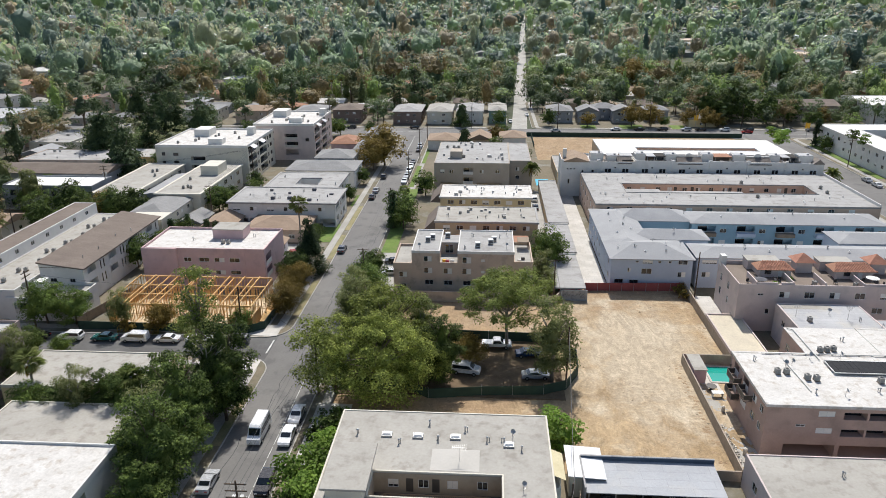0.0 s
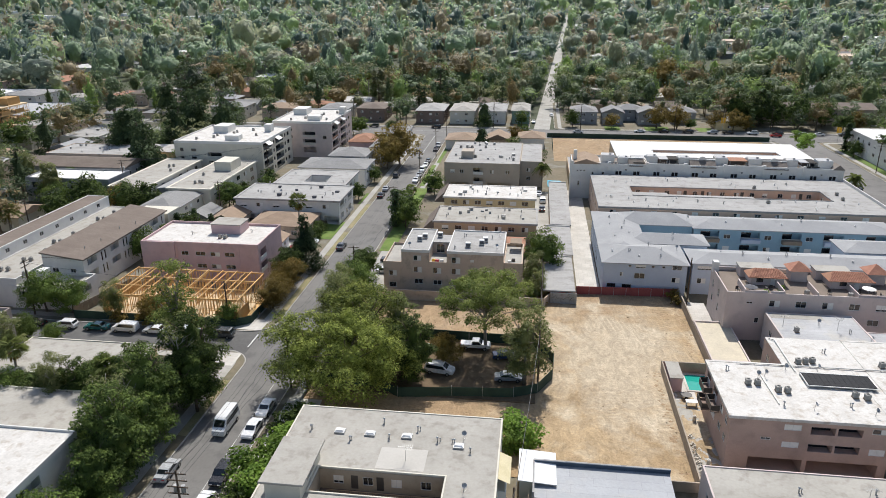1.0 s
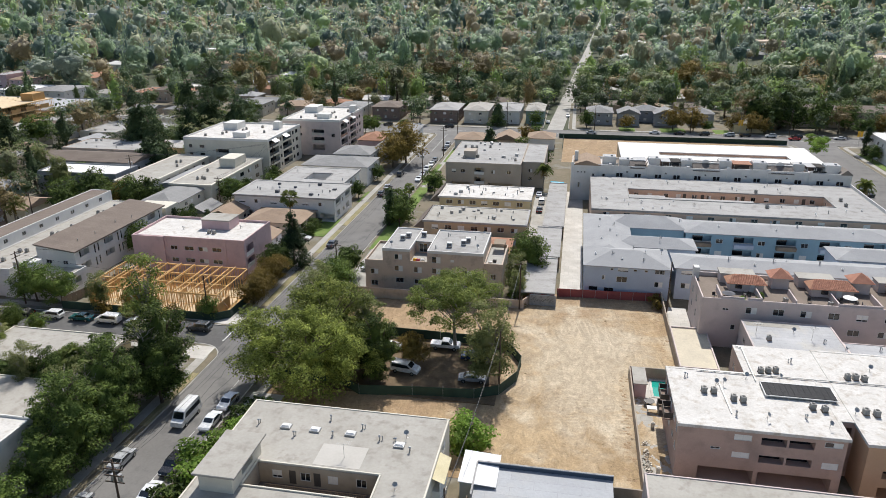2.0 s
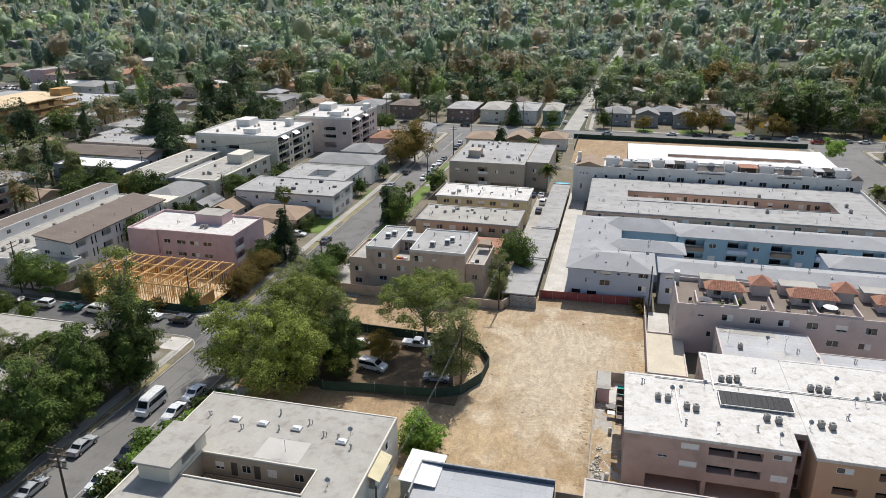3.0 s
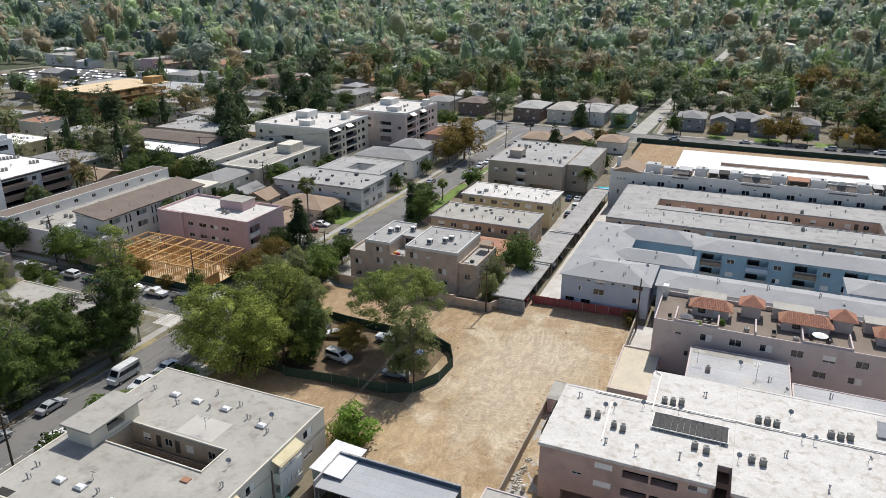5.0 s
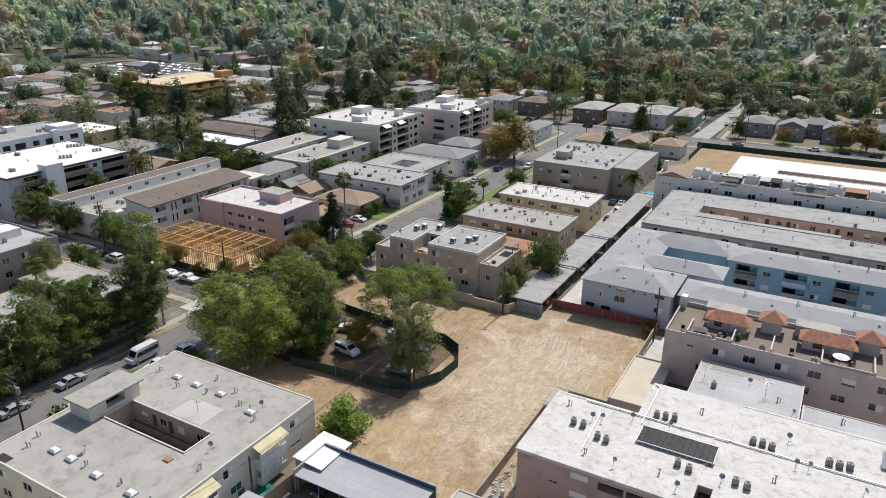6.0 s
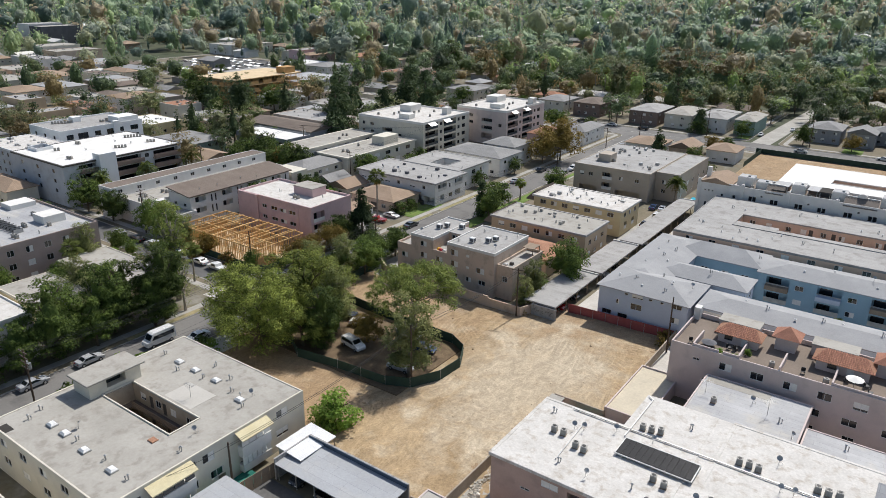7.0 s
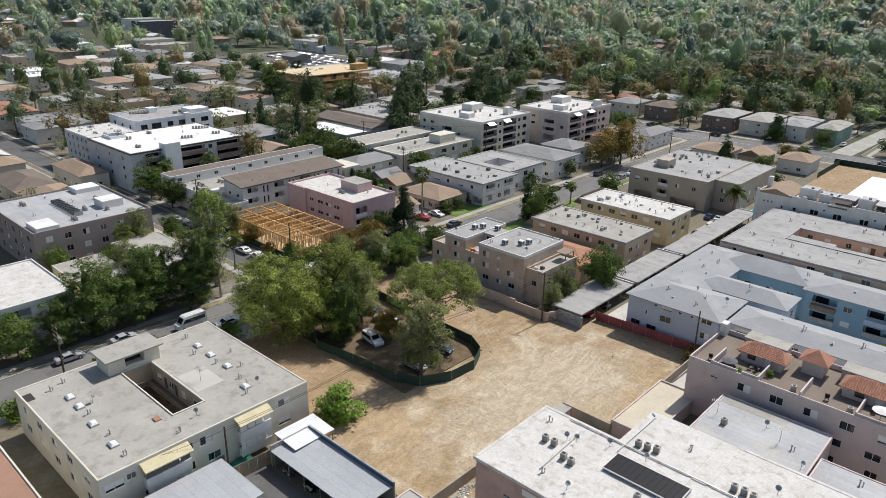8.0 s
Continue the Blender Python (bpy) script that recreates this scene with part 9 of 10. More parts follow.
for x, y, t in ((129, 336.0, 0), (172, 318, 0)):
    th = thing("traffic_sign", "yellow hanging sign on a tall grey street pole", "sign", (x, y, 0.1), t)
    part("pole", Mesh().disc((0, 0), 0.08, 0.06, 0, 9, 8), m_metal, th)
    part("panel", Mesh().box(-1.0, 1.0, -0.04, 0.04, 4.2, 6.6), m_sign_y, th)

# ---- trees by the lot, the street and the yards ----
species("plane", 14.8, 8.6, 6.9, l_syc, 150, 260, 0.15, 0.18, seed=33, low=-0.95, limbs=12, loose=0.4, core=0.36)
species("plane_b", 13.5, 6.0, 6.2, l_syc, 80, 210, 0.152, 0.22, seed=4, low=-0.9, loose=0.3, core=0.36)
species("ash", 13.2, 7.8, 4.4, l_ash, 150, 330, 0.13, 0.2, seed=55, loose=0.35, limbs=18, bark=m_bark_pale, low=-0.3)
species("twiggy", 13.0, 3.2, 6.0, l_olive, 34, 50, 0.12, 0.3, seed=26, bark=m_twig, low=-0.95, limbs=20)
species("slim", 19.5, 2.7, 8.6, l_ash, 56, 110, 0.15, 0.4, seed=27, bark=m_bark_pale, low=-0.9, limbs=10, core=0.0)
species("wispy", 14.0, 3.6, 6.6, l_olive, 64, 165, 0.15, 0.32, seed=6, loose=0.35, core=0.5, bark=m_bark_pale, low=-0.95, limbs=10)
species("evergreen", 15.5, 4.3, 7.4, l_dark, 58, 240, 0.17, 0.3, seed=7, low=-0.98, loose=0.28, core=0.75)
species("evergreen_b", 13.0, 4.2, 6.3, l_mid, 52, 230, 0.17, 0.3, seed=17, low=-0.98, loose=0.28, core=0.75)
species("broad", 9.0, 4.5, 4.2, l_mid, 50, 110, 0.17, 0.27, seed=8, low=-0.85, core=0.75)
species("broad_dark", 9.0, 4.3, 4.2, l_dark, 50, 110, 0.17, 0.27, seed=9, low=-0.85, core=0.75)
species("autumn", 11.0, 5.8, 5.0, l_brown, 60, 170, 0.18, 0.3, seed=10, low=-0.85, loose=0.35, core=0.75)
species("conifer", 20.0, 6.6, 9.8, l_con, 120, 70, 0.26, 0.26, "cone", seed=11, core=0.75)
species("cypress", 11.0, 1.3, 5.4, l_con, 46, 60, 0.25, 0.75, "column", seed=12)
species("bush", 2.6, 1.9, 1.5, l_fresh, 26, 90, 0.14, 0.36, seed=13, low=-0.9, limbs=4)
species("bush_dark", 2.6, 2.0, 1.5, l_dark, 26, 90, 0.15, 0.38, seed=14, low=-0.9, limbs=4)
species("bush_dry", 2.2, 1.7, 1.3, l_brown, 18, 60, 0.14, 0.38, seed=15, low=-0.9, limbs=4)

for key, row_ in LITE.items():
    h, rx, rz, mt, lobes, per, size, lobe, kw = row_
    species(key + "_lite", h, rx, rz, mt, lobes, max(18, per * 2 // 5), size * 1.4, lobe, **kw)

for key, x, y, s, lb in (
        ("plane", 16.6, 96.6, 0.97, "broad yellow-green tree spreading over the dirt lot"), ("plane_b", 16.8, 107.6, 1.2, "yellow-green tree beside the pavement"), ("plane_b", 9.2, 99.2, 1.05, "yellow-green tree beside the pavement"),
        ("ash", 37.4, 115.6, 1.1, "spreading grey-green tree with bare twigs"), ("wispy", 44.6, 104.6, 1.06, "thin half-bare tree by the screened fence"), ("evergreen", 26.2, 103.4, 0.82, "dark dense tree among parked cars"), ("wispy", 22.8, 110.5, 0.9, "thin olive tree by the fence"),
        ("autumn", 30.8, 110.0, 0.5, "small brown-leaved tree among parked cars"), ("wispy", 10.0, 116.5, 0.95, "thin olive tree beside the pavement"),
        ("evergreen", -7.2, 93.6, 1.06, "tall dark evergreen by the kerb"), ("evergreen_b", -6.0, 90.4, 0.85, "dense green tree by the kerb"), ("twiggy", -8.8, 92.4, 1.2, "thin grey tree with bare twigs by the kerb"), ("evergreen", -8.6, 73.0, 1.0, "tall dark evergreen by the kerb"), ("evergreen_b", -11.8, 76.4, 0.95, "dense green tree by the kerb"),
        ("twiggy", -10.4, 75.6, 1.15, "thin grey tree with bare twigs by the kerb"), ("evergreen", -9.8, 84.4, 0.95, "tall dark evergreen by the kerb"), ("evergreen_b", -7.6, 79.6, 0.8, "dense green tree by the kerb"), ("twiggy", -11.6, 81.4, 1.0, "thin grey tree with bare twigs by the kerb"), ("evergreen_b", -7.8, 66.8, 0.8, "dense green tree by the kerb"), ("twiggy", -7.4, 98.0, 0.9, "half-bare grey tree at the junction"), ("broad_dark", -31.0, 88.2, 0.75, "dark rounded tree between flat roofs"), ("broad", -35.4, 88.0, 0.72, "rounded green tree between flat roofs"),
        ("wispy", -27.0, 87.8, 0.74, "thin leaning tree between flat roofs"), ("evergreen_b", -19.6, 88.6, 0.8, "dense green tree between flat roofs"), ("evergreen", -23.6, 88.4, 0.62, "tall green tree between flat roofs"), ("evergreen", -14.4, 89.4, 0.8, "dark evergreen beside a flat roof"), ("broad_dark", -14.8, 82.0, 0.6, "low dark tree by a yellow wall"),
        ("broad", -9.0, 60.0, 0.9, "rounded green street tree by the kerb"), ("broad", -8.8, 50.5, 1.0, "rounded green street tree by the kerb"), ("slim", -13.0, 100.4, 1.17, "tall slim green tree beside the junction"), ("broad", -53.5, 121.6, 0.95, "wide green tree by the side street"), ("broad", -47.5, 121.4, 0.8, "rounded green tree by the side street"),
        ("broad", -48.4, 108.4, 0.62, "rounded green tree by the side street"), ("wispy", -37.5, 120.4, 0.6, "thin tree by the building site"), ("broad_dark", -71, 120.4, 1.0, "dark rounded street tree by the kerb"), ("broad", -84, 120.6, 1.05, "rounded green street tree by the kerb"), ("autumn", -29.5, 120.4, 0.5, "brown-leaved small tree by the building site"), ("broad", -13.4, 120.6, 0.5, "small green tree by the building site"),
        ("conifer", -7.8, 151.6, 0.66, "dense dark conifer at the street corner"), ("broad_dark", -10.0, 145.5, 0.85, "dark rounded street tree by the kerb"), ("autumn", -7.6, 128.5, 0.55, "reddish-brown street tree by the building site"), ("autumn", -8.0, 134.0, 0.5, "reddish-brown street tree by the kerb"), ("broad_dark", -9.6, 210.0, 0.6, "small dark street tree by the kerb"), ("broad", 6.9, 138.5, 0.85, "green street tree by the kerb"), ("wispy", 7.2, 129.0, 0.75, "thin young street tree by the kerb"), ("broad_dark", 7.3, 146.5, 0.85, "dark green street tree by the kerb"),
        ("cypress", 7.3, 184.5, 0.95, "dark columnar cypress by the street"), ("broad", 8.4, 190.5, 1.0, "green street tree by the kerb"), ("broad", 10.2, 184.0, 0.85, "green street tree by the kerb"), ("autumn", -5.6, 258.5, 1.35, "large golden-brown street tree by the kerb"), ("autumn", -8.6, 250.5, 1.0, "golden-brown street tree by the kerb"), ("broad", 13.4, 218.0, 0.85, "green tree in a parking forecourt"), ("broad", -9.0, 231, 0.6, "small green street tree by the kerb"),
        ("broad", 47.6, 156.6, 1.05, "rounded green tree beside the carport roof"), ("wispy", 46.0, 145.5, 0.62, "thin tree behind a low wall"), ("wispy", 46.6, 139.6, 0.5, "thin young tree behind a low wall"),
        ("broad", -49.5, 152.0, 0.85, "rounded tree beside the pink block"), ("broad_dark", -56, 198, 0.7, "dark tree between apartments"), ("broad", -46.0, 196, 0.9, "green tree beside apartments"),
        ("conifer", -92.0, 232.0, 1.15, "tall dark conifer among rooftops"), ("conifer", -87.5, 225.0, 0.9, "tall dark conifer among rooftops"), ("conifer", -98, 268, 1.05, "tall dark conifer among rooftops"), ("conifer", -92, 275, 1.2, "tall dark conifer among rooftops"), ("conifer", -84, 281, 1.1, "tall dark conifer among rooftops"),
        ("broad_dark", -66, 184.5, 1.15, "dark clump of trees behind apartments"), ("broad_dark", -73, 186.0, 1.1, "dark clump of trees behind apartments"), ("broad_dark", -80, 183.0, 1.05, "dark clump of trees behind apartments"), ("autumn", -76, 188.6, 0.75, "olive-brown tree behind apartments"), ("broad", -87, 190, 1.0, "green tree behind apartments"),
        ("broad", -95, 186, 0.95, "green tree behind apartments"), ("wispy", -101, 193, 1.0, "thin tree before townhouses"), ("conifer", -55.0, 306, 0.8, "dark conifer by the cross street"), ("broad", -37, 312, 0.9, "small green street tree by the kerb"), ("broad", -62, 310, 0.8, "small green street tree by the kerb"), ("broad_dark", 46.5, 262.5, 0.7, "dark tree behind the pool"),
        ("conifer", 23.5, 280, 0.62, "dark conifer in a yard"), ("broad", 36, 283, 0.7, "green tree in a yard"), ("autumn", 36, 306, 0.6, "brownish tree in a yard"), ("broad", -88, 100, 0.8, "green tree in a back yard"), ("broad_dark", -56, 81.5, 0.8, "dark tree beside a flat roof"), ("broad", -43.5, 79, 0.7, "green tree beside a flat roof"),
        ("broad", 4.9 + 2.0, 127.0, 0.75, "green street tree by the kerb"), ("broad", 9.0, 133.5, 0.9, "green street tree by the kerb"), ("autumn", -8.2, 140, 0.6, "brownish street tree by the kerb"), ("plane_b", 15.4, 115.0, 0.85, "yellow-green tree by the screened fence"),
        ("plane_b", 22.4, 101.6, 0.8, "yellow-green tree leaning over parked cars"), ("conifer", -172, 231, 1.0, "tall dark conifer among rooftops"), ("conifer", -156, 234, 1.1, "tall dark conifer among rooftops"), ("conifer", -109, 250, 1.25, "tall dark conifer among rooftops"), ("conifer", -104, 293, 1.1, "tall dark conifer among rooftops"), ("conifer", -112, 262, 1.1, "tall dark conifer among rooftops"),
        ("broad_dark", -86, 187, 1.25, "dark clump of trees behind apartments"), ("evergreen", 151, 357, 1.3, "very large dark cedar by the cross street"), ("evergreen", 138, 352, 1.15, "large dark cedar by the cross street"), ("autumn", 167.0, 227, 0.45, "small brownish tree by a garage"), ("cypress", 168.4, 300, 1.0, "dark columnar cypress beside white apartments"), ("broad_dark", 167.8, 290, 0.7, "dark tree beside white apartments"), ("autumn", 128, 345, 0.7, "golden street tree by the cross street"), ("autumn", 80, 341, 0.6, "golden street tree by the cross street"),
        ("autumn", 141, 341, 0.6, "golden street tree by the cross street"), ("broad", 116, 341, 0.55, "small green street tree by the kerb"), ("broad_dark", 62, 343, 0.9, "dark tree on a street corner"), ("broad", 38, 342, 0.8, "green tree on a street corner"), ("broad_dark", -81, 105, 0.9, "dark green street tree by the kerb"), ("wispy", -43.2, 98, 0.8, "pale feathery tree beside a roof"), ("broad", -42.6, 108.4, 0.45, "small bright tree by the pavement")):
    tree(key + "_lite" if math.hypot(x - 75, y - 12) > 185 else key, x, y, s, label=lb)
# trees between the blocks, by height
SIZE = {"broad": 9.0, "broad_dark": 9.0, "evergreen": 15.5, "wispy": 14.0, "conifer": 20.0, "autumn": 11.0, "bush": 2.6}
for key, x, y, h in (("broad_dark", -188, 239, 17), ("broad_dark", -164, 227, 11), ("evergreen", -167, 246, 15), ("broad", -165, 262, 13), ("wispy", -118, 205, 13.8), ("broad", -101, 192, 7.7), ("broad", -107, 210, 7.5), ("broad", -46, 199, 6.7), ("broad_dark", -46, 208, 5.1), ("broad", -34, 316, 7.0), ("broad", -45, 316, 5.8), ("broad_dark", -20, 316, 6.1),
                     ("conifer", 20, 341, 13), ("broad_dark", -115, 404, 11.8), ("broad", -94, 404, 12.3), ("evergreen", -172, 425, 24), ("conifer", -135, 332, 23), ("conifer", -126, 335, 20), ("conifer", -118, 258, 14.6), ("autumn", 101, 343, 10), ("autumn", 110, 342, 10.5), ("autumn", 135, 341, 9), ("autumn", 126, 470, 18.8), ("broad_dark", 32, 480, 12.9),
                     ("broad", 19.5, 340, 5.7), ("broad", 40, 312, 5.5), ("broad_dark", -233, 266, 13.6), ("evergreen", -236, 286, 15.8), ("broad", -192, 308, 8.5), ("broad", -105, 340, 9.1), ("broad_dark", 145, 351, 15), ("broad_dark", 156, 353, 13.7), ("broad_dark", 167, 352, 15), ("broad_dark", 178, 354, 12), ("autumn", 190, 345, 9), ("broad", -68, 340, 8), ("broad_dark", -96, 318, 7), ("broad", -112, 322, 7),
                     ("broad_dark", -46, 170, 6.5), ("broad", -47.5, 162, 6), ("broad", -83, 247, 8), ("broad_dark", -85, 258, 9), ("broad", -60, 302, 8), ("broad", -70, 300, 9), ("broad_dark", -43, 222, 6), ("broad", -41, 214, 5.5), ("broad_dark", -128, 200, 9), ("broad", -136, 196, 8), ("broad", -140, 168, 8), ("broad_dark", -88, 176, 9), ("broad", -152, 172, 9), ("broad", -100, 160, 7)):
    tree(key + "_lite" if math.hypot(x - 75, y - 12) > 185 else key, x, y, h / SIZE[key], label={"broad": "rounded green tree between buildings", "broad_dark": "dark rounded tree between buildings", "evergreen": "tall dark evergreen between rooftops", "wispy": "thin olive tree between rooftops", "conifer": "tall dark conifer among rooftops", "autumn": "golden-brown street tree by the cross street"}[key])
for key, x, y, s in (("bush", 8.8, 75.6, 1.75), ("bush", 10.6, 71.6, 1.85), ("bush", 10.8, 79.2, 1.7), ("bush_dark", 9.4, 67.4, 1.7), ("bush", 11.4, 83.0, 1.5), ("bush_dark", 10.8, 86.6, 1.6), ("bush", 12.2, 88.6, 1.2), ("bush", 44.2, 88.4, 1.7), ("bush", 42.6, 86.4, 1.3), ("bush_dry", 9.0, 66.5, 1.2), ("bush", 11.5, 63.0, 1.1), ("bush_dry", 10.5, 57.5, 1.1), ("bush", 9.6, 54, 1.2),
                     ("bush_dark", -12.6, 172.5, 1.3), ("bush_dark", -12.4, 178.0, 1.1), ("bush", -38.5, 170.5, 1.3), ("bush", -42, 172, 1.3), ("bush", -48, 172.8, 1.4), ("bush_dry", 75.4, 140.6, 0.8), ("bush_dry", 75.2, 143.2, 0.9), ("bush", 46.2, 142.2, 0.9), ("bush", 45.4, 149.0, 1.1), ("bush_dry", -36, 118.9, 1.0), ("bush_dry", -30, 118.8, 1.1), ("bush_dry", -20.6, 119, 1.2),
                     ("bush_dark", 166.5, 305.5, 1.5), ("bush_dark", 170.0, 306.5, 1.6), ("bush", 168.6, 262, 1.2), ("bush_dark", 169.0, 272, 1.2), ("bush", 139.5, 262, 1.5), ("bush", 142.0, 268, 1.4), ("bush", 140.5, 275, 1.3), ("bush_dry", 48.0, 137.2, 0.5), ("bush", -33.2, 89.2, 1.2), ("bush", -42.4, 104.2, 1.2), ("bush", 91.6, 129.6, 0.35), ("bush", 88.0, 127.2, 0.35), ("bush", 90.4, 127.1, 0.3)):
    tree(key, x, y, s, label="dry brown shrub beside a wall" if key == "bush_dry" else "leafy green shrub beside a wall" if y != 127.1 else "potted green plant on a terrace", category="shrub", name="shrub", z=9.0 if x > 85 else 0.1)
for x, y in ((-48.2, 168.5), (-45.5, 172.8), (-38.8, 168.8), (-35.6, 166.6), (9.0, 187.5), (-9.5, 150)):
    tree("cypress", x, y, 0.6, label="slim dark cypress between houses")
palm(-13.0, 163.5, 13.0, 2.7, True, seed=1), palm(-37.0, 91.8, 8.6, 2.6, True, "bushy fan palm with dry skirt beside a roof", 2, 44), palm(-19.0, 88.4, 8.4, 2.4, True, "bushy fan palm with dry skirt beside a roof", 3, 44)
palm(-18.4, 108.2, 7.6, 2.2, True, "bushy fan palm by the side street", 8, 44), palm(47.4, 228.5, 7.5, 2.0, False, "feathery queen palm beside a pool", 4), palm(-88.6, 128, 8.0, 2.2, False, "feathery palm beside white apartments", 5), palm(-88.8, 143, 8.0, 2.2, False, "feathery palm beside white apartments", 6), palm(144.6, 231, 6.0, 2.2, False, "feathery palm by the street", 7)
palm(8.2, 205, 5.5, 1.9, True, "fan palm beside the street", 10), palm(-90.2, 160, 9.0, 2.2, False, "feathery palm beside white apartments", 11), palm(-54.7, 396, 16, 2.4, True, seed=12), palm(-49.4, 397, 16.5, 2.4, True, seed=13), palm(-45, 345, 15, 2.0, True, seed=14)

# ---- beyond the cross street and to the north-west ----
for x0, x1, y0, y1, w, r in ((-13.5, 0, 344, 366, m_brown, m_r_grey), (3, 15, 345, 368, m_cream, m_r_fg), (17.5, 30, 346, 370, m_white, m_r_grey), (33, 41.4, 348, 370, m_green, m_r_fg), (-62, -48, 345, 362, m_cream, m_r_shingle), (-92, -76, 344, 360, m_beige, m_r_tanny), (-120, -102, 346, 362, m_cream, m_r_shingle), (-44, -30, 348, 366, m_brown, m_r_brown)):
    house("house", "two-storey house with a hipped roof across the street", x0, x1, y0, y1, 6.4, w, r, 1.7, False, 2, 5)
for x0, x1, y0, y1, d in ((62, 74, 352, 368, 0), (76.5, 86.5, 351, 362, 1), (93.5, 104, 352, 363, 1), (84, 97, 361, 371, 0), (110, 121, 356, 368, 0)):
    house("house", "grey-blue house with white trim and a grey gabled roof", x0, x1, y0, y1, 5.8, m_grey, m_r_shingle, 2.2, bool(d), 2, 4)
for x0, x1, y0, y1 in ((167.0, 169.8, 246, 303), (171, 176, 240.5, 245.5), (77, 84, 336.5, 346), (95.5, 106.5, 336.5, 347), (119, 126, 336.5, 346), (36, 41, 340, 368)):
    solid("lawn", Mesh().box(x0, x1, y0, y1, 0.05, 0.17), m_lawn, "green front lawn", "lawn", "structure")
house("apartment_building", "long brown apartment building with a sloped brown roof", 140, 205, 362, 380, 7.4, m_tan, m_r_brown, 2.0, True, 2, 5, 0.5, "", "apartment building")
block("apartment_building", "white apartment building with a bright flat roof", "apartment building", 215, 250, 352, 385, 9.0, m_white, m_r_bright, None, 0.3, floors=3, n=5)
block("apartment_block", "white apartment block with a white coated roof", "apartment building", 170.2, 206, 246.5, 303, 8.6, m_white, m_r_bright, {"W": [*row(56, 11, 1.7, 1.3, 5.6), *row(56, 11, 1.7, 1.3, 2.4)], "S": [*row(35, 7, 1.7, 1.3, 5.6), *row(35, 7, 1.7, 1.3, 2.4)]}, 0.15, floors=2, n=5, over=0.5, hole=(181, 195, 262, 290), hole_rows=False)
block("garage_block", "low pale garage block with a flat white roof", "garage", 174, 206, 222, 239, 3.6, m_white, m_r_white, {"W": row(17, 3, 1.5, 1.0, 1.6), "S": []}, 0.2)
block("apartment_block", "white apartment block with a white coated roof", "apartment building", 212, 240, 232, 300, 7.6, m_white, m_r_bright, None, 0.15, floors=2, n=6)

far_site = framing(-216, -187, 256, 302, 0.4, 3.4, 4, True, "four-storey orange timber frame of a new building", 4.5, 1.1)
for f in range(4):
    for k in range(5):
        part("sheathing", Mesh().box(-14.4 + k * 5.9, -10.6 + k * 5.9, -23.2, -23.1, 0.5 + 3.4 * f, 2.0 + 3.4 * f), m_osb, far_site)
        part("sheathing", Mesh().box(14.55, 14.65, -22 + k * 9, -16.5 + k * 9, 0.5 + 3.4 * f, 2.0 + 3.4 * f), m_osb, far_site)
part("stair_shaft", Mesh().chamfer(7, 13, 12, 20, 14.0, 17.2), m_osb, far_site)
block("shop", "low grey shop with teal trim and a metal roof", "shop", -232, -196, 312, 352, 5.6, m_grey, m_r_metal, None, 0.4, floors=1, n=6)
block("shop", "low grey shop with a flat roof", "shop", -275, -238, 300, 350, 6.0, m_grey, m_r_grey, None, 0.4, floors=1, n=8)
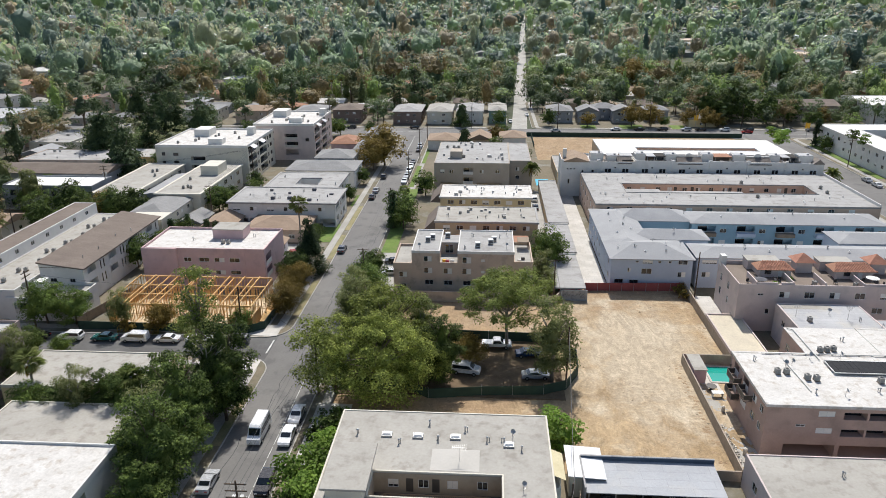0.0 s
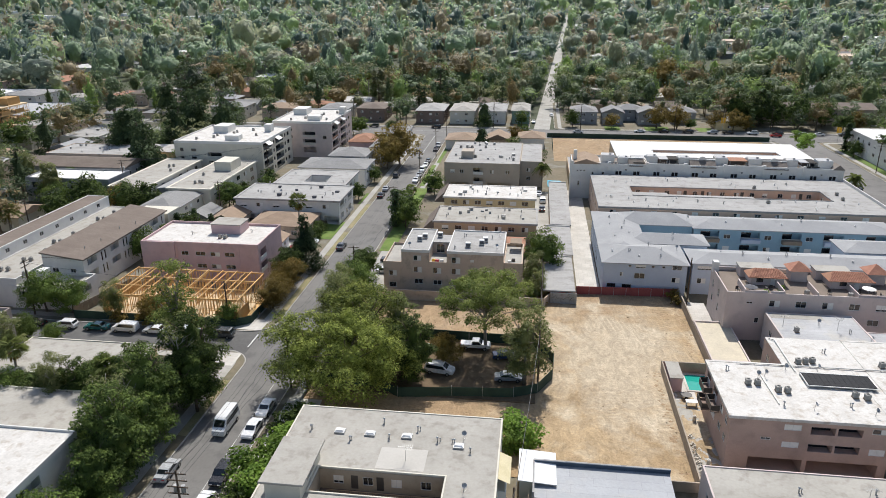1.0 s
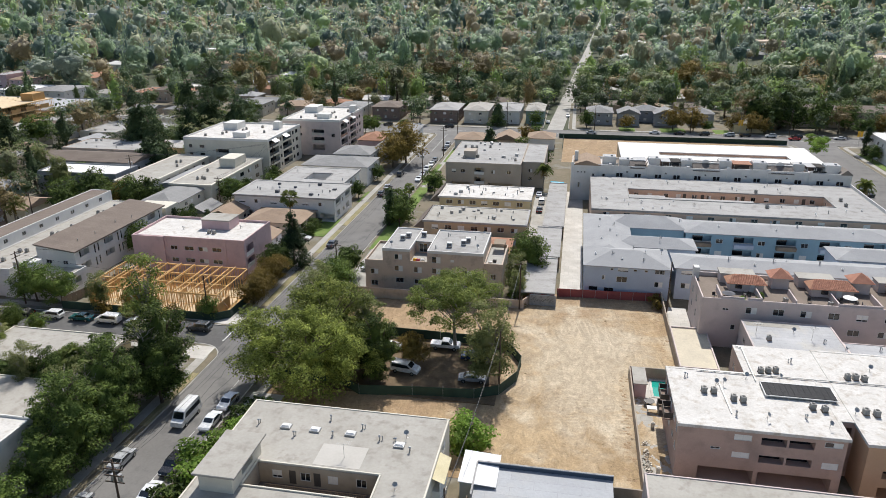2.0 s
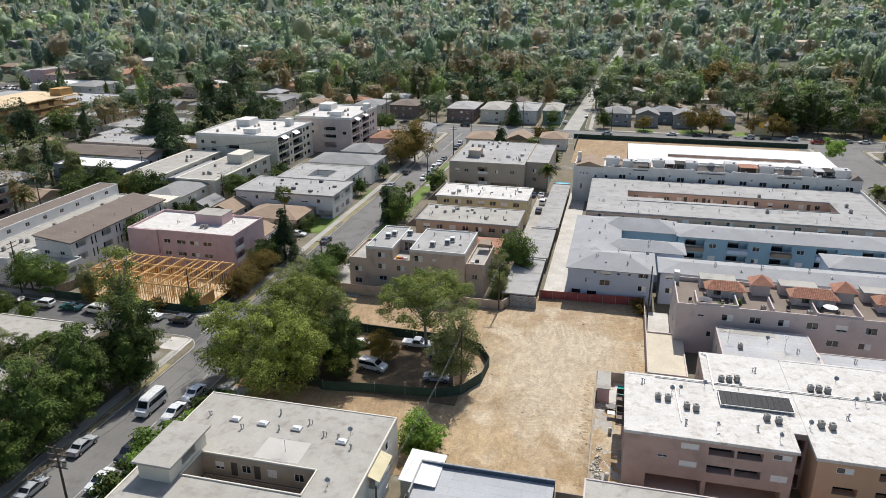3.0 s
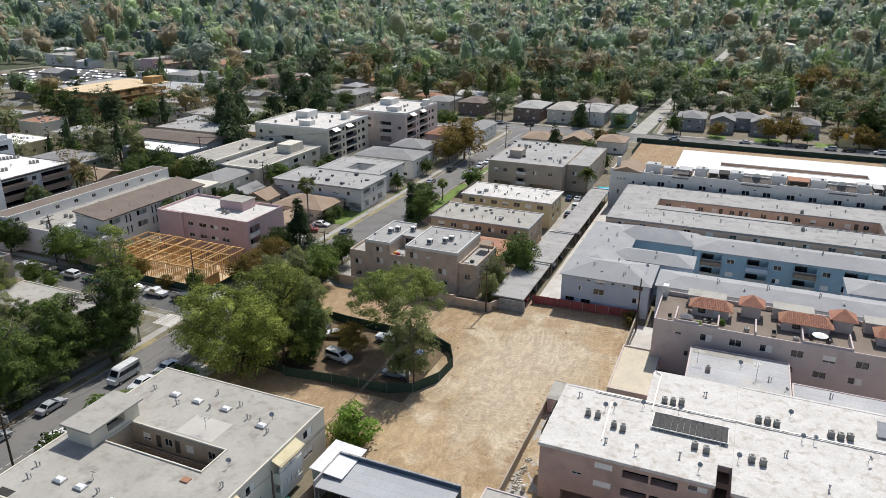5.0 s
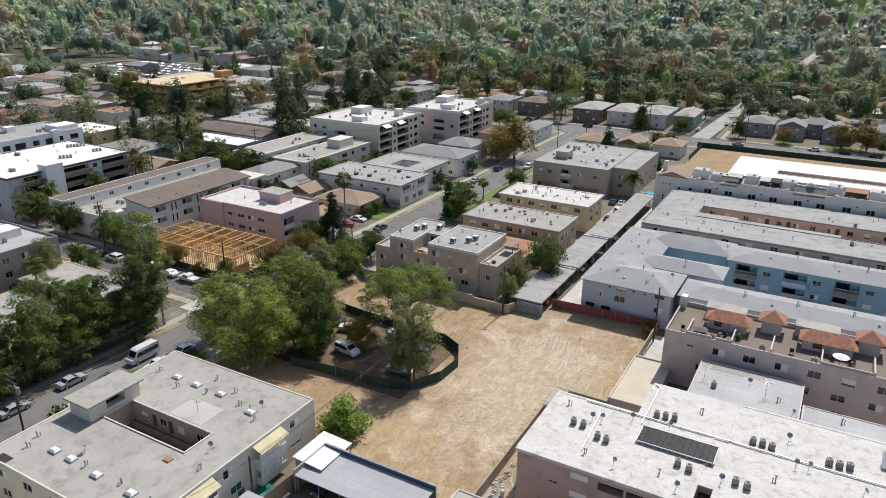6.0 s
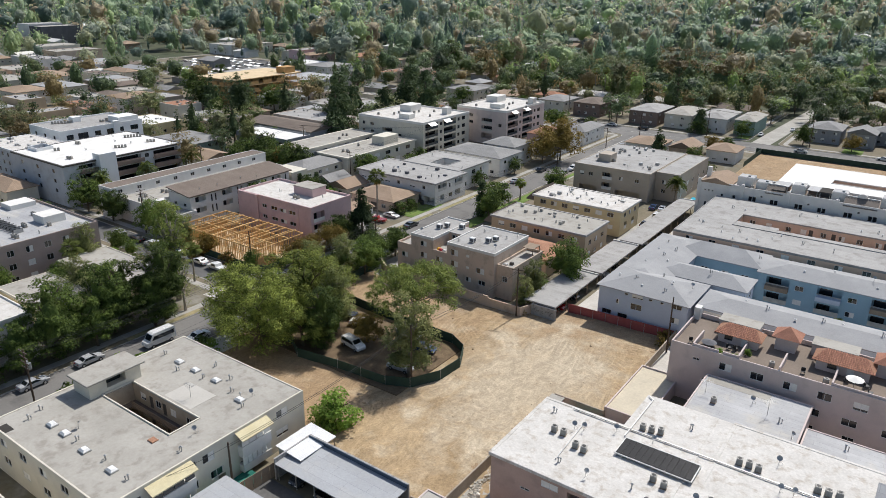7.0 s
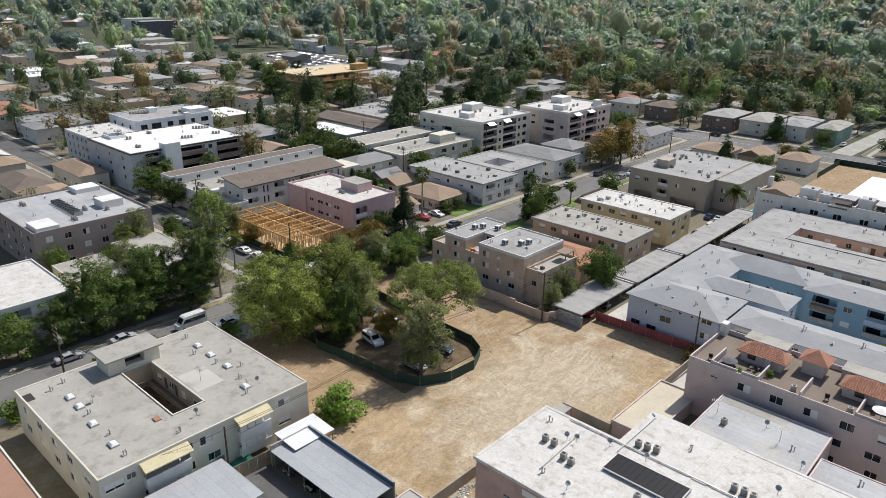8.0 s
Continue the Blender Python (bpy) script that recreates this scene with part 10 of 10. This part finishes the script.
for x0, x1, y0, y1, h, w, r in ((-150, -112, 264, 300, 6.6, m_cream, m_r_grey), (-186, -156, 266, 304, 6.6, m_beige, m_r_grey), (-146, -118, 304, 316, 6.0, m_cream, m_r_fg), (-160, -132, 206, 226, 7.2, m_beige, m_r_grey),
                                (-210, -176, 158, 180, 7.6, m_sand, m_r_grey), (-228, -200, 186, 204, 7.0, m_beige, m_r_terra), (-232, -196, 212, 236, 7.6, m_tan, m_r_grey), (-190, -166, 212, 240, 7.6, m_beige, m_r_terra), (-262, -236, 150, 190, 7.6, m_sand, m_r_grey),
                                (-300, -270, 190, 230, 7.6, m_tan, m_r_fg), (-310, -268, 240, 272, 6.8, m_beige, m_r_fg), (-262, -240, 206, 250, 6.6, m_white, m_r_fg), (-350, -316, 200, 250, 8.6, m_tan, m_r_fg), (-396, -360, 205, 255, 8.6, m_beige, m_r_grey), (-345, -312, 262, 300, 6.8, m_brown, m_r_brown),
                                (-400, -352, 285, 315, 7.6, m_white, m_r_fg), (-260, -220, 100, 140, 7, m_cream, m_r_shingle), (-215, -180, 120, 150, 6.6, m_grey, m_r_shingle), (-330, -285, 120, 160, 7, m_white, m_r_fg), (-280, -230, 365, 400, 8.0, m_white, m_r_bright), (-340, -300, 420, 450, 8.0, m_pink, m_r_grey),
                                (-270, -225, 420, 450, 8.5, m_white, m_r_grey), (-200, -160, 380, 410, 7.0, m_beige, m_r_terra), (-430, -395, 420, 470, 9.0, m_cream, m_r_fg), (-500, -450, 300, 340, 9.5, m_beige, m_r_fg), (-480, -440, 230, 270, 8.5, m_tan, m_r_grey), (-640, -590, 360, 400, 16, m_dkgrey, m_r_grey),
                                (-560, -520, 470, 510, 12, m_beige, m_r_fg), (-372, -322, 166, 190, 8.5, m_white, m_r_bright), (-560, -470, 208, 226, 9, m_white, m_r_white), (-555, -505, 262, 284, 9, m_bright, m_r_bright), (-442, -402, 262, 282, 7.5, m_white, m_r_white), (-470, -420, 186, 204, 8, m_beige, m_r_white), (-430, -380, 560, 590, 12, m_cream, m_r_fg), (-350, -310, 560, 590, 11, m_pink, m_r_grey), (-300, -250, 640, 665, 9, m_bright, m_r_bright), (-220, -190, 520, 545, 8, m_bright, m_r_bright)):
    rg = random.Random(int(x0 + 2 * y0))
    k = 2 if rg.random() < 0.6 else 3
    for i in range(k):
        a, b = i / k, (i + 1) / k - 0.06
        xa, xb, ya, yb = (x0 + (x1 - x0) * a, x0 + (x1 - x0) * b, y0 + rg.uniform(0, 6), y1 - rg.uniform(0, 6)) if x1 - x0 > y1 - y0 else (x0 + rg.uniform(0, 6), x1 - rg.uniform(0, 6), y0 + (y1 - y0) * a, y0 + (y1 - y0) * b)
        hh = h * rg.uniform(0.75, 1.15)
        if rg.random() < 0.42 and h < 9:
            house("house", "hipped-roof stucco apartment house among trees", xa, xb, ya, yb, hh * 0.85, rg.choice((w, m_cream, m_beige, m_white)), rg.choice((m_r_shingle, m_r_terra, m_r_tanny, m_r_brown, m_r_blue)), 1.7, False, 2, 7)
        else:
            block("commercial_building", "flat-roofed stucco building among the trees", "building", xa, xb, ya, yb, hh, w if i % 2 else rg.choice((w, m_cream, m_white)), r if i % 2 == 0 else rg.choice((r, m_r_fg, m_r_grey)), None, 0.3, floors=min(3, int(h / 3.1)), n=8 if x0 > -300 else 14, clutter=8)
lot = Mesh().box(-395, -285, 322, 412, 0.02, 0.14)
solid("parking_lot", lot, m_asphalt_old, "asphalt car park full of cars", "car park", "structure")
for tag, tint, sd in (("white", (0.7, 0.7, 0.7), 1), ("dark", (0.04, 0.045, 0.05), 2), ("silver", (0.35, 0.36, 0.37), 3)):
    rr = random.Random(sd)
    cm = Mesh()
    for i in range(60):
        x, y = -390 + (rr.randrange(36)) * 2.9, 326 + rr.randrange(8) * 10.6
        cm.chamfer(x - 0.9, x + 0.9, y - 2.2, y + 2.2, 0.35, 0.95, 0.12)
        cm.chamfer(x - 0.75, x + 0.75, y - 1.3, y + 1.0, 0.95, 1.45, 0.3)
    solid("parked_cars", cm, glossy("far_paint_" + tag, tint, 0.3, 0.1, 0.4), f"rows of {tag} cars in a far car park", "cars", "stuff")

# yards round the far houses: houses and trees on a loose plan of lots
EYE_X, EYE_Y = 75.0, 12.0


def free(x, y, r):
    if any(a - r < x < b + r and c - r < y < d + r for a, b, c, d in TAKEN):
        return False
    if 313 < y < 339 or (abs(x - (47.5 + (y - 335) * 0.042)) < 5 + r and y > 330) or (y < 320 and (abs(x) < 7 + r or 144 < x < 167)) or (101 < y < 121 and x < 0):
        return False
    return not (-397 < x < -283 and 320 < y < 414)


def bearing(x, y):
    return math.degrees(math.atan2(-(x - EYE_X), y - EYE_Y)), math.hypot(x - EYE_X, y - EYE_Y)


rng = random.Random(5)
FAR_WALLS = (m_cream, m_white, m_beige, m_tan, m_grey, m_yellow)
FAR_ROOFS = (m_r_shingle, m_r_blue, m_r_tanny, m_r_brown, m_r_fg, m_r_shingle, m_r_white, m_r_terra)
made = 0
for iy in range(24):
    for ix in range(58):
        x, y = -700 + ix * 19 + rng.uniform(-3, 3), 346 + iy * 24 + (8 if iy % 2 else 0) + rng.uniform(-3, 3)
        w, d = rng.uniform(10, 15), rng.uniform(9, 13)
        a, r = bearing(x, y)
        if not (-36 < a < 88 and r < 520) or not free(x, y, 9) or rng.random() < 0.35 or made > 110:
            continue
        made += 1
        house("cottage", rng.choice(("pale stucco house half hidden by trees", "small house with a low hipped roof among trees", "bungalow with a shingled roof under trees")), x - w / 2, x + w / 2, y - d / 2, y + d / 2, rng.uniform(3.2, 4.6), rng.choice(FAR_WALLS), rng.choice(FAR_ROOFS), 1.8, rng.random() < 0.4, 1 if r < 375 else 0, 12)
for iy in range(14):
    for ix in range(20):
        x, y = -440 + ix * 19 + rng.uniform(-3, 3), 60 + iy * 20 + rng.uniform(-3, 3)
        w, d = rng.uniform(10, 15), rng.uniform(9, 13)
        a, r = bearing(x, y)
        if a > 86 or x > -90 or not free(x, y, 9) or rng.random() < 0.25:
            continue
        house("cottage", "small stucco house with a low hipped roof", x - w / 2, x + w / 2, y - d / 2, y + d / 2, rng.uniform(3.4, 6.0), rng.choice(FAR_WALLS), rng.choice(FAR_ROOFS), 1.8, rng.random() < 0.4, 1 if r < 330 else 0, 10)

for key, h, rx, rz, mt, lobes, lobe, shape, sd in (("round", 11.0, 5.2, 5.0, f_mid, 30, 0.3, "round", 41), ("dark", 12.0, 5.0, 5.6, f_dark, 30, 0.3, "round", 42), ("olive", 15.0, 5.8, 6.6, f_olive, 34, 0.28, "round", 43), ("autumn", 15.0, 6.0, 6.6, f_brown, 34, 0.28, "round", 44),
                                                   ("cone", 19.0, 4.0, 9.0, l_con, 34, 0.36, "cone", 45), ("column", 15.0, 1.6, 7.2, l_con, 20, 0.8, "column", 46), ("bright", 9.0, 4.8, 4.2, f_bright, 30, 0.3, "round", 47), ("tall", 20.0, 6.6, 8.0, f_dark, 40, 0.26, "round", 48)):
    species("far_" + key, h, rx, rz, mt, lobes, 34, 0.3, lobe, shape, sd, low=-0.8, limbs=4, loose=0.35, core=0.5 if shape == "round" else 0.6 if shape == "cone" else 0.0)
FAR_KINDS = (("far_round", 5, "rounded green tree"), ("far_dark", 6, "dark dense tree"), ("far_olive", 4, "tall olive-green tree"), ("far_autumn", 2, "tall brownish tree"), ("far_cone", 2, "dark conifer"), ("far_column", 1, "slim dark cypress"), ("far_bright", 2, "bright green tree"), ("far_tall", 2, "very tall dark tree"))
bag = [k for k in FAR_KINDS for _ in range(k[1])]
spots, grove, NEAR = [], [], []
for i in range(9000):
    a, r = radians(rng.uniform(-37, 88)), math.sqrt(rng.uniform(170 ** 2, 520 ** 2))
    x, y = EYE_X - r * math.sin(a), EYE_Y + r * math.cos(a)
    if (y < 338 and x > -84) or (y < 378 and -130 < x < 135 and rng.random() < (0.95 if -20 < x < 125 else 0.65)):
        continue
    if x < -120 and y < 470 and rng.random() < (0.9 if x < -215 and y < 330 else 0.78):
        continue
    if not free(x, y, 1.5 if y > 338 else 0.0) or any((x - p) ** 2 + (y - q) ** 2 < (60 if y > 338 else 52) for p, q in spots):
        continue
    spots.append((x, y))
    k, _, lb = rng.choice(bag)
    sc = rng.uniform(0.6, 1.25)
    if r < 380 and len(NEAR) < 185:
        NEAR.append(tree(k, x, y, sc, label=lb + (" among far houses" if r > 300 else " between rooftops"), z=0.0))
    else:
        grove.append((x, y, sc))
    if len(spots) >= 860:
        break


# single trees that stand out beyond the cross street
for k, x, y, h, lb in (("far_autumn", -26.4, 446, 29, "very tall olive-brown tree"), ("far_autumn", -1.5, 450, 27, "very tall olive-brown tree"), ("far_dark", -68, 411, 20, "broad dark dense tree"), ("far_dark", -80, 415, 17, "broad dark dense tree"),
                       ("far_column", -16.5, 372, 19, "tall slim dark cypress"), ("far_column", -13.5, 372, 18, "tall slim dark cypress"), ("far_column", -7.9, 392, 27, "tall slim dark cypress"), ("far_column", -1.8, 375, 19, "tall slim dark cypress"),
                       ("far_bright", -44.4, 428, 13, "bright green tree"), ("far_olive", -46.6, 410, 26, "tall grey-green tree"), ("far_bright", 132, 546, 25, "large bright yellow-green tree"), ("far_olive", 103, 455, 18, "olive-green tree"), ("far_autumn", 138, 455, 22, "tall olive-brown tree"),
                       ("far_bright", -298, 596, 13, "bright green tree"), ("far_autumn", -164, 455, 24, "tall brownish tree"), ("far_tall", -135, 360, 30, "very tall dark tree"), ("far_tall", -141, 366, 26, "very tall dark tree"), ("far_round", -158, 477, 21, "tall green tree"), ("far_dark", 21, 452, 18, "broad dark dense tree"),
                       ("far_tall", 70, 470, 22, "tall dark tree by the far street"), ("far_dark", 56, 400, 15, "dark tree leaning over the far street"), ("far_dark", 44, 420, 15, "dark tree leaning over the far street"), ("far_olive", 60, 450, 17, "olive tree leaning over the far street")):
    tree(k, x, y, h / {"far_autumn": 15.0, "far_dark": 12.0, "far_column": 15.0, "far_bright": 9.0, "far_olive": 15.0, "far_tall": 20.0, "far_round": 11.0}[k], label=lb + " among far houses", z=0.0)


def crowns(name, places, quads, size, label, seed, k=2, tones=None):
    """Many far crowns: a rough, many-lobed body under a skin of leaves each, one mesh for each colour of leaf."""
    g = np.random.default_rng(seed)
    forms = []
    # wide, tall, pointed and slim crowns
    for i, (wide, high, cone) in enumerate(((1.0, 0.9, False), (0.85, 1.2, False), (1.1, 0.8, False), (0.75, 1.5, True), (0.95, 1.05, False), (1.0, 1.0, False), (0.55, 1.25, False), (1.15, 0.9, False), (0.8, 1.25, False), (1.05, 0.85, False))):
        form = np.array([wide, wide, high])
        v, f = shell(seed * 50 + i, k, 1.0, 1.0, 0.0, 20, 0.07, -0.05, cone)
        fine, _ = shell(seed * 50 + i, 4, 1.0, 1.0, 0.0, 20, 0.04, -0.05, cone)
        fine = fine[fine[:, 2] > -0.5]
        pick = fine[g.integers(0, len(fine), quads)]
        out = pick / np.linalg.norm(pick, axis=1)[:, None]
        w, _ = leaves(pick * g.uniform(0.8, 1.2, (quads, 1)), out + np.array([0, 0, 0.3]), size, g, 0.45)
        forms.append((v * 0.78 * form, f[(v[f][:, :, 2] > -0.45).any(1)], w * form))
    tones = tones or HAZED_WOODS
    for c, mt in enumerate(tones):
        vs, qs, fs, base = [], [], [], 0
        mine = places[c::len(tones)]
        for x, y, R, hz, z in mine:
            v, f, leafy = forms[int(g.integers(10))]
            t = g.uniform(0, 6.283)
            co, si = math.cos(t), math.sin(t)
            q = np.array([[co, si, 0], [-si, co, 0], [0, 0, 1]]) * np.array([R, R, hz])
            vs.append(v @ q + np.array([x, y, z]))
            qs.append(leafy @ q + np.array([x, y, z]))
            fs.append(f + base)
            base += len(v)
        core, leafy = np.concatenate(vs), np.concatenate(qs)
        v = np.concatenate([core, leafy])
        tagged(new(name, mesh_np(name, v, np.arange(len(leafy)).reshape(-1, 4) + len(core), mt, np.concatenate(fs), True)), label, "trees", kind="stuff")


crowns("grove", [(x, y, 6.4 * s_, 6.8 * s_, 7.4 * s_) for x, y, s_ in grove], 260, 0.1, "crowns of trees crowding round far houses", 2, 2, [f_mid, f_dark, f_olive, f_dark, f_bright, f_mid, f_dark, f_brown])


def woods(name, r0, r1, count, quads, size, spread, label, seed, k=2):
    """Far woods: thousands of crowns of uneven size, in clumps, with gaps where the houses are."""
    g = np.random.default_rng(seed)
    a, r = np.radians(g.uniform(-30, 78, count)), np.sqrt(g.uniform(r0 ** 2, r1 ** 2, count))
    x, y = EYE_X - r * np.sin(a), EYE_Y + r * np.cos(a)
    keep = (np.abs(x - (47.5 + (y - 335) * 0.042)) > 4.5) & ~((x > -397) & (x < -283) & (y > 320) & (y < 414))
    for bx0, bx1, by0, by1 in TAKEN:
        keep &= ~((x > bx0) & (x < bx1) & (y > by0) & (y < by1))
    out = []
    for i in np.nonzero(keep)[0]:
        clump = noise.noise((x[i] * 0.012, y[i] * 0.012, 7.0))
        if (clump < -0.3 and g.uniform() < 0.75) or (x[i] < -230 and y[i] < 400 and g.uniform() < 0.72):
            continue
        q = (0.48 + 1.3 * g.uniform() ** 3 + 0.35 * clump) * spread
        R, hz = q * g.uniform(0.75, 1.15), q * g.uniform(0.8, 1.4)
        out.append((x[i], y[i], R, hz, hz * g.uniform(0.95, 1.35)))
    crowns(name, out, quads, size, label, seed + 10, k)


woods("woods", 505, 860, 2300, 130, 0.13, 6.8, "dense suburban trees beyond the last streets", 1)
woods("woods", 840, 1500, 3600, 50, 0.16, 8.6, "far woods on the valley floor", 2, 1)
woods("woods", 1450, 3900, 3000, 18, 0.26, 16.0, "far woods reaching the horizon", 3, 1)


def far_roofs(name, r0, r1, count, material, seed, big):
    g = random.Random(seed)
    m = Mesh()
    for i in range(count):
        a, r = radians(g.uniform(-36, 88)), math.sqrt(g.uniform(r0 ** 2, r1 ** 2))
        x, y = EYE_X - r * math.sin(a), EYE_Y + r * math.cos(a)
        if abs(x - (47.5 + (y - 335) * 0.042)) < 20:
            continue
        w, d, h = g.uniform(6, 9) * big, g.uniform(5, 8) * big, g.uniform(4, 6.5) * (1 + 0.35 * (big - 1))
        m.box(x - w, x + w, y - d, y + d, -0.05, h)
        if big < 1.5:
            hip(m, x - w, x + w, y - d, y + d, h + 0.2, 2.2, 0.6, g.random() < 0.5)
    solid(name, m, material, "far roofs and walls showing between the trees", "buildings", "stuff")


far_roofs("far_houses", 500, 1300, 170, m_white, 1, 1.0)
far_roofs("far_houses", 500, 1300, 170, m_r_shingle, 2, 1.0)
far_roofs("far_houses", 500, 1300, 110, m_r_tanny, 3, 1.0)
far_roofs("far_blocks", 700, 2600, 90, m_bright, 4, 2.2)
far_roofs("far_blocks", 700, 2600, 60, m_beige, 5, 2.4)
# far hills under the sky
hill = Mesh()
for i in range(60):
    a0, a1 = radians(-45 + i * 2.3), radians(-45 + (i + 1) * 2.3)
    h0, h1 = 20 + 14 * noise.noise((i * 0.21, 4, 0)), 20 + 14 * noise.noise(((i + 1) * 0.21, 4, 0))
    p = [(EYE_X - r * math.sin(a), EYE_Y + r * math.cos(a), h) for a, r, h in ((a0, 4000, 0), (a1, 4000, 0), (a1, 4300, h1), (a0, 4300, h0))]
    hill.quad(*p)
solid("backdrop_hills", hill, m_ground, "low far hills at the horizon", "backdrop", "structure")
